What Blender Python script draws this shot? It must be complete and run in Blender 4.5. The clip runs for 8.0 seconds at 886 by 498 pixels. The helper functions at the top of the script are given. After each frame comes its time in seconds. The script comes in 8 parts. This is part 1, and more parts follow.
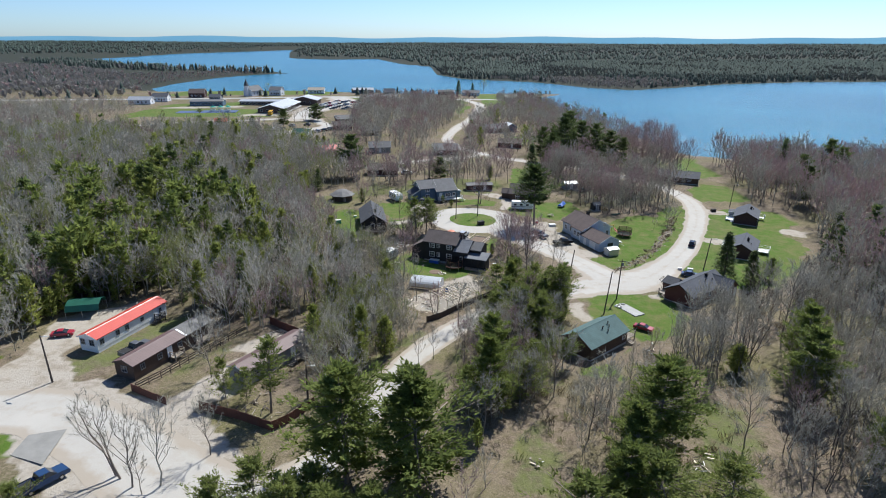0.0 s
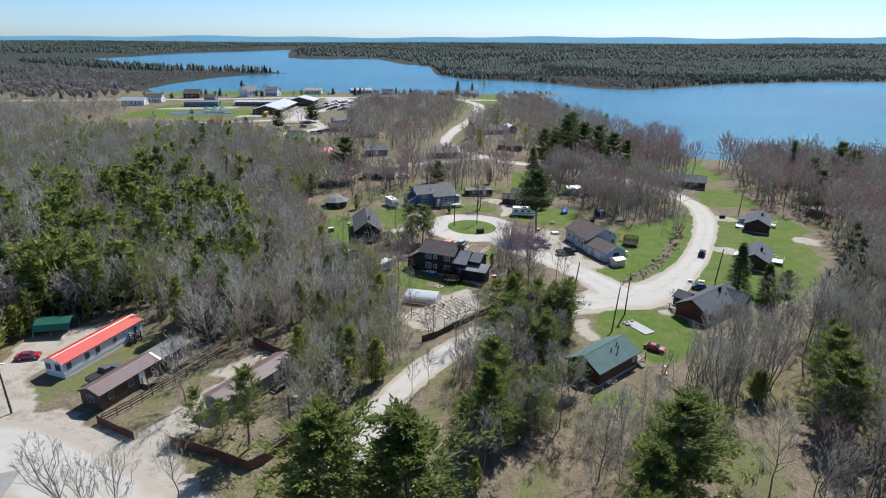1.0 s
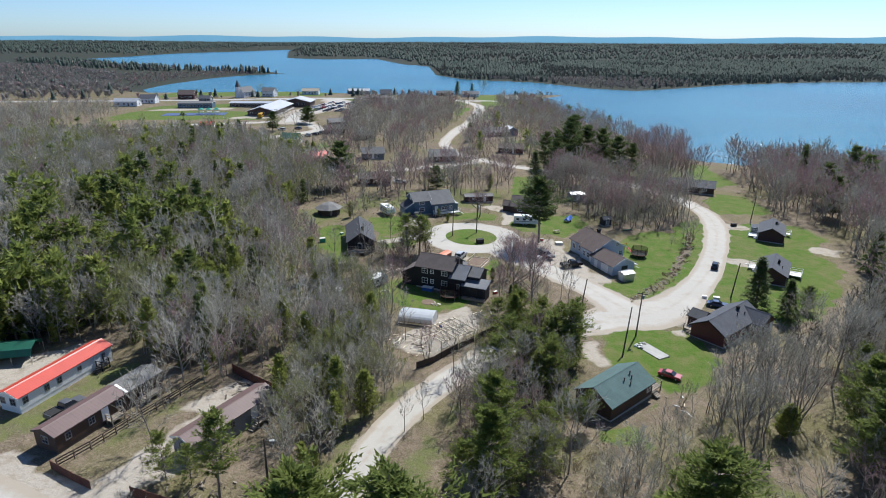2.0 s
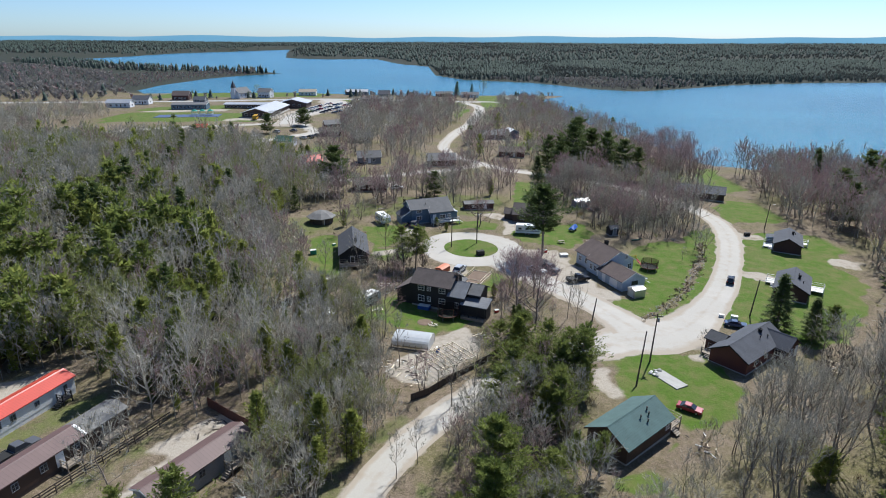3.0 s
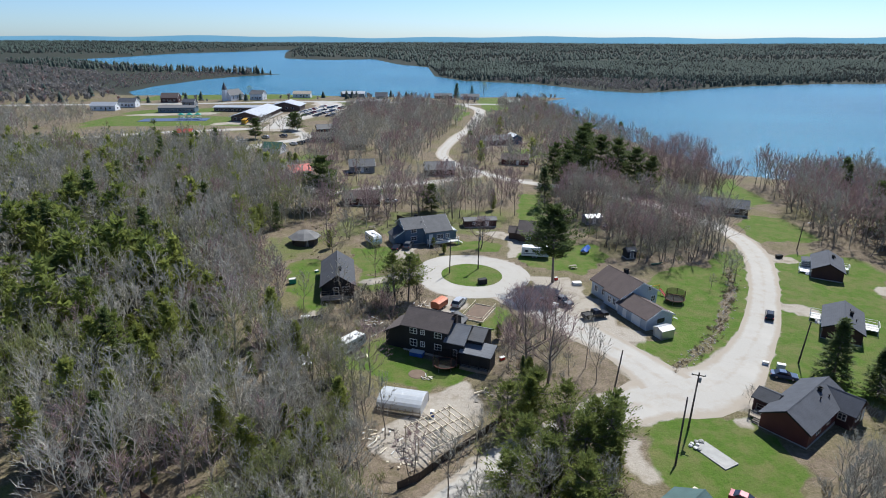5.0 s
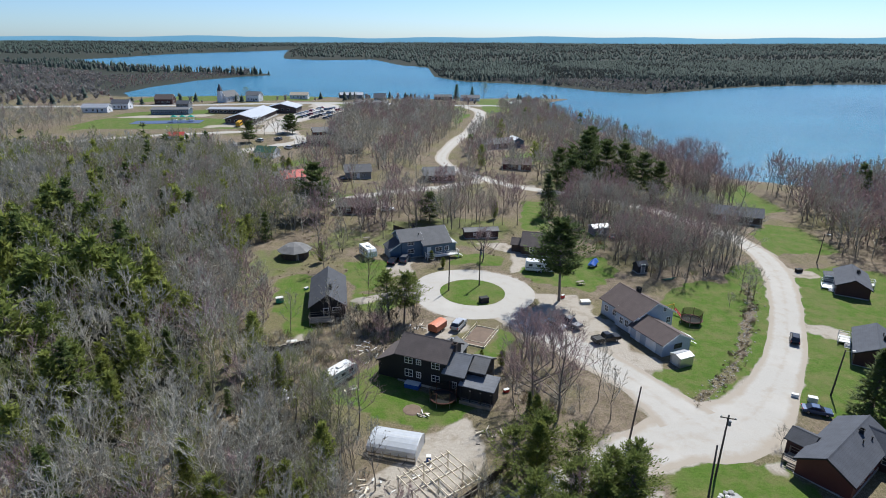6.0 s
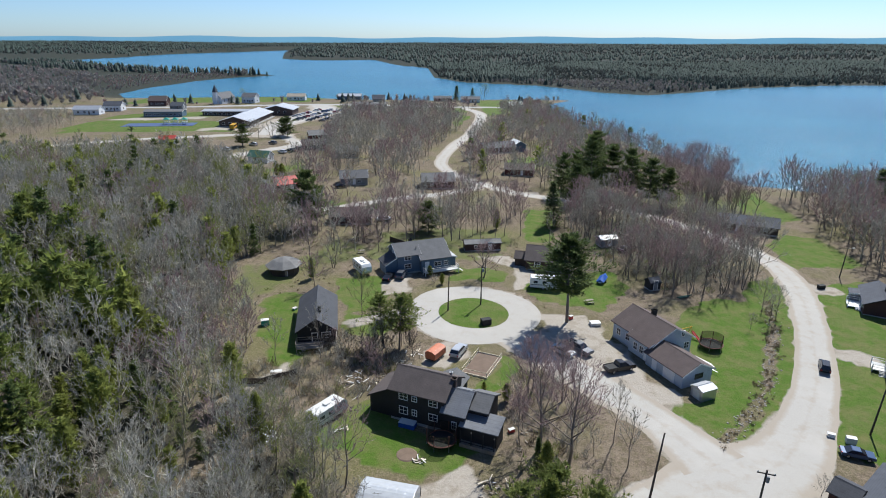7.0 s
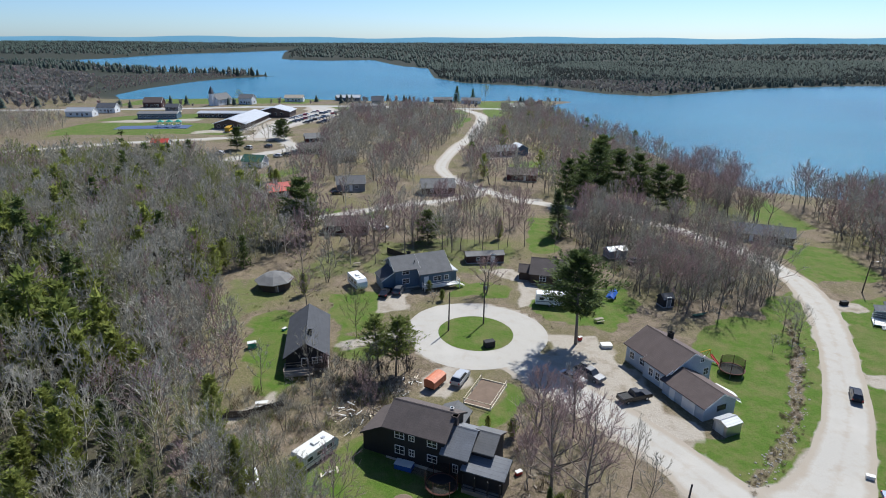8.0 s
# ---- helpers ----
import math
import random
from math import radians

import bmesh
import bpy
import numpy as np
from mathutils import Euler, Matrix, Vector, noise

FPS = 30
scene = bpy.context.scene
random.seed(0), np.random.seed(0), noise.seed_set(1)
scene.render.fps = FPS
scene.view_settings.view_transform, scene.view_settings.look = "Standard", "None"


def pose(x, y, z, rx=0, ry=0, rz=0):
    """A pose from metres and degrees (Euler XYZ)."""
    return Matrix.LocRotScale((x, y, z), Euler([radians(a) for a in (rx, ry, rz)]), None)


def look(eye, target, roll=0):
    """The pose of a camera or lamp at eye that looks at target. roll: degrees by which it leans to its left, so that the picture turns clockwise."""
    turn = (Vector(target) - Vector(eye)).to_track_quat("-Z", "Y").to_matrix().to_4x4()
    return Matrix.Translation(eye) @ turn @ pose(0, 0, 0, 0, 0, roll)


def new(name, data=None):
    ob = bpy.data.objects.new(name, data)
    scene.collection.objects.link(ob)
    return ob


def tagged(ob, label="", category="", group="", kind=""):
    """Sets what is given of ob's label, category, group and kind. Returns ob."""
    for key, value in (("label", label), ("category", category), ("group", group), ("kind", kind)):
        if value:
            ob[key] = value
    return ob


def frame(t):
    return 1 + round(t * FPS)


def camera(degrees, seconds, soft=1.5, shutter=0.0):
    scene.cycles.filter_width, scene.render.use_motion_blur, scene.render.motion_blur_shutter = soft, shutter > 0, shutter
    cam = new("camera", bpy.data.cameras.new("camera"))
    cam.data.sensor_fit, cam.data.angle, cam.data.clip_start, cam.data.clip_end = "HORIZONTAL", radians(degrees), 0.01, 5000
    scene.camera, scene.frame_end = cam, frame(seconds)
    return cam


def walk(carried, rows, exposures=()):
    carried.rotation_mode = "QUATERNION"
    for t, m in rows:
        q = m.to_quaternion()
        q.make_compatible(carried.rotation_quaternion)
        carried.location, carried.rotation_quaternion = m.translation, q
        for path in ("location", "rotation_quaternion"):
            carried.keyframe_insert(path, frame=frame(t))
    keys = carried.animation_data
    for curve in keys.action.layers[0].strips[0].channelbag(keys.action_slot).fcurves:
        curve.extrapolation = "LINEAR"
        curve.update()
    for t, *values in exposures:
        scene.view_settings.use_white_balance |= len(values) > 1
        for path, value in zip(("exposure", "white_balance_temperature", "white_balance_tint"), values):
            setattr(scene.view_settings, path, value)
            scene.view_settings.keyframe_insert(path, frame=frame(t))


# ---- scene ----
cam = camera(73.0, 8.0, soft=1.0)
PATH = [
    (0, (-0.204, 0.062, 51.749), (-0.224, 47.239, 35.185), 0.24),
    (0.5, (0.089, 4.054, 51.669), (0.080, 51.227, 35.095), 0.24),
    (1, (0.391, 8.561, 51.625), (0.392, 55.732, 35.043), 0.24),
    (1.5, (0.681, 13.335, 51.596), (0.690, 60.504, 35.009), 0.24),
    (3, (1.387, 27.944, 51.515), (1.411, 75.111, 34.924), 0.24),
    (3.5, (1.569, 32.763, 51.485), (1.596, 79.931, 34.896), 0.24),
    (4, (1.735, 37.577, 51.460), (1.763, 84.746, 34.874), 0.24),
    (4.5, (1.892, 42.425, 51.447), (1.920, 89.595, 34.864), 0.24),
    (6, (2.350, 57.404, 51.545), (2.373, 104.579, 34.975), 0.24),
    (6.5, (2.487, 62.471, 51.635), (2.507, 109.647, 35.069), 0.24),
    (7, (2.591, 67.411, 51.750), (2.607, 114.588, 35.188), 0.24),
    (7.5, (2.632, 72.019, 51.882), (2.645, 119.198, 35.323), 0.24),
    (8, (2.568, 76.000, 52.012), (2.576, 123.179, 35.456), 0.25),
]
walk(cam, [(t, look(eye, target, roll)) for t, eye, target, roll in PATH], [(0, 0.41, 6080, 9), (8, 0.30, 6080, 9)])

# ---- light ----
SUN_EL, SUN_AZ = radians(50), math.atan2(0.5, 0.85)
world = bpy.data.worlds.new("sky")
scene.world = world
world.use_nodes = True
wn = world.node_tree
sky = wn.nodes.new("ShaderNodeTexSky")
sky.sky_type = 'NISHITA'
sky.sun_disc = False
sky.sun_elevation, sky.sun_rotation = SUN_EL, SUN_AZ
sky.air_density, sky.dust_density, sky.ozone_density = 0.75, 0.4, 5.0
cool = wn.nodes.new("ShaderNodeMix")
cool.data_type, cool.blend_type = 'RGBA', 'MULTIPLY'
cool.inputs[0].default_value, cool.inputs[7].default_value = 1.0, (0.84, 0.93, 1.02, 1)
wn.links.new(sky.outputs[0], cool.inputs[6])
wn.links.new(cool.outputs[2], wn.nodes["Background"].inputs[0])
wn.nodes["Background"].inputs[1].default_value = 0.100
lamp = bpy.data.lights.new("sun", 'SUN')
lamp.energy, lamp.angle, lamp.color = 5.0, radians(0.53), (1.0, 0.96, 0.89)
sun = new("sun", lamp)
sun.matrix_world = look((0, 0, 0), (-math.sin(SUN_AZ) * math.cos(SUN_EL), -math.cos(SUN_AZ) * math.cos(SUN_EL), -math.sin(SUN_EL)))


# ---- materials ----
def node(nt, kind, **sets):
    n = nt.nodes.new(kind)
    for k, v in sets.items():
        n.inputs[k].default_value = v
    return n


def blank(name):
    m = bpy.data.materials.new(name)
    m.use_nodes = True
    return m, m.node_tree, m.node_tree.nodes["Principled BSDF"]


def ramp(nt, fac, *stops):
    r = nt.nodes.new("ShaderNodeValToRGB")
    while len(r.color_ramp.elements) < len(stops):
        r.color_ramp.elements.new(0.5)
    for e, (p, c) in zip(r.color_ramp.elements, stops):
        e.position, e.color = p, (*c, 1)
    nt.links.new(fac, r.inputs[0])
    return r.outputs[0]


def mix(nt, fac, a, b, how='MIX'):
    n = nt.nodes.new("ShaderNodeMix")
    n.data_type, n.blend_type = 'RGBA', how
    for s, v in ((n.inputs[0], fac), (n.inputs[6], a), (n.inputs[7], b)):
        if isinstance(v, bpy.types.NodeSocket):
            nt.links.new(v, s)
        elif isinstance(v, (int, float)):
            s.default_value = v
        else:
            s.default_value = (*v, 1)
    return n.outputs[2]


def noise_tex(nt, scale, detail=4.0, rough=0.6, where="Object"):
    tc = nt.nodes.new("ShaderNodeTexCoord")
    n = node(nt, "ShaderNodeTexNoise", Scale=scale, Detail=detail, Roughness=rough)
    nt.links.new(tc.outputs[where], n.inputs["Vector"])
    return n.outputs[0]


def shade(c, k):
    return tuple(min(1.0, v * k) for v in c)


def surface(name, col, rough=0.8, vary=0.25, scale=3.0, fine=40.0, bump=0.2, metal=0.0, lines=0.0, line_axis="Z", worn=None, worn_at=0.62):
    """A plain material with stains and grain; lines: boards or courses of that height."""
    m, nt, b = blank(name)
    big = noise_tex(nt, scale)
    c = ramp(nt, big, (0.3, shade(col, 1 - vary)), (0.7, shade(col, 1 + vary)))
    small = noise_tex(nt, fine, 2.0)
    c = mix(nt, 0.35, c, ramp(nt, small, (0.35, shade(col, 1 - vary)), (0.65, shade(col, 1 + vary))))
    if worn:
        patch = noise_tex(nt, scale * 0.55, 5.0, 0.65)
        c = mix(nt, ramp(nt, patch, (worn_at, (0, 0, 0)), (worn_at + 0.1, (1, 1, 1))), c, worn)
    height = small
    if lines:
        tc = nt.nodes.new("ShaderNodeTexCoord")
        sep = nt.nodes.new("ShaderNodeSeparateXYZ")
        nt.links.new(tc.outputs["Object"], sep.inputs[0])
        saw = nt.nodes.new("ShaderNodeMath")
        saw.operation = 'FRACT'
        div = nt.nodes.new("ShaderNodeMath")
        div.operation = 'DIVIDE'
        div.inputs[1].default_value = lines
        nt.links.new(sep.outputs[line_axis], div.inputs[0])
        nt.links.new(div.outputs[0], saw.inputs[0])
        gap = ramp(nt, saw.outputs[0], (0.0, (0.45, 0.45, 0.45)), (0.12, (1, 1, 1)), (1.0, (0.92, 0.92, 0.92)))
        c = mix(nt, 0.8, c, gap, 'MULTIPLY')
        height = saw.outputs[0]
    nt.links.new(c, b.inputs["Base Color"])
    b.inputs["Roughness"].default_value, b.inputs["Metallic"].default_value = rough, metal
    if bump:
        bm = node(nt, "ShaderNodeBump", Strength=bump, Distance=0.03)
        nt.links.new(height, bm.inputs["Height"])
        nt.links.new(bm.outputs[0], b.inputs["Normal"])
    return m


def plant(name, a, b_col, rough=0.75, trans=0.0, spread=0.35):
    """Bark, twigs, leaves and needles: differs from tree to tree and from piece to piece."""
    m, nt, b = blank(name)
    info, geo = nt.nodes.new("ShaderNodeObjectInfo"), nt.nodes.new("ShaderNodeNewGeometry")
    per_tree = mix(nt, info.outputs["Random"], a, b_col)
    per_piece = mix(nt, geo.outputs["Random Per Island"], shade(a, 1 - spread), shade(b_col, 1 + spread))
    c = mix(nt, 0.6, per_tree, per_piece)
    nt.links.new(c, b.inputs["Base Color"])
    b.inputs["Roughness"].default_value = rough
    b.inputs["Specular IOR Level"].default_value = 0.2
    if trans:
        t = nt.nodes.new("ShaderNodeBsdfTranslucent")
        nt.links.new(c, t.inputs[0])
        mx = nt.nodes.new("ShaderNodeMixShader")
        mx.inputs[0].default_value = trans
        nt.links.new(b.outputs[0], mx.inputs[1])
        nt.links.new(t.outputs[0], mx.inputs[2])
        nt.links.new(mx.outputs[0], nt.nodes["Material Output"].inputs[0])
    return m


def shade_node(nt, c, k):
    return mix(nt, 1.0, c, (k, k, k), 'MULTIPLY')


def ground_material():
    m, nt, b = blank("earth")
    att = nt.nodes.new("ShaderNodeAttribute")
    att.attribute_name = "cover"
    sep = nt.nodes.new("ShaderNodeSeparateColor")
    nt.links.new(att.outputs["Color"], sep.inputs[0])
    fine, mid, wide = noise_tex(nt, 2.2, 6.0, 0.7), noise_tex(nt, 0.35, 5.0, 0.65), noise_tex(nt, 0.05, 4.0, 0.6)
    litter = mix(nt, ramp(nt, mid, (0.35, (0, 0, 0)), (0.65, (1, 1, 1))), (0.125, 0.093, 0.067), (0.344, 0.271, 0.202))
    litter = mix(nt, ramp(nt, fine, (0.35, (0, 0, 0)), (0.7, (1, 1, 1))), litter, (0.258, 0.206, 0.138))
    litter = mix(nt, ramp(nt, wide, (0.45, (0, 0, 0)), (0.62, (1, 1, 1))), litter, mix(nt, fine, (0.146, 0.142, 0.056), (0.258, 0.228, 0.112)))
    grass = mix(nt, fine, (0.054, 0.112, 0.013), (0.128, 0.200, 0.030))
    grass = mix(nt, ramp(nt, mid, (0.44, (0, 0, 0)), (0.70, (1, 1, 1))), grass, (0.172, 0.172, 0.062))
    grass = mix(nt, ramp(nt, noise_tex(nt, 0.13, 4.0, 0.7), (0.46, (0, 0, 0)), (0.66, (0.45, 0.45, 0.45))), grass, mix(nt, fine, (0.115, 0.120, 0.042), (0.235, 0.215, 0.095)))
    grit, clods = noise_tex(nt, 9.0, 4.0, 0.8), noise_tex(nt, 1.1, 5.0, 0.7)
    litter = mix(nt, ramp(nt, grit, (0.40, (0, 0, 0)), (0.62, (1, 1, 1))), shade_node(nt, litter, 0.38), litter)
    leaves = noise_tex(nt, 3.2, 3.0, 0.8)
    litter = mix(nt, ramp(nt, leaves, (0.50, (0, 0, 0)), (0.66, (0.473, 0.473, 0.473))), litter, (0.361, 0.284, 0.215))
    litter = mix(nt, ramp(nt, clods, (0.40, (0, 0, 0)), (0.52, (1, 1, 1))), mix(nt, 0.5, litter, (0.112, 0.099, 0.047)), litter)
    grass = mix(nt, ramp(nt, grit, (0.36, (0, 0, 0)), (0.60, (1, 1, 1))), shade_node(nt, grass, 0.6), grass)
    gravel = mix(nt, fine, (0.284, 0.249, 0.202), (0.447, 0.404, 0.340))
    gravel = mix(nt, ramp(nt, mid, (0.50, (0, 0, 0)), (0.72, (1, 1, 1))), gravel, (0.232, 0.194, 0.142))

    def edge(k):
        s = nt.nodes.new("ShaderNodeMath")
        s.operation = 'ADD'
        nt.links.new(sep.outputs[k], s.inputs[0])
        w = nt.nodes.new("ShaderNodeMath")
        w.operation = 'MULTIPLY_ADD'
        w.inputs[1].default_value, w.inputs[2].default_value = 0.8, -0.4
        nt.links.new(mid, w.inputs[0])
        nt.links.new(w.outputs[0], s.inputs[1])
        return ramp(nt, s.outputs[0], (0.36, (0, 0, 0)), (0.62, (1, 1, 1)))

    c = mix(nt, edge(0), litter, grass)
    c = mix(nt, edge(1), c, gravel)
    # woodland floor: shade among the trees is put into this dark colour
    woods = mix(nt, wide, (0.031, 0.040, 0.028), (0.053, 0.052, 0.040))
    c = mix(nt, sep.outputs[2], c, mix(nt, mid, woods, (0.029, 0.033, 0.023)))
    nt.links.new(c, b.inputs["Base Color"])
    b.inputs["Roughness"].default_value = 0.95
    b.inputs["Specular IOR Level"].default_value = 0.14
    bm = node(nt, "ShaderNodeBump", Strength=0.6, Distance=0.25)
    nt.links.new(fine, bm.inputs["Height"])
    nt.links.new(bm.outputs[0], b.inputs["Normal"])
    return m


def water_material():
    m, nt, b = blank("lake_water")
    wide = noise_tex(nt, 0.006, 4.0, 0.55)
    c = ramp(nt, wide, (0.35, (0.010, 0.100, 0.155)), (0.65, (0.024, 0.150, 0.215)))
    nt.links.new(c, b.inputs["Base Color"])
    b.inputs["Roughness"].default_value = 0.22
    b.inputs["IOR"].default_value = 1.33
    b.inputs["Specular IOR Level"].default_value = 0.38
    tc = nt.nodes.new("ShaderNodeTexCoord")
    mp = nt.nodes.new("ShaderNodeMapping")
    mp.inputs["Scale"].default_value = (0.6, 1.6, 1.0)
    mp.inputs["Rotation"].default_value = (0, 0, 0.4)
    nt.links.new(tc.outputs["Object"], mp.inputs[0])
    n = node(nt, "ShaderNodeTexNoise", Scale=0.9, Detail=5.0, Roughness=0.62)
    nt.links.new(mp.outputs[0], n.inputs["Vector"])
    bm = node(nt, "ShaderNodeBump", Strength=0.55, Distance=0.5)
    nt.links.new(n.outputs[0], bm.inputs["Height"])
    nt.links.new(bm.outputs[0], b.inputs["Normal"])
    return m


def gravel_material():
    m, nt, b = blank("gravel_road")
    fine, mid, wide = noise_tex(nt, 6.0, 6.0, 0.75), noise_tex(nt, 0.5, 5.0, 0.65), noise_tex(nt, 0.09, 3.0, 0.6)
    c = mix(nt, fine, (0.326, 0.304, 0.264), (0.466, 0.440, 0.392))
    c = mix(nt, ramp(nt, mid, (0.5, (0, 0, 0)), (0.85, (1, 1, 1))), c, (0.352, 0.312, 0.255))
    c = mix(nt, ramp(nt, wide, (0.5, (0, 0, 0)), (0.8, (1, 1, 1))), c, (0.458, 0.431, 0.383))
    att = nt.nodes.new("ShaderNodeAttribute")
    att.attribute_name = "edge"
    s = nt.nodes.new("ShaderNodeMath")
    s.operation = 'MULTIPLY_ADD'
    s.inputs[1].default_value = 0.75
    nt.links.new(mid, s.inputs[0])
    nt.links.new(att.outputs["Fac"], s.inputs[2])
    c = mix(nt, ramp(nt, s.outputs[0], (0.62, (0, 0, 0)), (1.25, (0.748, 0.748, 0.748))), c, (0.317, 0.264, 0.198))
    nt.links.new(c, b.inputs["Base Color"])
    b.inputs["Roughness"].default_value = 0.9
    bm = node(nt, "ShaderNodeBump", Strength=0.4, Distance=0.06)
    nt.links.new(fine, bm.inputs["Height"])
    nt.links.new(bm.outputs[0], b.inputs["Normal"])
    return m


def glass_material(name, col, rough=0.08):
    m, nt, b = blank(name)
    b.inputs["Base Color"].default_value = (*col, 1)
    b.inputs["Roughness"].default_value = rough
    b.inputs["IOR"].default_value = 1.5
    return m


def sheet_plastic(name, col, clear):
    m, nt, b = blank(name)
    n = noise_tex(nt, 1.5, 4.0)
    nt.links.new(ramp(nt, n, (0.3, shade(col, 0.85)), (0.7, col)), b.inputs["Base Color"])
    b.inputs["Roughness"].default_value = 0.35
    t = nt.nodes.new("ShaderNodeBsdfTransparent")
    mx = nt.nodes.new("ShaderNodeMixShader")
    mx.inputs[0].default_value = clear
    nt.links.new(b.outputs[0], mx.inputs[1])
    nt.links.new(t.outputs[0], mx.inputs[2])
    nt.links.new(mx.outputs[0], nt.nodes["Material Output"].inputs[0])
    return m


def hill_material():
    """Far hills: the haze before them is put into a glowing blue colour."""
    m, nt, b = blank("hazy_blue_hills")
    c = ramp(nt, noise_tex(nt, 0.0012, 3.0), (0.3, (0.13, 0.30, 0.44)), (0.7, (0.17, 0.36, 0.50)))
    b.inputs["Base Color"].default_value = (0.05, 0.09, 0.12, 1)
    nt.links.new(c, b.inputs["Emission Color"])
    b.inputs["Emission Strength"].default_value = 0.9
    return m


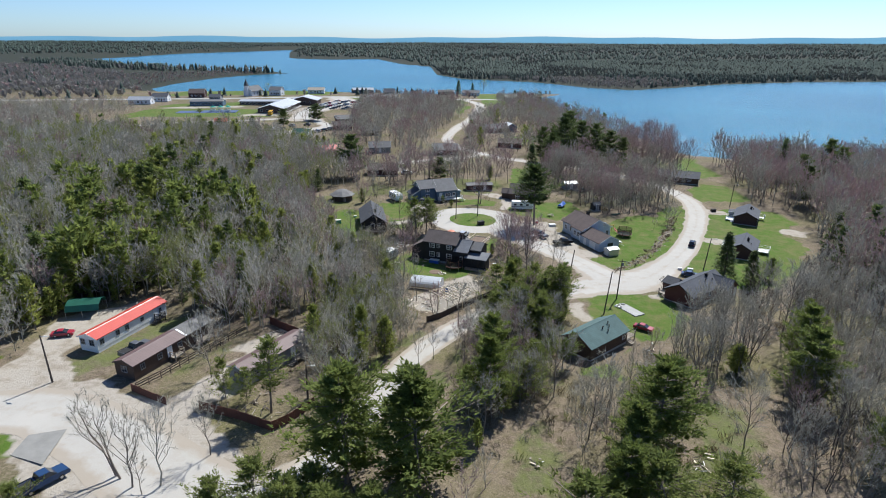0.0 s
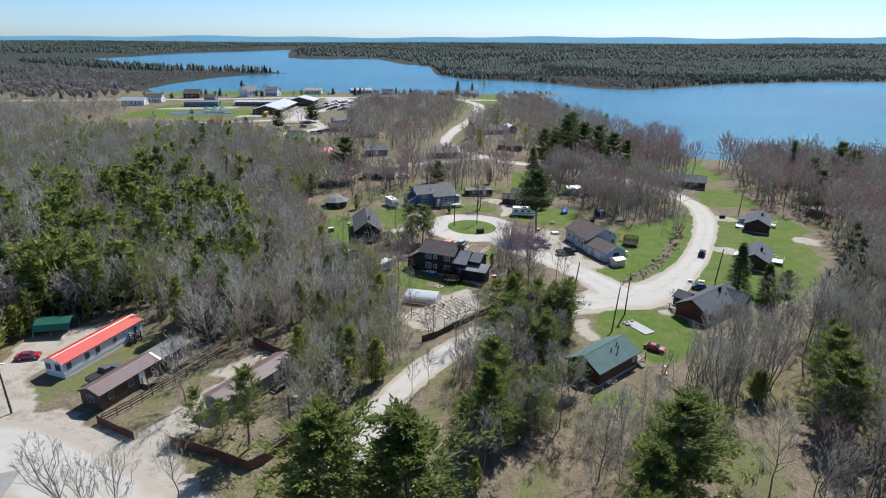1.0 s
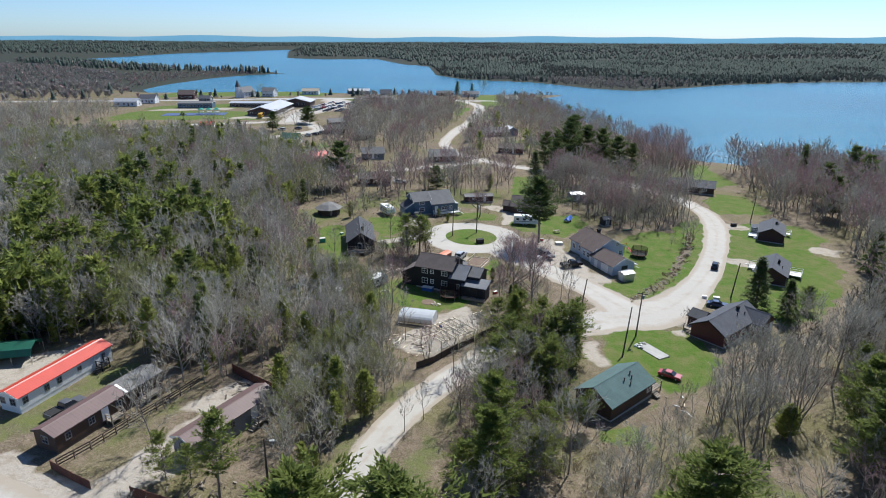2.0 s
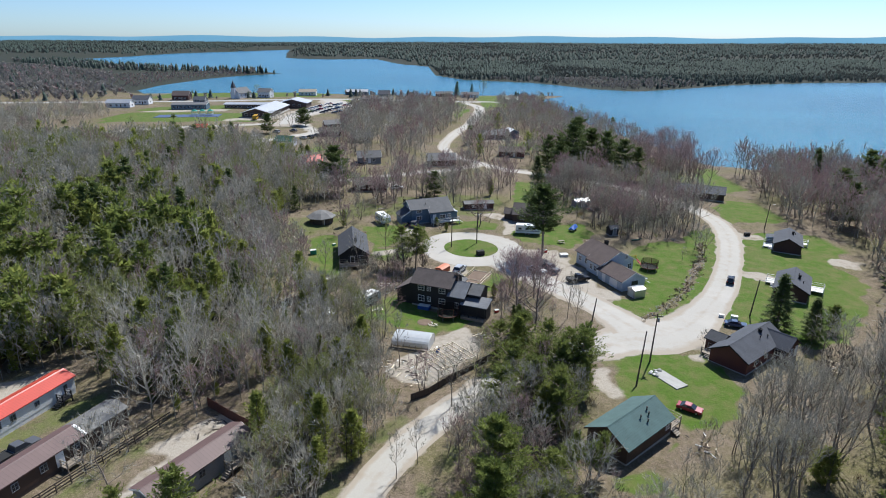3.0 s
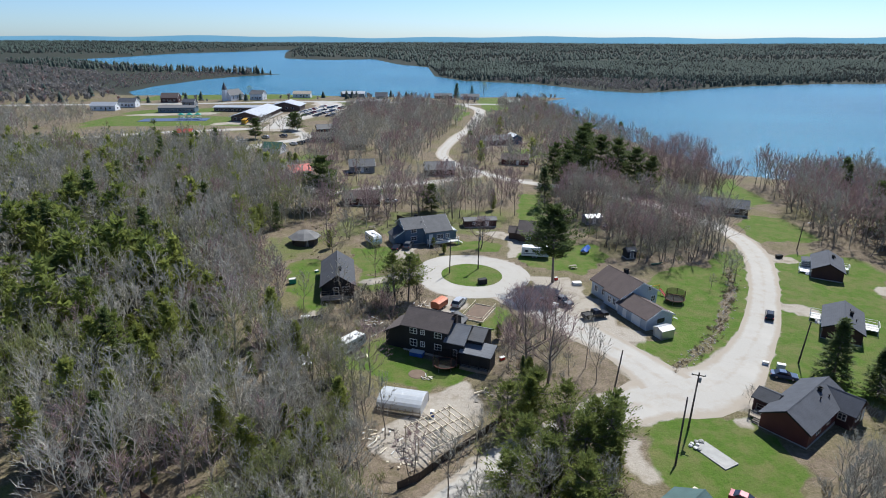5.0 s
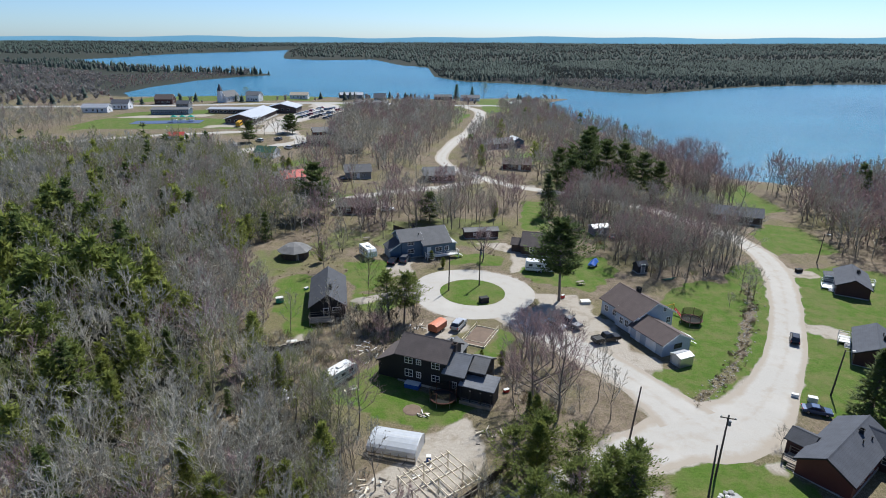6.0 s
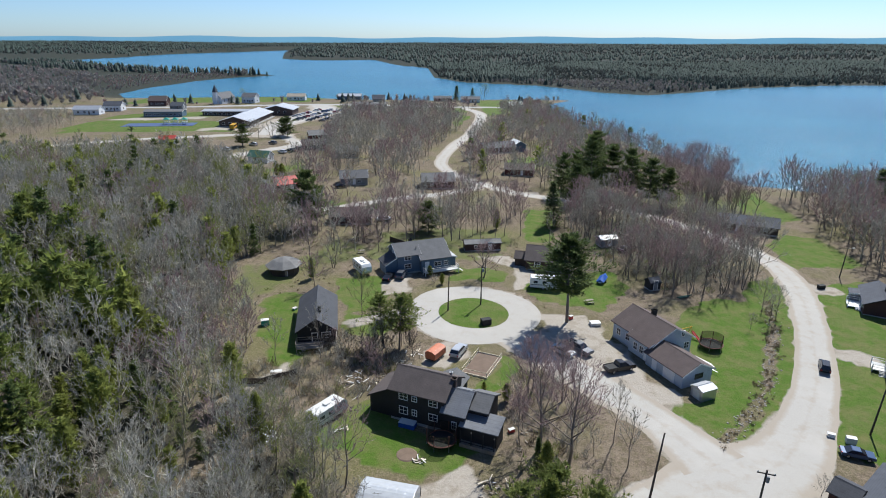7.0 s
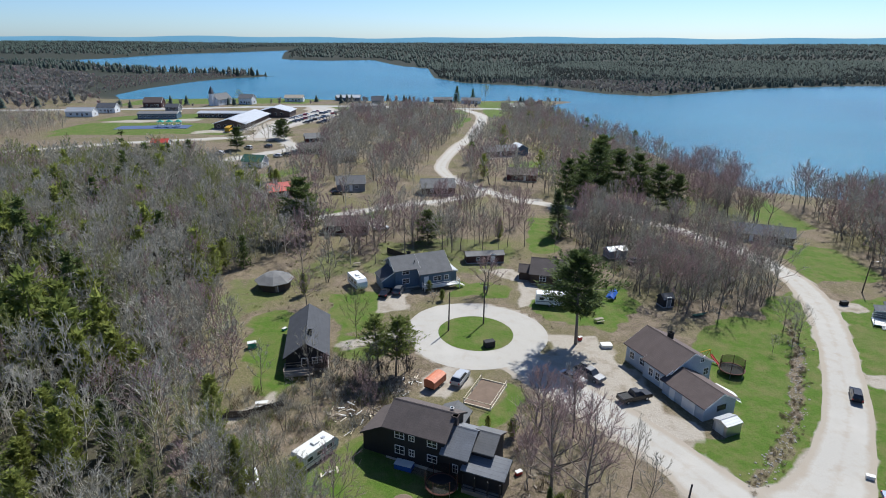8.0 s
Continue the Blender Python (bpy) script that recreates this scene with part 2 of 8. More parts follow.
EARTH, WATER, GRAVEL = ground_material(), water_material(), gravel_material()
S = {
    "asphalt": surface("asphalt", (0.113, 0.113, 0.113), 0.9, 0.2, 0.3),
    "court": surface("blue_court", (0.052, 0.087, 0.191), 0.8, 0.15, 0.2),
    "concrete": surface("concrete", (0.365, 0.357, 0.331), 0.9, 0.2, 0.8, worn=(0.191, 0.174, 0.139)),
    "packed_grit": surface("packed_grey_grit", (0.24, 0.232, 0.21), 0.95, 0.18, 0.6, 14, 0.4, worn=(0.19, 0.175, 0.13)),
    "teal_roof": surface("teal_shingle", (0.074, 0.131, 0.126), 0.85, 0.22, 0.7, 12, 0.3, lines=0.16),
    "slate_roof": surface("slate_grey_shingle", (0.068, 0.074, 0.089), 0.85, 0.25, 0.7, 12, 0.3, lines=0.16),
    "black_roof": surface("charcoal_shingle", (0.054, 0.057, 0.065), 0.85, 0.25, 0.7, 12, 0.3, lines=0.16),
    "ash_roof": surface("ash_grey_shingle", (0.183, 0.191, 0.204), 0.85, 0.22, 0.7, 12, 0.3, lines=0.16),
    "brown_roof": surface("brown_shingle", (0.109, 0.080, 0.071), 0.85, 0.22, 0.7, 12, 0.3, lines=0.16),
    "dark_brown_roof": surface("dark_brown_shingle", (0.100, 0.080, 0.072), 0.85, 0.25, 0.7, 12, 0.3, lines=0.16),
    "grey_roof": surface("grey_shingle", (0.135, 0.135, 0.135), 0.85, 0.2, 0.7, 12, 0.3, lines=0.16),
    "old_roof": surface("weathered_grey_roofing", (0.174, 0.170, 0.161), 0.85, 0.3, 0.5, 12, 0.3, worn=(0.087, 0.078, 0.074)),
    "metal_roof": surface("pale_metal_roof", (0.46, 0.47, 0.48), 0.45, 0.1, 0.5, 10, 0.1, 0.3, lines=0.5, line_axis="X"),
    "red_roof": surface("red_metal_roof", (0.539, 0.074, 0.048), 0.42, 0.1, 0.4, 14, 0.1, lines=0.4, line_axis="X"),
    "mauve_roof": surface("faded_brown_metal_roof", (0.144, 0.091, 0.083), 0.6, 0.15, 0.4, 14, 0.1, lines=0.5, line_axis="X", worn=(0.209, 0.191, 0.183)),
    "green_roof": surface("green_metal_roof", (0.044, 0.113, 0.074), 0.5, 0.15, 0.5, 14, 0.1),
    "teal_cloth": surface("green_tarpaulin", (0.010, 0.087, 0.057), 0.5, 0.2, 0.8, 9, 0.3),
    "dark_wall": surface("charcoal_stained_boards", (0.019, 0.019, 0.022), 0.75, 0.3, 0.8, 20, 0.4, lines=0.18),
    "black_wall": surface("black_siding", (0.014, 0.014, 0.017), 0.7, 0.3, 0.8, 20, 0.4, lines=0.14),
    "pale_blue_wall": surface("pale_blue_siding", (0.435, 0.496, 0.557), 0.65, 0.08, 0.5, 20, 0.3, lines=0.13),
    "blue_wall": surface("slate_blue_siding", (0.091, 0.144, 0.204), 0.65, 0.12, 0.5, 20, 0.3, lines=0.13),
    "red_wall": surface("dark_red_siding", (0.117, 0.035, 0.030), 0.7, 0.15, 0.5, 20, 0.4, lines=0.18),
    "maroon_wall": surface("maroon_siding", (0.065, 0.026, 0.024), 0.7, 0.15, 0.5, 20, 0.4, lines=0.18),
    "brown_wall": surface("brown_board_siding", (0.074, 0.045, 0.031), 0.75, 0.2, 0.5, 20, 0.4, lines=0.2),
    "white_wall": surface("white_siding", (0.74, 0.75, 0.76), 0.6, 0.06, 0.5, 20, 0.2, lines=0.13),
    "grey_wall": surface("grey_siding", (0.217, 0.226, 0.235), 0.7, 0.15, 0.5, 20, 0.3, lines=0.14),
    "tan_wall": surface("tan_siding", (0.348, 0.296, 0.226), 0.7, 0.12, 0.5, 20, 0.3, lines=0.14),
    "brick_wall": surface("brown_brick", (0.104, 0.074, 0.063), 0.85, 0.2, 0.3, 8, 0.3, lines=0.6),
    "white": surface("white_paint", (0.78, 0.78, 0.76), 0.5, 0.05, 1.0, 20, 0.1),
    "offwhite": surface("weathered_white", (0.62, 0.61, 0.57), 0.6, 0.12, 1.0, 20, 0.15, worn=(0.45, 0.42, 0.36)),
    "glass": glass_material("window_glass", (0.03, 0.035, 0.045)),
    "lit_glass": glass_material("pale_curtained_glass", (0.32, 0.34, 0.36), 0.15),
    "timber": surface("weathered_timber", (0.261, 0.222, 0.174), 0.85, 0.25, 1.2, 18, 0.3),
    "new_timber": surface("fresh_lumber", (0.70, 0.61, 0.46), 0.75, 0.15, 1.2, 18, 0.2),
    "pole_wood": surface("tarred_pole_wood", (0.074, 0.059, 0.048), 0.9, 0.3, 1.5, 15, 0.4),
    "fence_red": surface("red_brown_fence_stain", (0.117, 0.045, 0.029), 0.8, 0.25, 0.8, 18, 0.4),
    "fence_dark": surface("dark_weathered_fence", (0.065, 0.050, 0.041), 0.85, 0.3, 0.8, 18, 0.4),
    "steel": surface("galvanised_steel", (0.50, 0.51, 0.52), 0.4, 0.1, 2.0, 20, 0.05, 0.8),
    "black": surface("black_rubber", (0.016, 0.016, 0.016), 0.8, 0.2, 4.0, 20, 0.1),
    "black_paint": surface("black_car_paint", (0.010, 0.010, 0.012), 0.25, 0.1, 2.0, 20, 0.0),
    "grey_paint": surface("grey_car_paint", (0.131, 0.135, 0.144), 0.3, 0.08, 2.0, 20, 0.0, 0.3),
    "silver_paint": surface("silver_car_paint", (0.48, 0.49, 0.50), 0.3, 0.06, 2.0, 20, 0.0, 0.3),
    "white_paint": surface("white_car_paint", (0.72, 0.72, 0.72), 0.3, 0.05, 2.0, 20, 0.0),
    "blue_paint": surface("blue_car_paint", (0.026, 0.061, 0.139), 0.3, 0.1, 2.0, 20, 0.0, 0.2),
    "red_paint": surface("red_car_paint", (0.313, 0.022, 0.044), 0.3, 0.1, 2.0, 20, 0.0),
    "yellow_paint": surface("yellow_bus_paint", (0.539, 0.296, 0.017), 0.4, 0.1, 2.0, 20, 0.0),
    "orange_cloth": surface("orange_tarpaulin", (0.522, 0.165, 0.078), 0.6, 0.2, 1.5, 10, 0.4, worn=(0.539, 0.365, 0.287)),
    "blue_cloth": surface("blue_tarpaulin", (0.017, 0.087, 0.365), 0.45, 0.2, 1.5, 10, 0.4),
    "teal_plastic": surface("teal_plastic", (0.017, 0.261, 0.191), 0.45, 0.1, 2.0, 20, 0.0),
    "red_plastic": surface("red_plastic", (0.435, 0.026, 0.022), 0.45, 0.1, 2.0, 20, 0.0),
    "soil": surface("bare_soil", (0.165, 0.117, 0.083), 0.95, 0.25, 0.8, 9, 0.6),
    "rock": surface("grey_field_stone", (0.313, 0.291, 0.252), 0.9, 0.3, 0.9, 9, 0.6),
    "film": sheet_plastic("clouded_greenhouse_film", (0.72, 0.76, 0.80), 0.40),
    "net": sheet_plastic("brown_netting", (0.052, 0.039, 0.030), 0.45),
    "bark": plant("grey_bark", (0.139, 0.113, 0.091), (0.217, 0.183, 0.152)),
    "twig": plant("grey_twigs", (0.277, 0.261, 0.213), (0.383, 0.361, 0.300), trans=0.2, spread=0.18),
    "red_twig": plant("budding_maple_twigs", (0.275, 0.185, 0.176), (0.360, 0.262, 0.248), trans=0.2, spread=0.14),
    "pale_twig": plant("pale_poplar_twigs", (0.400, 0.378, 0.322), (0.487, 0.461, 0.396), trans=0.3, spread=0.12),
    "leafing_twig": plant("leafing_yellow_green_twigs", (0.209, 0.222, 0.087), (0.278, 0.291, 0.122), trans=0.35, spread=0.15),
    "pine": plant("pine_needles", (0.117, 0.157, 0.037), (0.213, 0.248, 0.063), trans=0.55),
    "young_pine": plant("young_pine_needles", (0.130, 0.165, 0.042), (0.225, 0.255, 0.070), trans=0.55),
    "spruce": plant("spruce_needles", (0.074, 0.109, 0.035), (0.135, 0.170, 0.050), trans=0.4),
    "cedar": plant("cedar_foliage", (0.183, 0.217, 0.052), (0.287, 0.313, 0.083), trans=0.6),
    # distance haze is put into these needles' colour as a blue-grey tint
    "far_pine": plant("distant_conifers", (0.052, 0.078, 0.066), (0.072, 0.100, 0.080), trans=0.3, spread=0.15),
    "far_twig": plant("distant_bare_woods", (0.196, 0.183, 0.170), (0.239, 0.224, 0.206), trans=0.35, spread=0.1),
    # far bare twigs, with distance haze mixed into their colour
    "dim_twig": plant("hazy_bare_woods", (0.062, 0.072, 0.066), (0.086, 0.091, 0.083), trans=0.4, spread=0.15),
    "dark_twig": plant("dark_bent_twigs", (0.048, 0.040, 0.035), (0.074, 0.063, 0.054), spread=0.25),
    "rush": plant("marsh_rushes", (0.209, 0.161, 0.096), (0.278, 0.217, 0.135)),
}


# ---- mesh helpers ----
class Shape:
    """Collects vertices and faces of one part."""

    def __init__(self):
        self.v, self.f = [], []

    def add(self, vs, fs, m=None):
        n = len(self.v)
        self.v += [tuple(m @ Vector(p)) for p in vs] if m else [tuple(p) for p in vs]
        self.f += [tuple(i + n for i in f) for f in fs]
        return self

    def box(self, x0, x1, y0, y1, z0, z1, m=None, bev=0.0):
        if bev:
            b = bev
            ring = lambda k, z: [(x0 + k, y0 + k, z), (x1 - k, y0 + k, z), (x1 - k, y1 - k, z), (x0 + k, y1 - k, z)]
            vs = ring(b, z0) + ring(0, z0 + b) + ring(0, z1 - b) + ring(b, z1)
            fs = [(3, 2, 1, 0), (12, 13, 14, 15)]
            for r in range(3):
                fs += [(r * 4 + i, r * 4 + (i + 1) % 4, r * 4 + 4 + (i + 1) % 4, r * 4 + 4 + i) for i in range(4)]
            return self.add(vs, fs, m)
        vs = [(x, y, z) for z in (z0, z1) for x, y in ((x0, y0), (x1, y0), (x1, y1), (x0, y1))]
        return self.add(vs, [(3, 2, 1, 0), (4, 5, 6, 7), (0, 1, 5, 4), (1, 2, 6, 5), (2, 3, 7, 6), (3, 0, 4, 7)], m)

    def extrude(self, outline, axis, a, b, m=None, taper=1.0):
        """A closed outline (two coordinates a point) swept from a to b along x, y or z."""
        put = {"x": lambda p, t: (t, p[0], p[1]), "y": lambda p, t: (p[0], t, p[1]), "z": lambda p, t: (p[0], p[1], t)}[axis]
        n = len(outline)
        vs = [put(p, a) for p in outline] + [put(p, b) for p in outline]
        fs = [tuple(range(n - 1, -1, -1)), tuple(range(n, 2 * n))]
        fs += [(i, (i + 1) % n, n + (i + 1) % n, n + i) for i in range(n)]
        return self.add(vs, fs, m)

    def tube(self, p, q, r0, r1=None, n=6, caps=True):
        p, q = Vector(p), Vector(q)
        r1 = r0 if r1 is None else r1
        d = (q - p).normalized()
        u = d.orthogonal().normalized()
        w = d.cross(u)
        ring = lambda c, r: [c + r * (math.cos(2 * math.pi * i / n) * u + math.sin(2 * math.pi * i / n) * w) for i in range(n)]
        fs = [(i, (i + 1) % n, n + (i + 1) % n, n + i) for i in range(n)]
        if caps:
            fs += [tuple(range(n - 1, -1, -1)), tuple(range(n, 2 * n))]
        return self.add(ring(p, r0) + ring(q, r1), fs)

    def beam(self, p, q, w, h):
        """A squared timber from p to q."""
        p, q = Vector(p), Vector(q)
        d = (q - p).normalized()
        side = d.cross(Vector((0, 0, 1)))
        side = Vector((1, 0, 0)) if side.length < 1e-4 else side.normalized()
        up = side.cross(d)
        c = [(-w / 2, -h / 2), (w / 2, -h / 2), (w / 2, h / 2), (-w / 2, h / 2)]
        vs = [e + a * side + b * up for e in (p, q) for a, b in c]
        return self.add(vs, [(3, 2, 1, 0), (4, 5, 6, 7), (0, 1, 5, 4), (1, 2, 6, 5), (2, 3, 7, 6), (3, 0, 4, 7)])

    def rings(self, rows, n=16, close=True):
        """A turned form: rows of (radius, height)."""
        k = len(self.v)
        for r, z in rows:
            self.v += [(r * math.cos(2 * math.pi * i / n), r * math.sin(2 * math.pi * i / n), z) for i in range(n)]
        for j in range(len(rows) - 1):
            self.f += [(k + j * n + i, k + j * n + (i + 1) % n, k + (j + 1) * n + (i + 1) % n, k + (j + 1) * n + i) for i in range(n)]
        if close:
            self.f += [tuple(k + i for i in range(n - 1, -1, -1)), tuple(k + (len(rows) - 1) * n + i for i in range(n))]
        return self

    def mesh(self, name, material):
        me = bpy.data.meshes.new(name)
        me.from_pydata(self.v, [], self.f)
        me.materials.append(material)
        return me


def part(name, shape, material, parent, label="", at=None):
    ob = new(name, shape.mesh(name, S[material] if isinstance(material, str) else material))
    ob.parent = parent
    if at:
        ob.matrix_basis = at
    if label:
        ob["label"] = label
    return ob


def thing(name, label, category, m, group="", kind=""):
    ob = new(name)
    ob.matrix_basis = m
    ob.empty_display_size = 0.2
    return tagged(ob, label, category, group, kind)


def solid(name, shape, material, label, category="", m=None, group="", kind=""):
    ob = new(name, shape.mesh(name, S[material] if isinstance(material, str) else material))
    if m:
        ob.matrix_basis = m
    return tagged(ob, label, category, group, kind)


def np_mesh(name, v, f, mats, index=None):
    """A mesh of triangles or quads out of arrays."""
    me = bpy.data.meshes.new(name)
    n, k = f.shape
    me.vertices.add(len(v))
    me.vertices.foreach_set("co", np.ascontiguousarray(v, dtype=np.float32).ravel())
    me.loops.add(n * k)
    me.loops.foreach_set("vertex_index", np.ascontiguousarray(f, dtype=np.int32).ravel())
    me.polygons.add(n)
    me.polygons.foreach_set("loop_start", np.arange(0, n * k, k, dtype=np.int32))
    for mt in mats:
        me.materials.append(S[mt] if isinstance(mt, str) else mt)
    if index is not None:
        me.polygons.foreach_set("material_index", np.ascontiguousarray(index, dtype=np.int32))
    me.update(calc_edges=True)
    return me


# ---- the lie of the land ----
WATER_Z = -5.0
LAKE = [(2600, 60), (900, 190), (420, 235), (260, 262), (183, 283), (155, 293), (131, 306), (123, 311), (120, 345), (112, 385),
        (104, 430), (94, 494), (84, 593), (100, 640), (125, 671), (92, 676), (41, 672), (-18, 662), (-81, 655), (-141, 655), (-195, 648), (-240, 640),
        (-273, 636), (-305, 658), (-346, 724), (-352, 808), (-343, 928), (-315, 1010), (-266, 1060), (-303, 1110), (-381, 1141), (-502, 1192), (-638, 1295), (-804, 1449),
        (-987, 1649), (-970, 1952), (-1004, 2383), (-898, 2705), (-760, 3300), (-616, 2546), (-458, 1856), (-318, 1776),
        (-195, 1839), (-95, 1458), (-27, 1351), (-9, 1032), (31, 927), (126, 865), (156, 817), (182, 766), (224, 737), (282, 771),
        (375, 838), (502, 886), (616, 904), (900, 930), (1500, 900), (2600, 820)]


def edge_distance(px, py, line, closed=False):
    d = np.full(px.shape, 1e9)
    pts = line + line[:1] if closed else line
    for (ax, ay), (bx, by) in zip(pts, pts[1:]):
        vx, vy = bx - ax, by - ay
        t = np.clip(((px - ax) * vx + (py - ay) * vy) / (vx * vx + vy * vy + 1e-9), 0, 1)
        d = np.minimum(d, np.hypot(px - ax - t * vx, py - ay - t * vy))
    return d


def inside(px, py, poly):
    ok = np.zeros(px.shape, bool)
    for (ax, ay), (bx, by) in zip(poly, poly[1:] + poly[:1]):
        if ay != by:
            ok ^= ((ay > py) != (by > py)) & (px < (bx - ax) * (py - ay) / (by - ay) + ax)
    return ok


def signed(px, py, poly):
    """How far inside a polygon a point lies; below zero outside."""
    d = edge_distance(px, py, poly, True)
    return np.where(inside(px, py, poly), d, -d)


def smooth(t):
    t = np.clip(t, 0, 1)
    return t * t * (3 - 2 * t)


def land(px, py):
    px, py = np.asarray(px, float), np.asarray(py, float)
    near = -1.4 - 0.028 * np.clip(px, -150, 125)
    r = np.hypot(px, py)
    far = -4.2 + 26 * smooth((r - 900) / 4300) + 3.0 * np.sin(px / 410 + 1.3) * np.sin(py / 530) * smooth((r - 1200) / 800)
    beyond = smooth((py - 640) / 120)
    z = near * (1 - beyond) + far * beyond
    d = -signed(px, py, LAKE)
    shore = smooth(d / 45)
    dry = (WATER_Z + 0.35) * (1 - shore) + z * shore
    wet = WATER_Z + 0.35 - np.clip(-d * 0.12, 0, 4)
    return np.where(d > 0, dry, wet)


def gz(x, y):
    if 20 < y < 240 and -200 < x < 90:
        return -1.4 - 0.028 * max(-150.0, min(125.0, x))
    return float(land(np.array([x]), np.array([y]))[0])


def stand(x, y, turn=0.0, dz=0.0):
    return pose(x, y, gz(x, y) + dz, 0, 0, turn)


def steps(lo, hi, fine_lo, fine_hi, fine, mid_lo, mid_hi, mid, grow):
    c = list(np.arange(fine_lo, fine_hi + 0.01, fine))
    c = list(np.arange(mid_lo, fine_lo - mid * 0.5, mid)) + c + list(np.arange(fine_hi + mid, mid_hi + 0.01, mid))
    g = mid
    while c[-1] < hi:
        g *= grow
        c.append(c[-1] + g)
    g = mid
    while c[0] > lo:
        g *= grow
        c.insert(0, c[0] - g)
    return np.array(c)


# lawns, gravelled yards and roads (centre lines with widths)
LAWNS = [[(33, 146), (39, 139), (47, 136), (60.5, 149), (71.5, 167), (76.5, 177), (83.5, 193), (85, 206), (76, 200), (70, 190), (62, 190), (52, 182), (48, 172), (48, 152)],
         [(20, 200), (32, 203), (45, 207), (45, 195), (36, 183), (24, 186)],
         [(-16, 138), (-9, 146), (-3, 141), (8, 138), (6, 134), (1, 130), (-6, 131)],
         [(-36, 185), (-28, 187), (-24, 176), (-21, 160), (-24, 155), (-28, 160), (-33, 172)],
         [(-22, 196), (-11, 199), (-10, 186), (-13, 178), (-18, 182)], [(-17, 177), (-8, 180), (-5, 171), (-15, 168)], [(9, 150), (14, 151), (15.5, 158), (13.5, 163), (12, 158), (8, 153)],
         [(30.5, 110), (29, 116), (36, 125), (43, 125.5), (49, 124.5), (52, 114), (46, 105), (38, 102)],
         [(57, 138), (63, 149), (71, 163), (77, 174), (83, 183), (94, 183), (105, 178), (103, 160), (92, 145), (80, 130), (70, 129)],
         [(80, 183), (87, 199), (106, 203), (116, 199), (114, 188), (106, 177), (92, 176)],
         [(93, 212), (96, 230), (106, 242), (118, 236), (112, 214)], [(112, 250), (122, 262), (126, 300), (116, 302), (106, 270)],
         [(5, 206), (18, 204), (17, 196), (4, 198)], [(26, 226), (34, 230), (40, 262), (30, 262)], [(-36, 262), (-18, 268), (-16, 256), (-30, 250)],
         [(-66, 58), (-56, 66), (-55, 72), (-64, 74)],
         [(22, 90), (30, 93), (34, 98), (30, 88)],
         [(-210, 480), (-150, 500), (-150, 455), (-215, 455)], [(-215, 445), (-120, 450), (-115, 405), (-210, 395)],
         [(-100, 560), (-60, 566), (-64, 540), (-84, 530)], [(-40, 560), (20, 568), (20, 540), (-20, 545)], [(35, 520), (60, 560), (60, 640), (110, 665), (30, 660), (34, 580)],
         [(-70, 312), (-60, 330), (-56, 318), (-66, 304)], [(12, 460), (24, 520), (14, 520), (8, 470)], [(36, 500), (48, 500), (40, 460), (30, 450)],
         [(30, 345), (45, 360), (56, 345), (44, 330)], [(-250, 545), (-110, 575), (-100, 640), (-250, 620)]]
PALE_GRASS = [[(-62, 56), (-56, 62), (-50, 62), (-46, 54), (-54, 48)], [(-19, 72), (-15, 72), (-8.5, 92), (-1.5, 103), (-5, 106), (-14, 93)], [(-6, 70), (-5, 84), (2, 97), (6, 98), (1, 84), (-3, 70)], [(-64, 88), (-57, 106), (-53, 108), (-52, 100), (-60, 84)], [(-43, 84), (-36, 94), (-40, 98), (-47, 84)], [(-40, 172), (-30, 196), (-42, 204), (-50, 190)], [(-36, 205), (-28, 225), (-16, 222), (-20, 204)], [(-64, 86), (-58, 100), (-50, 110), (-47, 106), (-54, 88), (-60, 82)],
              [(30, 62), (41, 84), (50, 80), (40, 60)], [(8, 60), (9, 73), (15, 77), (18, 66), (14, 58)], [(40, 250), (60, 272), (82, 262), (112, 258), (106, 300), (76, 290)],
              [(-44, 186), (-32, 194), (-26, 205), (-46, 204)], [(-18, 206), (-16, 232), (6, 240), (24, 236), (20, 212)], [(20, 128), (30, 132), (36, 128), (30, 118)]]
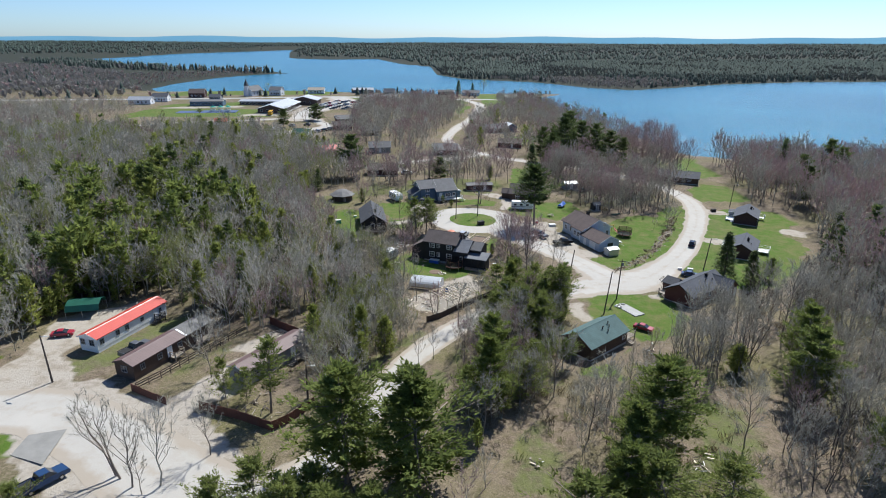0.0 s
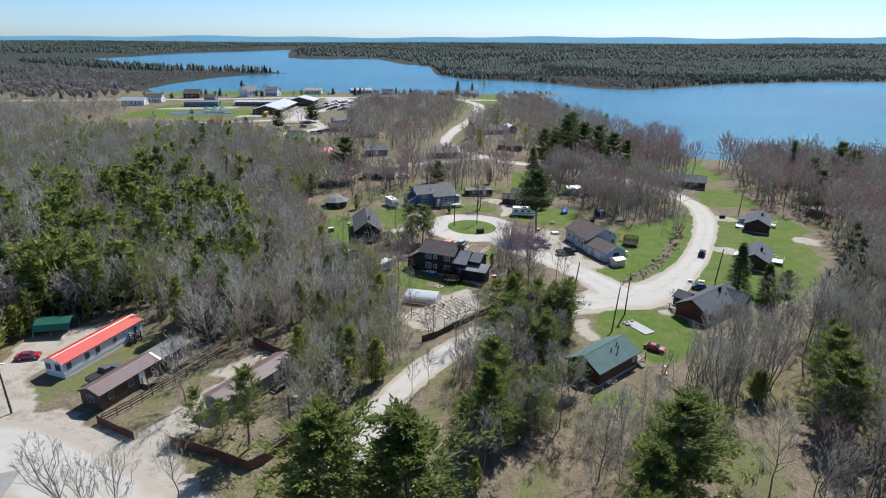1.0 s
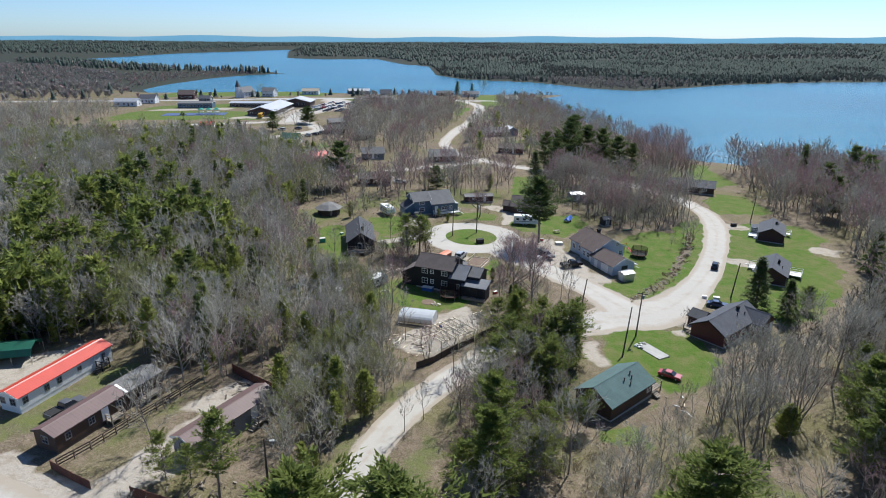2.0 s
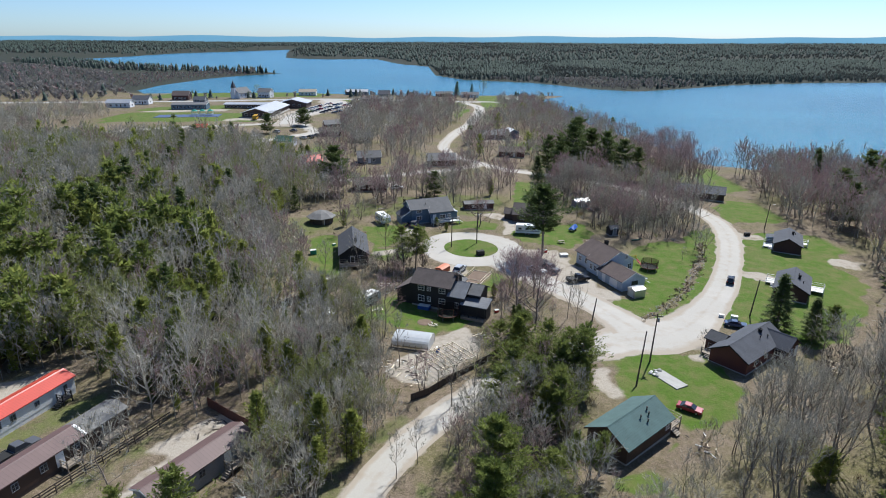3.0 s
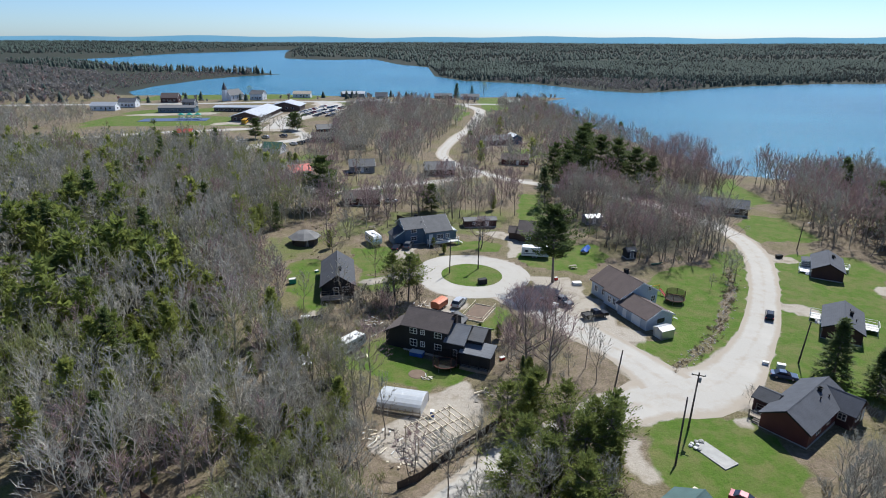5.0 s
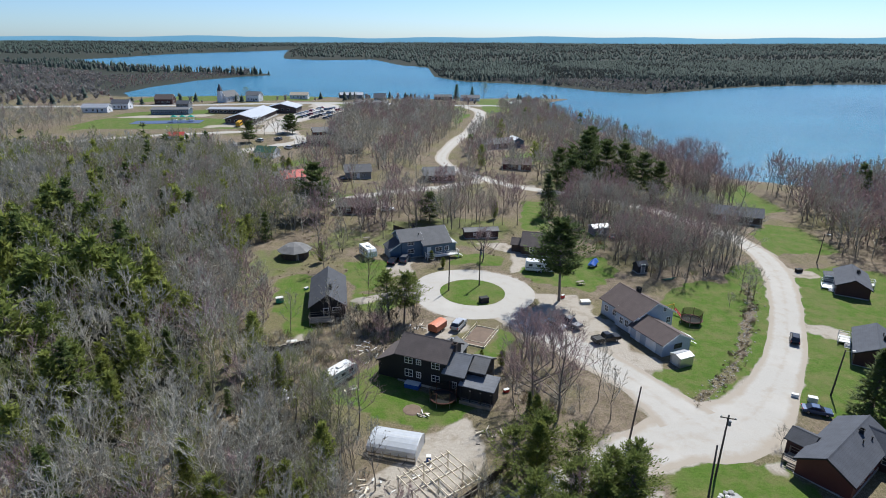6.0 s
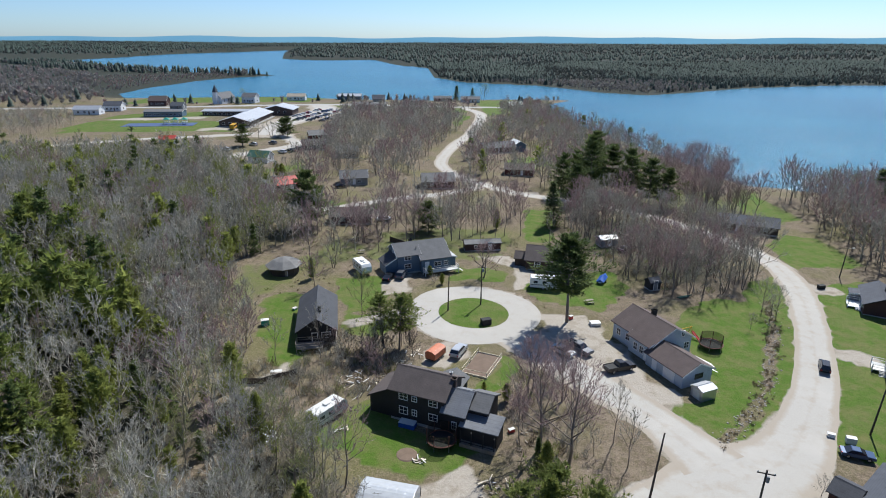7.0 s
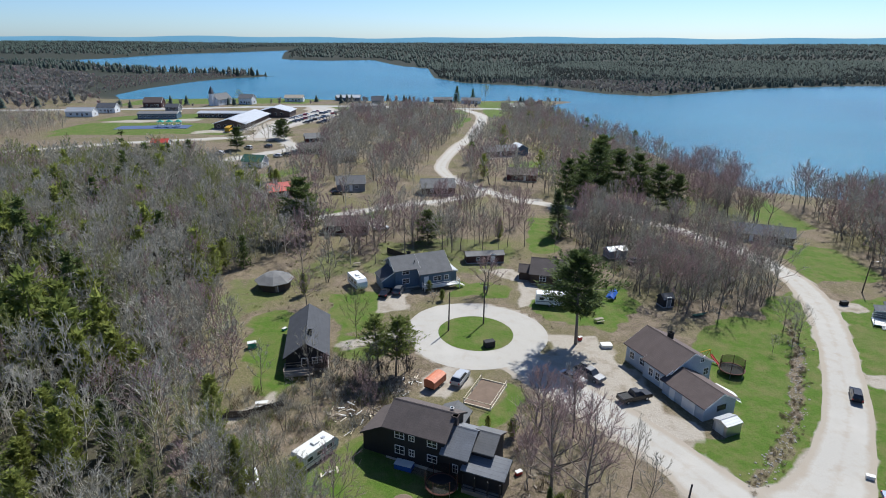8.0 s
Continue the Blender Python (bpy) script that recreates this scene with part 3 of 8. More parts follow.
YARDS = [[(-82, 80), (-72, 84), (-73, 94), (-74, 105), (-61, 114), (-61, 106), (-66, 92), (-58, 82), (-55, 86), (-50, 80), (-42, 78), (-34, 94), (-30, 84), (-36, 76), (-20, 60), (-22, 54),
          (-50, 58), (-64, 72), (-84, 72)],
         [(27, 160), (33, 173), (36.5, 167), (37.5, 155), (42, 151.5), (40.5, 148), (37, 147), (34, 146), (30, 151)], [(14, 165), (22, 174), (24, 180), (32, 181), (35, 174), (27, 157)],
         [(18, 190), (20, 206), (11, 214), (20, 216), (26, 200)], [(-11, 188), (-12, 199), (-5, 200), (-4, 188)], [(-18, 174), (-3, 183), (-2, 178), (-14, 172)],
         [(-9, 116), (-5, 122), (2, 130), (6, 133), (8, 129), (8, 121), (0, 112), (-5, 111)], [(44, 126), (53, 128), (55, 133), (47, 131)], [(48, 120), (44, 126), (49, 125)],
         [(73, 165), (75, 170), (81, 168), (84, 164), (80, 161)], [(84, 199), (86, 205), (96, 200), (98, 195), (90, 195)], [(26, 120), (30.5, 119), (30.5, 108), (28, 107)],
         [(-2, 157), (3, 157), (7, 160), (8, 167), (4, 168), (0, 165)], [(-31, 150), (-24, 158), (-22, 154), (-28, 149)], [(102, 174), (106, 180), (112, 180), (110, 172)],
         [(-38, 94), (-33, 101), (-29, 103), (-25, 98), (-27, 93), (-34, 92)], [(-210, 455), (-150, 470), (-150, 455), (-205, 446)], [(-140, 408), (-110, 410), (-112, 440), (-132, 425)],
         [(-30, 246), (-18, 258), (-14, 250), (-24, 240)], [(20, 365), (48, 385), (44, 372), (24, 358)]]
# ground under trees that gets its shade as colour
SHADED_FLOOR = [[(-16, 100), (-6, 104), (-8, 116), (-10, 134), (-24, 141), (-32, 120), (-24, 108), (-20, 90), (-12, 90)], [(3, 72), (20, 84), (22, 94), (26, 108), (20, 118), (9, 112), (2, 96)], [(-230, 40), (-86, 74), (-84, 98), (-62, 118), (-44, 108), (-32, 112), (-32, 124), (-28, 142), (-38, 154), (-42, 170), (-48, 190), (-50, 208), (-40, 218), (-38, 232), (-54, 250), (-64, 286), (-98, 330), (-330, 300), (-330, 60)],
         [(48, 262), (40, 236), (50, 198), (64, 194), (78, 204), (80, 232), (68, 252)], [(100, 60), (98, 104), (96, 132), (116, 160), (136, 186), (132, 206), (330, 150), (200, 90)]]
MAIN = [(26, 123.5, 7), (35, 129, 10.5), (42, 131.3, 14), (50, 135.6, 11), (57.4, 144, 8.0), (66.0, 155.7, 6.9), (73.0, 168.2, 6.6), (76.8, 175.4, 6.6), (85.2, 194.4, 7.3),
        (89.3, 210, 7), (89, 224, 7), (84.5, 238, 6.5), (78, 249, 6.5), (70, 259, 6), (59, 268, 6), (45, 276, 6), (30, 284, 6), (18, 297, 6), (7, 313, 6), (1.5, 335, 6), (4, 360, 6),
        (10, 392, 7), (18, 425, 7), (25, 470, 8), (30, 510, 9), (30, 540, 9), (20, 568, 8)]
LANE = [(-36, 55, 12), (-22, 58, 8), (-14.5, 68, 5.6), (-11.5, 77, 5.2), (-8.5, 86, 5.0), (-5, 94, 5.0), (-0.5, 101, 5.2), (5, 108, 5.4), (12, 115, 5.6), (20, 121, 6), (30, 127, 8)]
COURT = [(39.5, 134, 11), (35.8, 142.5, 8), (31, 150, 8), (25.5, 157.5, 9), (20.5, 164.5, 9.5), (16, 170, 9)]
LOT = [(-110, 60, 17), (-80, 68, 14), (-62, 75, 11), (-48, 70, 12), (-36, 62, 13), (-26, 58, 10)]
BACK = [(16, 291, 5), (2, 279, 5), (-13, 271, 5), (-25, 262, 5), (-37, 254, 5), (-50, 262, 4)]
TOWN = [(-520, 470, 8), (-400, 495, 8), (-275, 514, 8), (-198, 524, 8), (-141, 541, 9), (-98, 561, 9), (-36, 573, 9), (20, 577, 8), (60, 590, 6)]
SCHOOL = [(-330, 280, 6), (-198, 346, 6), (-159, 370, 6), (-113, 396, 7), (-92, 410, 9), (-80, 390, 8), (-72, 372, 8), (-84, 352, 7), (-94, 334, 7)]
PARKING = [(-94, 400, 16), (-98, 440, 18), (-92, 480, 26), (-84, 520, 26), (-96, 556, 18)]
DITCH = [(43, 139.5), (46.5, 142.5), (51.5, 147.5), (56.5, 154), (61, 161), (65.3, 168.5), (69.5, 176), (72.5, 183), (75, 190)]
ISLAND = (9.0, 180.0, 7.1, 13.6)


def curve_through(pts, step):
    """A smooth line through points, with their widths."""
    p = np.array(pts, float)
    p = np.vstack([2 * p[0] - p[1], p, 2 * p[-1] - p[-2]])
    out = []
    for i in range(1, len(p) - 2):
        n = max(2, int(np.hypot(*(p[i + 1] - p[i])[:2]) / step))
        for t in np.arange(n) / n:
            out.append(0.5 * (2 * p[i] + (p[i + 1] - p[i - 1]) * t + (2 * p[i - 1] - 5 * p[i] + 4 * p[i + 1] - p[i + 2]) * t ** 2
                              + (3 * p[i] - p[i - 1] - 3 * p[i + 1] + p[i + 2]) * t ** 3))
    return np.array(out + [p[-2]])


ROADS = {n: curve_through(p, 4.0) for n, p in (("main", MAIN), ("lane", LANE), ("court", COURT), ("lot", LOT), ("back", BACK), ("town", TOWN), ("school", SCHOOL), ("parking", PARKING))}


def road_depth(px, py):
    """How far inside the nearest road a point lies."""
    best = np.full(px.shape, -1e9)
    for line in ROADS.values():
        for a, b in zip(line[:-1], line[1:]):
            vx, vy = b[0] - a[0], b[1] - a[1]
            t = np.clip(((px - a[0]) * vx + (py - a[1]) * vy) / (vx * vx + vy * vy), 0, 1)
            d = np.hypot(px - a[0] - t * vx, py - a[1] - t * vy)
            best = np.maximum(best, (a[2] + t * (b[2] - a[2])) / 2 - d)
    r = np.hypot(px - ISLAND[0], py - ISLAND[1])
    return np.maximum(best, np.minimum(ISLAND[3] - r, r - ISLAND[2]))


gx = steps(-5600, 5600, -90, 112, 1.5, -330, 330, 7.0, 1.09)
gy = steps(-400, 5600, 52, 262, 1.5, -60, 720, 7.0, 1.08)
GX, GY = np.meshgrid(gx, gy)
GZ = land(GX, GY)
near = (GY < 760) & (np.abs(GX) < 420) & (GY > 20)
cover = np.zeros((*GX.shape, 4))
cover[..., 3] = 1
fx, fy = GX[near], GY[near]
wob = 1.4 * np.sin(fx * 0.61 + 1.7 * np.sin(fy * 0.23)) * np.sin(fy * 0.53 + 1.3 * np.sin(fx * 0.31))
lawn = np.zeros(fx.shape)
for poly in LAWNS:
    lawn = np.maximum(lawn, smooth((signed(fx, fy, poly) + wob + 1.2) / 2.4))
for poly in PALE_GRASS:
    lawn = np.maximum(lawn, 0.5 * smooth((signed(fx, fy, poly) + wob + 2.5) / 5.0))
stone = np.zeros(fx.shape)
for poly in YARDS:
    stone = np.maximum(stone, 0.85 * smooth((signed(fx, fy, poly) + 0.6 * wob + 1.0) / 2.2))
depth = road_depth(fx, fy)
stone = np.maximum(stone, smooth((depth + 0.35 * wob + 0.8) / 1.5))
lawn = np.where(np.hypot(fx - ISLAND[0], fy - ISLAND[1]) < ISLAND[2] - 0.1, 1.0, lawn)
stone = np.where(np.hypot(fx - ISLAND[0], fy - ISLAND[1]) < ISLAND[2] - 0.3, 0.0, stone)
ditch = edge_distance(fx, fy, DITCH)
lawn = np.where(ditch < 1.0 + 0.4 * wob, np.minimum(lawn, 0.25), lawn)
cover[near, 0], cover[near, 1] = lawn, stone
# third channel: how much painted tree shade the ground takes
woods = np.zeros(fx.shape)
for poly in SHADED_FLOOR:
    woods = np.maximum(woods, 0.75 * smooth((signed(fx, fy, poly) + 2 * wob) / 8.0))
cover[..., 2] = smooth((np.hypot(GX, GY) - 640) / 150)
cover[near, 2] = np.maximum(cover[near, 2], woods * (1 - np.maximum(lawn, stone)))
v = np.column_stack([GX.ravel(), GY.ravel(), GZ.ravel()])
ny, nx = GX.shape
i = (np.arange(ny - 1)[:, None] * nx + np.arange(nx - 1)[None, :]).ravel()
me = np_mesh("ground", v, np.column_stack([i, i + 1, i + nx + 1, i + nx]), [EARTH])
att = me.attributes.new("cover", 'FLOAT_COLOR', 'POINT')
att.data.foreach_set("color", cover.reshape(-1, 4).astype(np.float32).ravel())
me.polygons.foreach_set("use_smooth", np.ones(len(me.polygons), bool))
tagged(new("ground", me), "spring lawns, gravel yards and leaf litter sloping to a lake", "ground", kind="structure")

lake = solid("water", Shape().add([(-5600, 200, WATER_Z), (5600, 200, WATER_Z), (5600, 5600, WATER_Z), (-5600, 5600, WATER_Z)], [(0, 1, 2, 3)]), WATER,
             "wind-rippled blue lake below wooded shores", "lake", kind="structure")


def ribbon(name, line, label, lift, material=GRAVEL):
    sh = Shape()
    rng = random.Random(name)
    for k, (x, y, w) in enumerate(line):
        a, b = line[max(0, k - 1)], line[min(len(line) - 1, k + 1)]
        t = Vector((b[0] - a[0], b[1] - a[1])).normalized()
        nrm = Vector((-t.y, t.x))
        for s in (-0.5, -0.25, 0, 0.25, 0.5):
            ww = w + (rng.uniform(-0.5, 0.5) if abs(s) == 0.5 else 0)
            p = Vector((x, y)) + nrm * s * ww
            sh.v.append((p.x, p.y, 0))
        if k:
            o = 5 * (k - 1)
            sh.f += [(o + j + 1, o + j, o + 5 + j, o + 6 + j) for j in range(4)]
    arr = np.array(sh.v)
    z = land(arr[:, 0], arr[:, 1]) + lift
    sh.v = [(x, y, float(h)) for (x, y, _), h in zip(sh.v, z)]
    ob = solid(name, sh, material, label, "road", kind="structure")
    worn = ob.data.attributes.new("edge", 'FLOAT', 'POINT')
    worn.data.foreach_set("value", [(1.0, 0.0, 0.38, 0.0, 1.0)[k % 5] for k in range(len(sh.v))])
    return ob


ribbon("road", ROADS["main"], "wide pale gravel road curving past the houses", 0.012)
ribbon("road", ROADS["lane"], "dusty gravel lane running between the trees", 0.016)
ribbon("road", ROADS["court"], "short gravel street to the turning circle", 0.020)
ribbon("road", ROADS["lot"], "bleached gravel yard road by the mobile homes", 0.024)
ribbon("road", ROADS["back"], "narrow gravel back road among bare trees", 0.032)
ribbon("road", ROADS["town"], "paved shore road in front of the lake", 0.05, S["concrete"])
ribbon("road", ROADS["school"], "pale gravel road behind the school field", 0.06)
ribbon("road", ROADS["parking"], "sunlit gravel parking lot beside the school", 0.064)
sh = Shape()
for k in range(64):
    a = 2 * math.pi * k / 64
    for r in (ISLAND[2] + 0.25 * math.sin(5 * a), ISLAND[2] + 2.2, ISLAND[3] + 0.4 * math.sin(3 * a + 1)):
        x, y = ISLAND[0] + r * math.cos(a), ISLAND[1] + r * math.sin(a)
        sh.v.append((x, y, gz(x, y) + 0.028))
    o, p = 3 * k, 3 * ((k + 1) % 64)
    sh.f += [(o, o + 1, p + 1, p), (o + 1, o + 2, p + 2, p + 1)]
solid("road", sh, GRAVEL, "gravel turning circle round a grassy island", "road", kind="structure")

# the grassy island in the middle
sh = Shape()
for r in (ISLAND[2] + 0.15, 3.6, 0.01):
    for k in range(48):
        a = 2 * math.pi * k / 48
        x, y = ISLAND[0] + r * math.cos(a), ISLAND[1] + r * math.sin(a)
        sh.v.append((x, y, gz(x, y) + (0.036 if r > 5 else 0.10)))
for j in (0, 48):
    sh.f += [(j + k, j + (k + 1) % 48, j + 48 + (k + 1) % 48, j + 48 + k) for k in range(48)]
ob = solid("ground", sh, EARTH, "round grassy island within the turning circle", "lawn", kind="structure")
turf = ob.data.attributes.new("cover", 'FLOAT_COLOR', 'POINT')
turf.data.foreach_set("color", [v for _ in sh.v for v in (1.0, 0.0, 0.0, 1.0)])

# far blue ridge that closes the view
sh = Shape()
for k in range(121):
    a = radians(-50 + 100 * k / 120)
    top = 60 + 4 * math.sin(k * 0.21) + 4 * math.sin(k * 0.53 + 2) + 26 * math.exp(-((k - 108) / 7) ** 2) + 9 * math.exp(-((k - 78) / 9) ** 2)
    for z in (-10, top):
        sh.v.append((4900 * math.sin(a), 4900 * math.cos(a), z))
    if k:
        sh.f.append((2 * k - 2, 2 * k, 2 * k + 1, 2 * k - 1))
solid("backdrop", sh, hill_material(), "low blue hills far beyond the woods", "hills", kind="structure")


# ---- buildings ----
def window_on(house, m, w, h, pane="glass", casing="white", cross=True):
    """A framed window; m puts its middle on the wall, y outwards."""
    t = 0.09
    sh = Shape()
    for k, y in ((0.0, -0.05), (0.0, 0.05), (t, 0.055), (t, -0.05)):
        sh.v += [(a * (w / 2 + t - k), y, b * (h / 2 + t - k)) for a, b in ((-1, -1), (1, -1), (1, 1), (-1, 1))]
    for o in (0, 4, 8, 12):
        sh.f += [(o + i, o + (i + 1) % 4, (o + 4 + (i + 1) % 4) % 16, (o + 4 + i) % 16) for i in range(4)]
    fr = part("window", sh, casing, house, at=m)
    if cross:
        part("glazing_bar", Shape().box(-0.03, 0.03, -0.02, 0.04, -h / 2, h / 2), casing, fr)
        part("glazing_bar", Shape().box(-w / 2, w / 2, -0.02, 0.035, -0.03, 0.03), casing, fr)
    part("pane", Shape().box(-w / 2, w / 2, -0.03, 0.015, -h / 2, h / 2), pane, fr)


def door_on(house, m, w, h, material):
    sh = Shape().box(-w / 2, w / 2, -0.04, 0.05, 0, h, bev=0.01)
    d = part("door", sh, material, house, at=m)
    fr = Shape().box(-w / 2 - 0.1, -w / 2, -0.05, 0.07, 0, h + 0.1).box(w / 2, w / 2 + 0.1, -0.05, 0.07, 0, h + 0.1).box(-w / 2, w / 2, -0.05, 0.07, h, h + 0.1)
    part("door_frame", fr, "white", d)


def gable_block(house, x0, x1, y0, y1, eave, ridge, wall, roof, over=0.4, along="x", base=-0.4, fascia="white", lean=0):
    """Walls and a roof. along: the ridge's direction. lean: the ridge lies at y1 (1), at y0 (-1) or in the middle (0), 2: flat."""
    if along == "x":
        a0, a1, b0, b1 = x0, x1, y0, y1
    else:
        a0, a1, b0, b1 = y0, y1, x0, x1
    mid = {0: (b0 + b1) / 2, 1: b1, -1: b0, 2: (b0 + b1) / 2}[lean]
    left, right = (eave, eave) if lean == 0 else (eave, ridge) if lean == 1 else (ridge, eave) if lean == -1 else (eave, eave)
    prof = [(b0, base), (b1, base), (b1, right)] + ([(mid, ridge)] if lean == 0 else []) + [(b0, left)]
    body = Shape().extrude(prof, along if along == "x" else "y", a0, a1)
    part("wall", body, wall, house)
    th, sh, trims = 0.16, Shape(), []
    slopes = []
    if lean in (0, 1):
        k = (ridge - eave) / (mid - b0)
        slopes.append(((b0 - over, eave - k * over), (mid, ridge)))
    if lean in (0, -1):
        k = (ridge - eave) / (b1 - mid)
        slopes.append(((mid, ridge), (b1 + over, eave - k * over)))
    if lean == 2:
        slopes.append(((b0 - over, eave), (b1 + over, eave)))
    for p, q in slopes:
        sh.extrude([(p[0], p[1] + 0.02), (q[0], q[1] + 0.02), (q[0], q[1] + th), (p[0], p[1] + th)], along, a0 - over, a1 + over)
        for e in (a0 - over, a1 + over):
            trims.append(Shape().extrude([(p[0], p[1] - 0.10), (q[0], q[1] - 0.10), (q[0], q[1] + th - 0.02), (p[0], p[1] + th - 0.02)], along, e - 0.03, e + 0.03))
    if lean == 0:
        sh.extrude([(mid - 0.15, ridge + th - 0.06), (mid + 0.15, ridge + th - 0.06), (mid, ridge + th + 0.05)], along, a0 - over, a1 + over)
    rf = part("roof", sh, roof, house)
    for trim in trims:
        part("fascia", trim, fascia, rf)
    return rf


def side(x0, x1, y0, y1, face, along, z):
    """A place on one side of a block, y pointing out of the wall."""
    if face == "s":
        return pose(x0 + along * (x1 - x0), y0 - 0.02, z, 0, 0, 180)
    if face == "n":
        return pose(x0 + along * (x1 - x0), y1 + 0.02, z)
    if face == "w":
        return pose(x0 - 0.02, y0 + along * (y1 - y0), z, 0, 0, 90)
    return pose(x1 + 0.02, y0 + along * (y1 - y0), z, 0, 0, -90)


def chimney(roof, x, y, z, h=1.0, s=0.5, material="brick_wall"):
    ch = part("chimney", Shape().box(x - s / 2, x + s / 2, y - s / 2, y + s / 2, z - 0.8, z + h).box(x - s / 2 - 0.07, x + s / 2 + 0.07, y - s / 2 - 0.07, y + s / 2 + 0.07, z + h - 0.18, z + h),
              material, roof)
    return ch


def vent(roof, x, y, z, h=0.5):
    part("vent_pipe", Shape().tube((x, y, z - 0.3), (x, y, z + h), 0.09, n=8).tube((x, y, z + h), (x, y, z + h + 0.06), 0.15, n=8), "black", roof)


def deck(house, x0, x1, y0, y1, z, material="timber", rail=True, stair=None):
    """A porch of boards on posts with a railing; stair: the side on which steps lead down."""
    d = part("deck", Shape().box(x0, x1, y0, y1, z - 0.16, z - 0.05), material, house)
    n = max(3, int((y1 - y0) / 0.3))
    for k in range(n):
        a = y0 + (y1 - y0) * k / n
        part("deck_board", Shape().box(x0, x1, a + 0.01, a + (y1 - y0) / n - 0.01, z - 0.05, z), material, d)
    for x in (x0 + 0.08, x1 - 0.08):
        for y in (y0 + 0.08, y1 - 0.08):
            part("post", Shape().box(x - 0.07, x + 0.07, y - 0.07, y + 0.07, -0.4, z + (0.95 if rail else -0.1)), material, d)
    if rail:
        for p, q in (((x0, y0), (x1, y0)), ((x0, y0), (x0, y1)), ((x1, y0), (x1, y1))):
            for h in (0.5, 0.95):
                part("railing", Shape().beam((*p, z + h), (*q, z + h), 0.07, 0.07), material, d)
    if stair:
        for k in range(4):
            st, zz = Shape(), z * (1 - (k + 1) / 5)
            if stair == "s":
                st.box(x0, x0 + 1.1, y0 - 0.28 * (k + 1), y0 - 0.28 * k, zz - 0.08, zz)
            elif stair == "e":
                st.box(x1 + 0.28 * k, x1 + 0.28 * (k + 1), y0, y0 + 1.1, zz - 0.08, zz)
            else:
                st.box(x0 - 0.28 * (k + 1), x0 - 0.28 * k, y0, y0 + 1.1, zz - 0.08, zz)
            part("stair", st, material, d)


def simple_house(name, label, x, y, turn, L, W, eave, ridge, wall, roof, wins=(), doors=(), chim=None, vents=(), along="x", category="house", over=0.4, fascia="white", base=None):
    h = thing(name, label, category, stand(x, y, turn))
    B = (-L / 2, L / 2, -W / 2, W / 2)
    part("foundation", Shape().box(B[0] - 0.05, B[1] + 0.05, B[2] - 0.05, B[3] + 0.05, -0.6, 0.3), "concrete", h)
    rf = gable_block(h, *B, eave, ridge, wall, roof, over, along, 0.28, fascia)
    for face, a, z, w, hh in wins:
        window_on(h, side(*B, face, a, z), w, hh)
    for face, a, mt in doors:
        door_on(h, side(*B, face, a, 0.35), 0.9, 2.03, mt)
    if chim:
        chimney(rf, chim[0], chim[1], ridge - abs(chim[1]) * (ridge - eave) / (W / 2), 1.0, 0.55, chim[2] if len(chim) > 2 else "brick_wall")
    for vx, vy in vents:
        vent(rf, vx, vy, ridge - abs(vy) * (ridge - eave) / (W / 2) + 0.1)
    return h


# bungalow with the teal roof
h = simple_house("house", "brown bungalow with a teal shingle roof", 28.0, 99.6, 40.4, 11.0, 6.4, 2.7, 4.5, "brown_wall", "teal_roof",
                 [("s", 0.92, 1.7, 0.9, 1.0), ("e", 0.5, 1.7, 1.0, 1.0)],
                 [("e", 0.2, "white"), ("w", 0.75, "brown_wall")], None, [(2.4, -0.9), (0.3, -1.3), (0.9, -2.1), (2.0, -1.5)], fascia="brown_wall")
deck(h, 5.6, 8.6, -3.2, 0.6, 0.7, "timber", True, "s")
deck(h, 5.6, 10.4, 0.9, 3.1, 0.5, "new_timber", False)

# dark red house with a slate roof and a cross wing
h = thing("house", "dark red sided house with slate-grey roof and rear wing", "house", stand(56.8, 124.6, 38.7))
part("foundation", Shape().box(-7.2, 7.2, -3.4, 3.4, -0.6, 0.3), "concrete", h)
rf = gable_block(h, -7.1, 7.1, -3.3, 3.3, 2.7, 4.6, "red_wall", "slate_roof", 0.4, "x", 0.28, "black_wall")
gable_block(h, 2.9, 7.6, -5.6, -0.5, 2.55, 4.25, "maroon_wall", "slate_roof", 0.35, "y", -0.3, "black_wall")
gable_block(h, -3.6, 0.2, 3.2, 6.0, 2.5, 3.4, "maroon_wall", "black_roof", 0.3, "y", -0.3, "black_wall")
B = (-7.1, 7.1, -3.3, 3.3)
for face, a, z, w, hh in (("s", 0.25, 1.7, 1.3, 1.1), ("s", 0.5, 1.7, 1.0, 1.0), ("n", 0.2, 1.7, 0.9, 0.9)):
    window_on(h, side(*B, face, a, z), w, hh)
window_on(h, side(2.9, 7.6, -5.6, -0.5, "s", 0.35, 1.6), 1.3, 1.1, "lit_glass")
door_on(h, side(2.9, 7.6, -5.6, -0.5, "s", 0.8, 0.2), 0.9, 2.0, "white")
window_on(h, side(2.9, 7.6, -5.6, -0.5, "w", 0.3, 1.6), 1.0, 1.0)
chimney(rf, 2.6, -0.6, 4.3, 0.7, 0.5, "black")
vent(rf, 1.0, -1.4, 3.9)
vent(rf, 3.2, -1.8, 3.6)
deck(h, -6.2, -3.8, 3.4, 5.4, 0.8, "timber", True, "w")

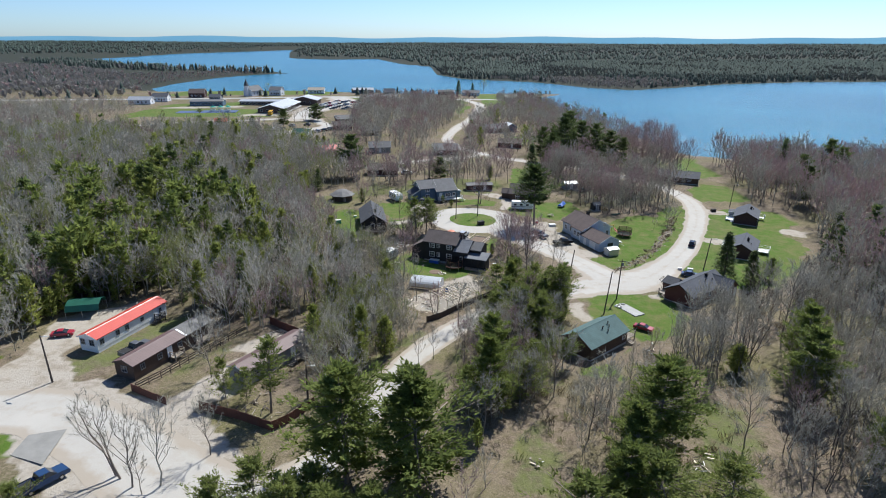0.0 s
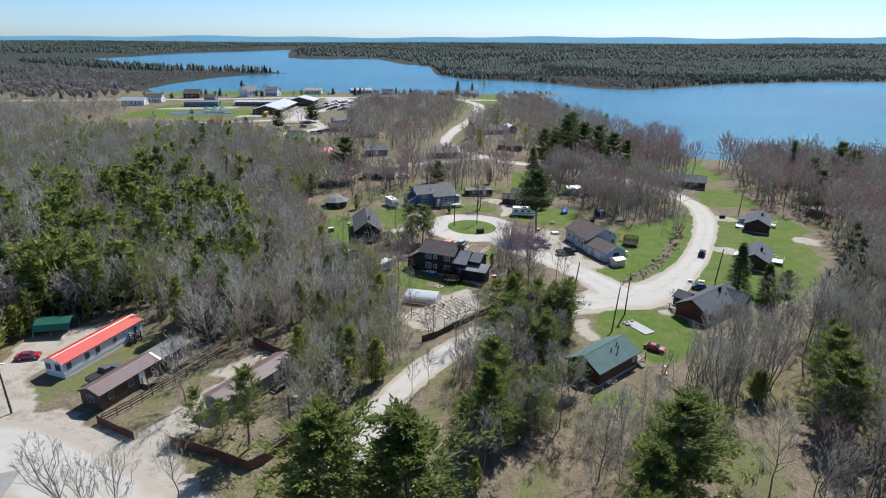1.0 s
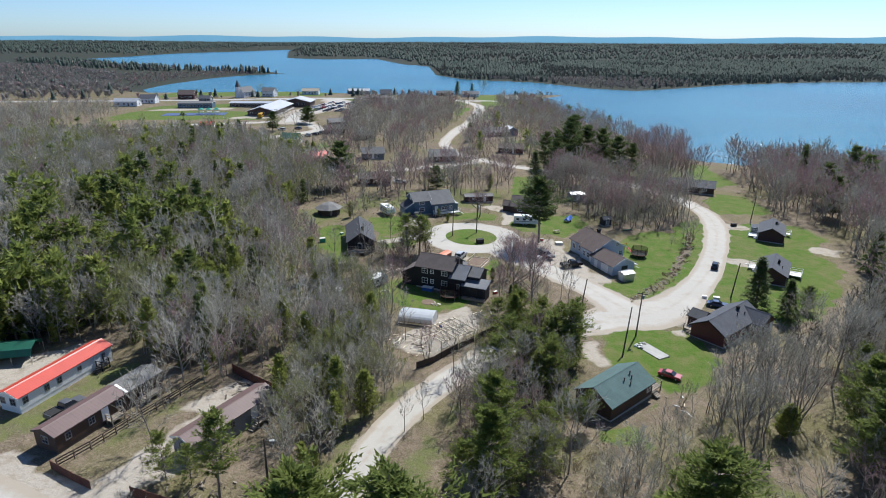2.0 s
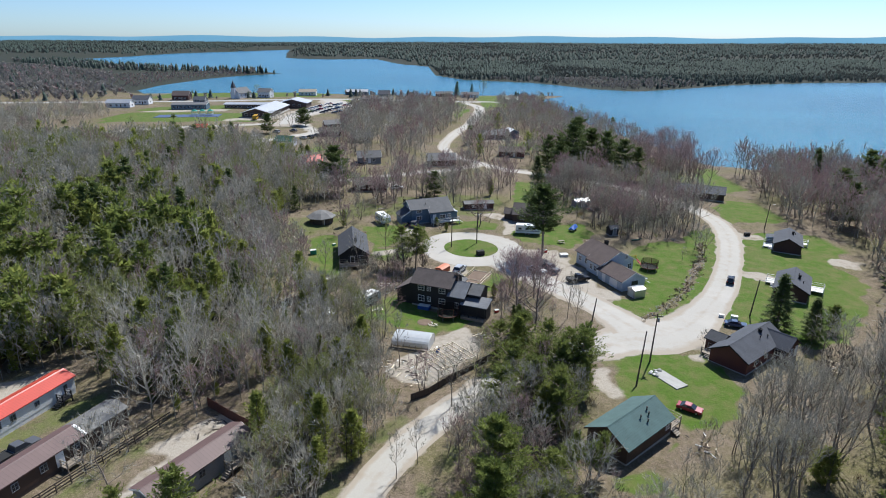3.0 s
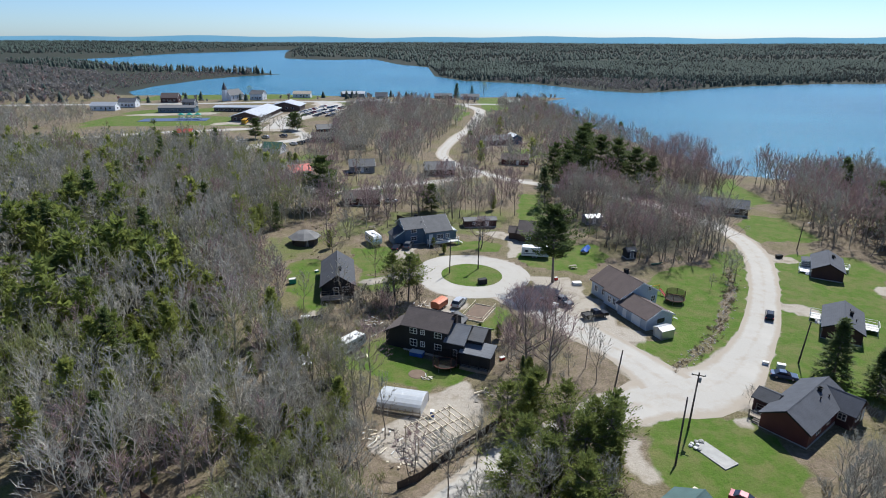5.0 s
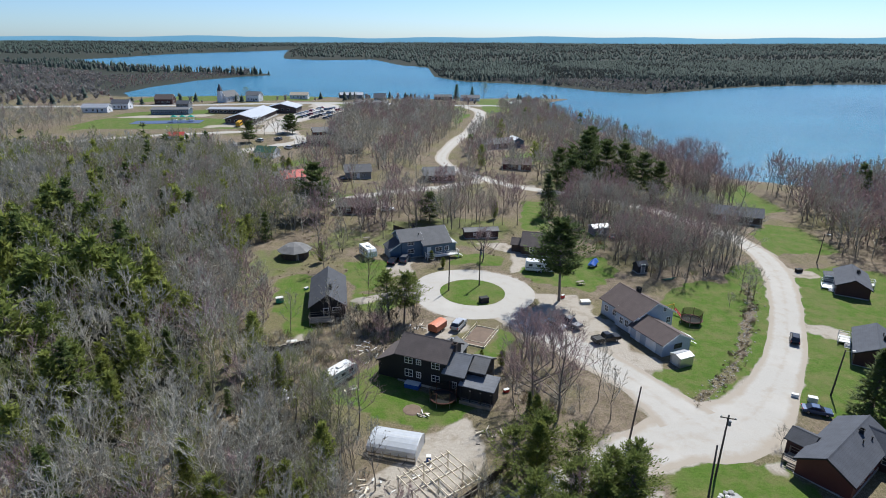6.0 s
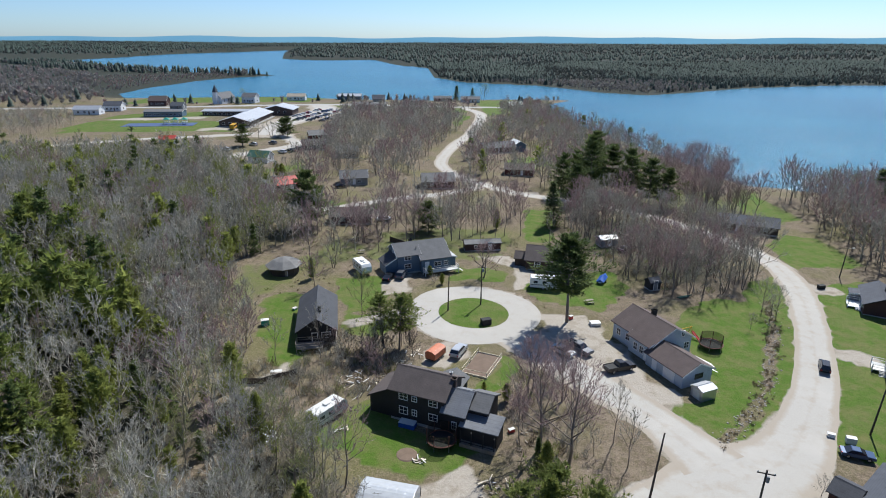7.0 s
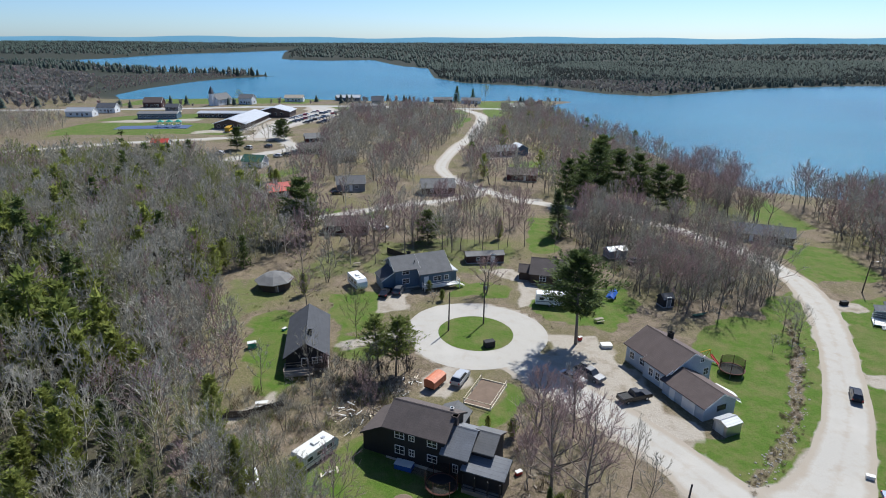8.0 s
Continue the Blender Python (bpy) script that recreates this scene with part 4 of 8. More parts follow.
# two bungalows along the east side of the road
h = simple_house("house", "maroon bungalow with slate roof and side decks", 82.0, 155.4, 58, 11.4, 6.6, 2.6, 4.3, "maroon_wall", "slate_roof",
                 [("n", 0.25, 1.7, 1.1, 1.0), ("n", 0.5, 1.7, 1.3, 1.0), ("s", 0.3, 1.7, 1.2, 1.0), ("s", 0.7, 1.7, 1.2, 1.0), ("e", 0.4, 1.7, 1.2, 1.0)], [("n", 0.82, "white"), ("s", 0.86, "white")], (-0.4, -1.1, "black"), [(1.6, -0.9), (-1.8, -2.0)], fascia="black_wall")
deck(h, 2.4, 5.6, 3.4, 5.6, 0.7, "offwhite", True, "w")
deck(h, 2.0, 5.4, -6.4, -3.4, 0.7, "offwhite", True)
h = simple_house("house", "brown-red cottage with slate roof and white porch", 98.9, 188.3, 61, 11.6, 6.6, 2.6, 4.3, "maroon_wall", "slate_roof",
                 [("n", 0.2, 1.7, 1.1, 1.0), ("n", 0.75, 1.7, 1.1, 1.0), ("s", 0.3, 1.7, 1.2, 1.0), ("s", 0.6, 1.7, 1.0, 1.0), ("e", 0.5, 1.7, 1.0, 1.0)], [("n", 0.42, "white"), ("s", 0.85, "white")], (0.6, -0.9, "black"), [(1.8, -1.5)], fascia="black_wall")
gable_block(h, 0.6, 3.6, 3.3, 5.4, 2.2, 2.5, "grey_wall", "slate_roof", 0.3, "x", -0.3, "white", lean=-1)
deck(h, -3.4, 0.4, 3.4, 6.0, 0.7, "white", True, "w")
deck(h, 3.4, 5.2, -5.2, -3.4, 0.7, "white", True)

# pale blue house with brown roof, garage attached
h = thing("house", "pale blue house with brown roof and attached garage", "house", stand(42.0, 167.4, -66.4))
part("foundation", Shape().box(-6.0, 4.6, -4.6, 4.6, -0.6, 0.35), "concrete", h)
rf = gable_block(h, -6.0, 4.6, -4.5, 4.5, 3.6, 6.0, "pale_blue_wall", "brown_roof", 0.45, "x", 0.3, "white")
gable_block(h, -0.6, 4.6, -5.3, -4.4, 3.4, 3.9, "pale_blue_wall", "brown_roof", 0.35, "x", 0.2, "white", lean=1)
gr = gable_block(h, 4.6, 13.2, -5.8, 0.7, 2.5, 4.1, "pale_blue_wall", "brown_roof", 0.4, "x", -0.2, "white")
B = (-6.0, 4.6, -4.5, 4.5)
for face, a, z, w, hh in (("e", 0.88, 1.9, 1.0, 1.2), ("e", 0.75, 4.4, 0.7, 1.0), ("w", 0.5, 2.0, 1.2, 1.2), ("s", 0.15, 2.0, 1.0, 1.2), ("s", 0.4, 2.0, 1.3, 1.2), ("n", 0.3, 2.0, 1.3, 1.2), ("n", 0.7, 2.0, 1.3, 1.2)):
    window_on(h, side(*B, face, a, z), w, hh)
window_on(h, side(-0.6, 4.6, -5.3, -4.4, "s", 0.35, 1.9), 0.9, 1.3)
window_on(h, side(-0.6, 4.6, -5.3, -4.4, "s", 0.65, 1.9), 0.9, 1.3)
door_on(h, side(-0.6, 4.6, -5.3, -4.4, "s", 0.9, 0.3), 0.9, 2.05, "white")
window_on(h, side(4.6, 13.2, -5.8, 0.7, "e", 0.55, 1.6), 1.6, 0.8, "glass", "dark_wall")
door_on(h, side(4.6, 13.2, -5.8, 0.7, "s", 0.25, 0.0), 0.9, 2.05, "white")
garage_door = part("garage_door", Shape().box(-1.3, 1.3, -0.03, 0.05, 0, 2.1, bev=0.02), "white", h, at=side(4.6, 13.2, -5.8, 0.7, "s", 0.65, 0.0))
for k in range(3):
    part("door_panel", Shape().box(-1.2, 1.2, 0.05, 0.075, 0.1 + 0.68 * k, 0.68 + 0.68 * k, bev=0.01), "white", garage_door)
chimney(rf, -1.6, 0.9, 5.6, 1.2, 0.75, "black")

# small metal shed against the garage
sd = thing("garden_shed", "small pale metal shed with a shallow ridged roof", "shed", stand(44.7, 150.9, -66.4))
gable_block(sd, -1.2, 1.2, -1.5, 1.5, 1.75, 2.15, "steel", "metal_roof", 0.1, "y", -0.1, "steel")
part("door", Shape().box(-0.7, 0.7, -0.03, 0.03, 0, 1.6), "offwhite", sd, at=side(-1.2, 1.2, -1.5, 1.5, "s", 0.5, 0.05))

# charcoal house with several roofs
h = thing("house", "large charcoal timber house with stepped brown and grey roofs", "house", stand(-4.9, 142.9, -23))
part("foundation", Shape().box(-0.05, 8.5, -0.05, 6.9, -0.6, 0.3), "concrete", h)
rf = gable_block(h, 0, 8.4, 0, 6.8, 5.1, 7.0, "dark_wall", "dark_brown_roof", 0.4, "x", 0.28, "dark_wall")
gable_block(h, -3.7, 0, 0.3, 6.4, 2.9, 4.9, "dark_wall", "dark_brown_roof", 0.3, "y", -0.3, "dark_wall", lean=1)
rg = gable_block(h, 8.4, 11.6, -0.5, 6.2, 3.7, 5.6, "dark_wall", "ash_roof", 0.35, "x", -0.3, "dark_wall")
gable_block(h, 11.6, 14.4, 1.2, 6.2, 4.0, 5.2, "dark_wall", "grey_roof", 0.3, "x", -0.3, "dark_wall")
gable_block(h, 4.6, 8.4, 6.8, 9.4, 3.6, 4.6, "dark_wall", "grey_roof", 0.3, "y", -0.3, "dark_wall")
gable_block(h, 11.4, 16.6, -1.0, 2.0, 2.5, 3.3, "dark_wall", "ash_roof", 0.3, "x", -0.3, "dark_wall", lean=1)
B = (0, 8.4, 0, 6.8)
for face, a, z, w, hh in (("s", 0.24, 4.15, 1.25, 0.95), ("s", 0.45, 4.15, 0.7, 0.75), ("s", 0.80, 4.15, 1.25, 0.95), ("s", 0.24, 1.85, 1.25, 1.15), ("s", 0.45, 1.85, 0.65, 0.9), ("s", 0.80, 1.85, 1.25, 1.0),
                          ("w", 0.4, 4.2, 1.0, 1.0), ("n", 0.3, 1.9, 1.2, 1.1), ("n", 0.3, 4.2, 1.2, 1.0)):
    window_on(h, side(*B, face, a, z), w, hh)
window_on(h, side(8.4, 11.6, -0.5, 6.2, "s", 0.55, 1.8), 0.6, 1.1)
for x in (11.6, 13.2, 14.9, 16.5):
    part("porch_post", Shape().box(x - 0.07, x + 0.07, -1.8, -1.66, -0.3, 2.3), "dark_wall", h)
for z in (0.5, 0.95):
    part("porch_railing", Shape().box(11.6, 16.5, -1.78, -1.70, z, z + 0.07), "dark_wall", h)
part("porch_floor", Shape().box(11.5, 16.6, -1.9, -1.0, -0.3, 0.25), "timber", h)
chimney(rg, 8.7, 3.1, 6.2, 0.9, 0.7, "brick_wall")
chimney(rf, 7.6, 4.6, 6.4, 0.6, 0.35, "steel")

# black house with a dark roof and a deck
h = simple_house("house", "black gabled house with charcoal roof and front deck", -21.4, 171.8, -80.4, 15.2, 6.8, 2.9, 5.2, "black_wall", "black_roof",
                 [("e", 0.75, 1.9, 1.5, 1.0), ("s", 0.2, 1.9, 1.2, 1.0), ("s", 0.7, 1.9, 1.2, 1.0), ("n", 0.3, 1.9, 1.2, 1.0), ("n", 0.7, 1.9, 1.2, 1.0)], [("e", 0.45, "black_wall")], (4.0, 0.6, "black"), [], fascia="black_wall")
deck(h, 7.7, 10.3, -3.6, 1.2, 0.8, "timber", True)

# slate blue house above the turning circle
h = thing("house", "slate-blue two-storey house with grey roof and porch", "house", stand(-5.2, 204.8, 22))
part("foundation", Shape().box(-4.6, 4.6, -3.7, 3.7, -0.6, 0.3), "concrete", h)
rf = gable_block(h, -4.5, 1.0, -3.6, 3.6, 4.6, 6.6, "blue_wall", "grey_roof", 0.4, "x", 0.28)
gable_block(h, 1.0, 8.2, -5.2, 0, 3.65, 6.57, "blue_wall", "grey_roof", 0.4, "x", 0.28, lean=1)
gable_block(h, 1.0, 8.2, 0, 3.6, 4.57, 6.57, "blue_wall", "grey_roof", 0.4, "x", 0.28, lean=-1)
gable_block(h, -7.4, -4.5, -3.3, 1.8, 2.6, 4.3, "blue_wall", "black_roof", 0.3, "y", -0.3, lean=1)
gable_block(h, 8.2, 10.4, -3.4, 1.2, 2.6, 3.3, "blue_wall", "metal_roof", 0.3, "y", -0.3, lean=-1)
for face, a, z, w, hh in (("s", 0.45, 1.8, 1.5, 1.1), ("s", 0.45, 4.0, 1.5, 1.1), ("w", 0.5, 4.9, 0.8, 0.9), ("n", 0.5, 4.0, 1.2, 1.0)):
    window_on(h, side(-4.5, 1.0, -3.6, 3.6, face, a, z), w, hh)
for a, w in ((0.55, 1.7), (0.85, 0.9)):
    window_on(h, side(1.0, 8.2, -5.2, 0, "s", a, 2.1), w, 1.0)
door_on(h, side(1.0, 8.2, -5.2, 0, "s", 0.18, 0.8), 0.9, 2.0, "white")
deck(h, 1.2, 9.8, -7.0, -5.3, 0.8, "offwhite", True, "e")
chimney(rf, 0.2, 0.9, 6.2, 0.9, 0.7, "black")
vent(rf, 0.6, -2.2, 5.4)

# houses further back
h = simple_house("house", "brown gabled house with dark roof beside the drive", 28.6, 208.6, -14, 9.4, 8.0, 2.7, 5.2, "brown_wall", "dark_brown_roof",
                 [("s", 0.3, 1.7, 1.3, 1.2), ("s", 0.75, 1.7, 1.2, 1.0), ("w", 0.5, 1.7, 1.0, 1.0)], [("w", 0.2, "white")], (0.5, 0.8), [(2, -1.2)], fascia="brown_wall")
gable_block(h, -7.6, -4.7, -2.2, 1.6, 2.2, 3.4, "brown_wall", "dark_brown_roof", 0.3, "x", -0.3, "brown_wall")
j = thing("outbuilding", "round-plan grey shed with a weathered faceted roof", "shed", stand(-34.8, 199.2, 10))
part("wall", Shape().rings([(3.4, -0.3), (3.4, 2.0)], 8), "fence_dark", j)
part("roof", Shape().rings([(4.3, 1.85), (4.35, 2.0), (2.2, 3.2), (0.3, 3.8)], 8), "old_roof", j)
door_on(j, pose(0.4, -3.2, 0.1, 0, 0, 180), 0.9, 1.8, "timber")
simple_house("outbuilding", "long low shed with a pale metal roof", 13.1, 220.0, 8, 9.6, 3.4, 2.1, 2.7, "maroon_wall", "old_roof", [("s", 0.3, 1.3, 0.8, 0.6)], [("s", 0.7, "white")], category="shed", over=0.25, fascia="brown_wall")
simple_house("house", "long dark-roofed bungalow half hidden by bare trees", 97.2, 246.0, -24, 17.0, 8.0, 2.6, 4.5, "brown_wall", "slate_roof", [("s", 0.2, 1.7, 1.2, 1.0), ("s", 0.5, 1.7, 1.6, 1.0), ("s", 0.8, 1.7, 1.2, 1.0)], [("s", 0.35, "white")], fascia="black_wall")
simple_house("house", "small cottage under a red roof among trees", -54.5, 279.0, 30, 8.0, 6.4, 2.6, 4.6, "brown_wall", "red_roof", [("s", 0.3, 1.6, 1.0, 1.0), ("e", 0.5, 1.6, 1.0, 1.0)], [("s", 0.7, "white")])
simple_house("house", "grey house with a brown roof beside the back road", -31.5, 292.0, 10, 10.0, 7.4, 2.8, 5.0, "grey_wall", "grey_roof", [("s", 0.3, 1.7, 1.1, 1.0), ("s", 0.7, 1.7, 1.1, 1.0), ("w", 0.4, 1.7, 1.0, 1.0)], [("s", 0.5, "white")])
simple_house("house", "house with a pale grey roof behind tree trunks", 0.5, 291.0, 6, 12.0, 8.0, 2.8, 5.2, "brown_wall", "old_roof", [("s", 0.7, 1.7, 1.6, 1.2), ("s", 0.3, 1.7, 1.1, 1.0), ("e", 0.4, 1.7, 1.1, 1.0)], [("e", 0.7, "white")])
simple_house("house", "low brown house partly screened by bare trees", -25.0, 242.0, 4, 12.0, 7.0, 2.6, 4.4, "maroon_wall", "brown_roof", [("s", 0.3, 1.7, 1.1, 1.0), ("s", 0.7, 1.7, 1.1, 1.0), ("e", 0.5, 1.7, 1.0, 1.0)], [("e", 0.2, "white")])
simple_house("house", "small house with dark green roof on the lawn", -77.0, 327.0, -12, 9.0, 6.5, 2.7, 4.8, "white_wall", "green_roof", [("s", 0.4, 1.7, 1.1, 1.0), ("e", 0.5, 1.7, 1.1, 1.0)], [("e", 0.2, "white")])
h = simple_house("house", "grey bungalow with a blue-white addition near the lake", 30.0, 371.0, 18, 17.0, 8.5, 2.8, 4.9, "brown_wall", "grey_roof", [("s", 0.3, 1.7, 1.2, 1.0), ("s", 0.6, 1.7, 1.2, 1.0)], [("s", 0.45, "white")])
gable_block(h, 8.5, 15.0, -2.0, 6.0, 3.2, 5.0, "blue_wall", "white", 0.4, "y", -0.3)
simple_house("house", "bungalow with weathered brown roof among trees", 35.0, 318.0, -10, 12.0, 7.5, 2.7, 4.6, "red_wall", "brown_roof", [("s", 0.3, 1.7, 1.2, 1.0), ("e", 0.5, 1.7, 1.0, 1.0)], [("s", 0.6, "white")])
simple_house("outbuilding", "white-roofed garden shed among bare trees", 48.5, 226.5, 14, 5.0, 3.4, 2.2, 2.9, "grey_wall", "metal_roof", [], [("s", 0.5, "white")], category="shed", over=0.2)
simple_house("house", "small white cottage with red roof at the field", -134.0, 366.0, 5, 7.5, 5.0, 2.2, 3.6, "white_wall", "red_roof", [("s", 0.3, 1.7, 1.1, 1.0), ("s", 0.75, 1.7, 1.1, 1.0), ("e", 0.5, 1.7, 1.1, 1.0)], [("s", 0.5, "brown_wall")])
simple_house("outbuilding", "dark little shed with a peaked roof", 51.2, 195.6, 15, 2.6, 2.4, 2.0, 2.8, "dark_wall", "slate_roof", [], [("s", 0.5, "grey_wall")], category="shed", over=0.15, fascia="dark_wall")

# mobile homes
def mobile_home(label, x, y, turn, L, W, wall, roof, wins, doors, eave=2.75, ridge=3.45, skirt="white_wall", second_roof=None):
    h = thing("mobile_home", label, "mobile home", stand(x, y, turn), "mobile homes by the yard")
    B = (-L / 2, L / 2, -W / 2, W / 2)
    part("skirting", Shape().box(B[0] + 0.05, B[1] - 0.05, B[2] + 0.05, B[3] - 0.05, -0.3, 0.7), skirt, h)
    if second_roof:
        cut = L * 0.14
        gable_block(h, B[0], cut, B[2], B[3], eave, ridge, wall, roof, 0.2, "x", 0.66, "fence_dark")
        gable_block(h, cut + 0.05, B[1], B[2], B[3], eave, ridge - 0.06, wall, second_roof, 0.2, "x", 0.66, "fence_dark")
        part("roof_seam", Shape().extrude([(B[2] - 0.2, eave + 0.12), (0, ridge + 0.2), (0, ridge + 0.24), (B[2] - 0.2, eave + 0.16)], "x", cut - 0.3, cut + 0.1), "white", h)
    else:
        gable_block(h, *B, eave, ridge, wall, roof, 0.25, "x", 0.66, "white")
    for face, a, w, hh in wins:
        window_on(h, side(*B, face, a, 1.85), w, hh, "glass", "grey_wall")
    for face, a, mt in doors:
        door_on(h, side(*B, face, a, 0.7), 0.85, 1.95, mt)
    return h


h = mobile_home("white mobile home with a bright red metal roof", -58.9, 99.9, 72.4, 16.4, 3.9, "white_wall", "red_roof",
                [("s", 0.06, 0.7, 0.9), ("s", 0.27, 0.7, 0.9), ("s", 0.40, 0.7, 0.9), ("s", 0.62, 0.6, 0.6), ("s", 0.9, 0.5, 0.5), ("w", 0.3, 0.9, 1.0), ("w", 0.8, 0.8, 0.9), ("n", 0.5, 1.0, 0.9)], [("s", 0.82, "white")])
deck(h, 4.8, 6.4, -3.3, -2.0, 0.7, "dark_wall", True, "w")
h = mobile_home("brown mobile home with patched dull metal roof", -47.8, 92.0, 68.3, 17.6, 4.0, "brown_wall", "mauve_roof",
                [("s", 0.1, 0.7, 0.9), ("s", 0.3, 0.8, 0.9), ("s", 0.55, 0.8, 0.8), ("w", 0.5, 1.1, 1.0)], [("s", 0.42, "white"), ("s", 0.8, "fence_dark")], skirt="fence_dark", second_roof="old_roof")
deck(h, 4.4, 7.6, -3.4, -2.05, 0.7, "timber", True, "w")
deck(h, -1.6, 0.6, -3.3, -2.05, 0.7, "timber", True)
h = mobile_home("grey mobile home with mauve roof and timber steps", -29.2, 89.4, 59.6, 14.4, 3.9, "grey_wall", "mauve_roof",
                [("s", 0.15, 0.8, 0.9), ("s", 0.45, 0.8, 0.9), ("w", 0.5, 1.1, 1.0)], [("s", 0.72, "white")], skirt="grey_wall")
deck(h, 2.4, 4.6, -3.5, -2.0, 0.7, "timber", True, "w")

# shelter under green cloth
t = thing("canopy_shelter", "green tarpaulin shelter on a steel frame", "shelter", stand(-70.2, 107.0, 12))
part("canopy", Shape().extrude([(-2.6, 1.5), (-1.9, 2.5), (0, 3.0), (1.9, 2.5), (2.6, 1.5), (2.5, 1.5), (1.85, 2.42), (0, 2.9), (-1.85, 2.42), (-2.5, 1.5)], "x", -3, 3), "teal_cloth", t)
for x in (-2.9, 0, 2.9):
    for y in (-2.5, 2.5):
        part("post", Shape().tube((x, y, -0.2), (x, y, 1.6), 0.04), "steel", t)
# ---- the school and the shore ----
sc = thing("school", "long brown brick school with white angular metal roofs", "school", stand(-128, 462, 0))
part("foundation", Shape().box(-3, 17, -37, 15, -0.8, 0.2), "concrete", sc)
gable_block(sc, -30, 8, 12, 24, 3.4, 4.2, "brick_wall", "metal_roof", 0.8, "x", -0.3)
gable_block(sc, -2, 16, -36, 14, 3.2, 5.8, "brick_wall", "metal_roof", 1.0, "y", -0.3)
gable_block(sc, 6, 27, 24, 42, 3.4, 6.0, "brick_wall", "metal_roof", 1.0, "y", -0.3)
for k in range(8):
    window_on(sc, side(-30, 8, 12, 24, "s", 0.06 + 0.08 * k, 1.8), 1.8, 1.3, cross=False)
for k in range(4):
    window_on(sc, side(-2, 16, -36, 14, "w", 0.1 + 0.12 * k, 1.8), 1.8, 1.3, cross=False)
    window_on(sc, side(6, 27, 24, 42, "s", 0.15 + 0.2 * k, 1.8), 1.6, 1.3, cross=False)
    window_on(sc, side(-2, 16, -36, 14, "s", 0.14 + 0.22 * k, 1.8), 1.6, 1.3, cross=False)
b = thing("classroom_block", "long navy building with a dark flat roof", "building", stand(-181, 470, 6))
gable_block(b, -12, 12, -5, 5, 3.4, 4.4, "blue_wall", "grey_roof", 0.5, "x", -0.5)
for k in range(9):
    window_on(b, side(-12, 12, -5, 5, "s", 0.07 + 0.107 * k, 1.7), 1.2, 1.2, cross=False)
ch = thing("church", "small white church with a steeple by the water", "church", stand(-172, 556, -20))
gable_block(ch, -4.5, 4.5, -8, 8, 4.5, 8.5, "white_wall", "grey_roof", 0.4, "y", -0.5)
part("tower", Shape().box(-1.6, 1.6, -10.6, -8, -0.5, 9), "white_wall", ch)
part("spire", Shape().add([(-1.8, -10.8, 9), (1.8, -10.8, 9), (1.8, -7.8, 9), (-1.8, -7.8, 9), (0, -9.3, 15)], [(3, 2, 1, 0), (0, 1, 4), (1, 2, 4), (2, 3, 4), (3, 0, 4)]), "slate_roof", ch)
for k in range(3):
    window_on(ch, side(-4.5, 4.5, -8, 8, "e", 0.2 + 0.3 * k, 2.4), 0.9, 2.0)
SHORE = [("white two-storey house with grey roof by the shore", -152, 560, -10, 11, 8, 5.0, 7.5, "white_wall", "grey_roof"),
         ("barn-red lakeside house with a rusty brown roof", -214, 535, 4, 13, 9, 4.0, 7.2, "maroon_wall", "brown_roof"),
         ("long white house with a pale metal roof", -236, 478, 3, 17, 8, 3.6, 5.6, "white_wall", "metal_roof"),
         ("grey gabled house behind the white one", -230, 500, 3, 12, 8, 4.0, 6.4, "white_wall", "slate_roof"),
         ("white cottage under a pale yellow roof", -122, 590, 2, 15, 8, 3.4, 5.4, "white_wall", "tan_wall"),
         ("low lakeside motel with a blue-grey wall", -80, 610, 3, 20, 8, 3.2, 5.0, "blue_wall", "metal_roof"),
         ("wide grey hall with a flat grey roof", -54, 540, 3, 26, 14, 4.2, 5.4, "grey_wall", "grey_roof"),
         ("dark gabled house on the shore lawn", -52, 585, 8, 10, 8, 4.0, 7.0, "grey_wall", "slate_roof"),
         ("small white-trimmed house behind the trees", -24, 566, -6, 12, 7, 3.0, 5.0, "white_wall", "grey_roof"),
         ("low brown cottage near the lake", 2, 622, 2, 16, 7, 2.8, 4.6, "brown_wall", "grey_roof"),
         ("lakeside bungalow with white porch posts", 27, 622, -4, 17, 8, 3.0, 5.0, "white_wall", "grey_roof"),
         ("dark green cabin on the wooded point", 63, 586, 12, 12, 8, 3.2, 6.0, "brown_wall", "green_roof"),
         ("grey cottage beside the shore road", -190, 512, 0, 9, 7, 2.8, 4.8, "grey_wall", "slate_roof"),
         ("brown cabin with old roofing in the woods", -64, 392, 20, 12, 7, 2.8, 4.8, "red_wall", "old_roof"),
         ("brown house beside the school drive", -61, 362, 14, 11, 7, 2.8, 4.8, "maroon_wall", "brown_roof"),
         ("tan cottage on a sandy lot", -42, 345, 8, 10, 7, 2.8, 4.8, "tan_wall", "grey_roof"),
         ("weathered house in the middle of the woods", -22, 470, 5, 12, 8, 3.0, 5.2, "offwhite", "grey_roof")]
for label, x, y, turn, L, W, e, r, wl, rf_ in SHORE:
    simple_house("house", label, x, y, turn, L, W, e, r, wl, rf_, [("s", 0.2, 1.8, 1.4, 1.2), ("s", 0.45, 1.8, 1.4, 1.2), ("s", 0.8, 1.8, 1.4, 1.2), ("e", 0.5, 1.8, 1.2, 1.2)], [("s", 0.62, "brown_wall")])
pl = thing("playground", "blue sports court with a teal climbing frame", "playground", stand(-166, 428, 8))
part("court", Shape().box(-20, 20, -7, 7, -0.3, 0.12), "court", pl)
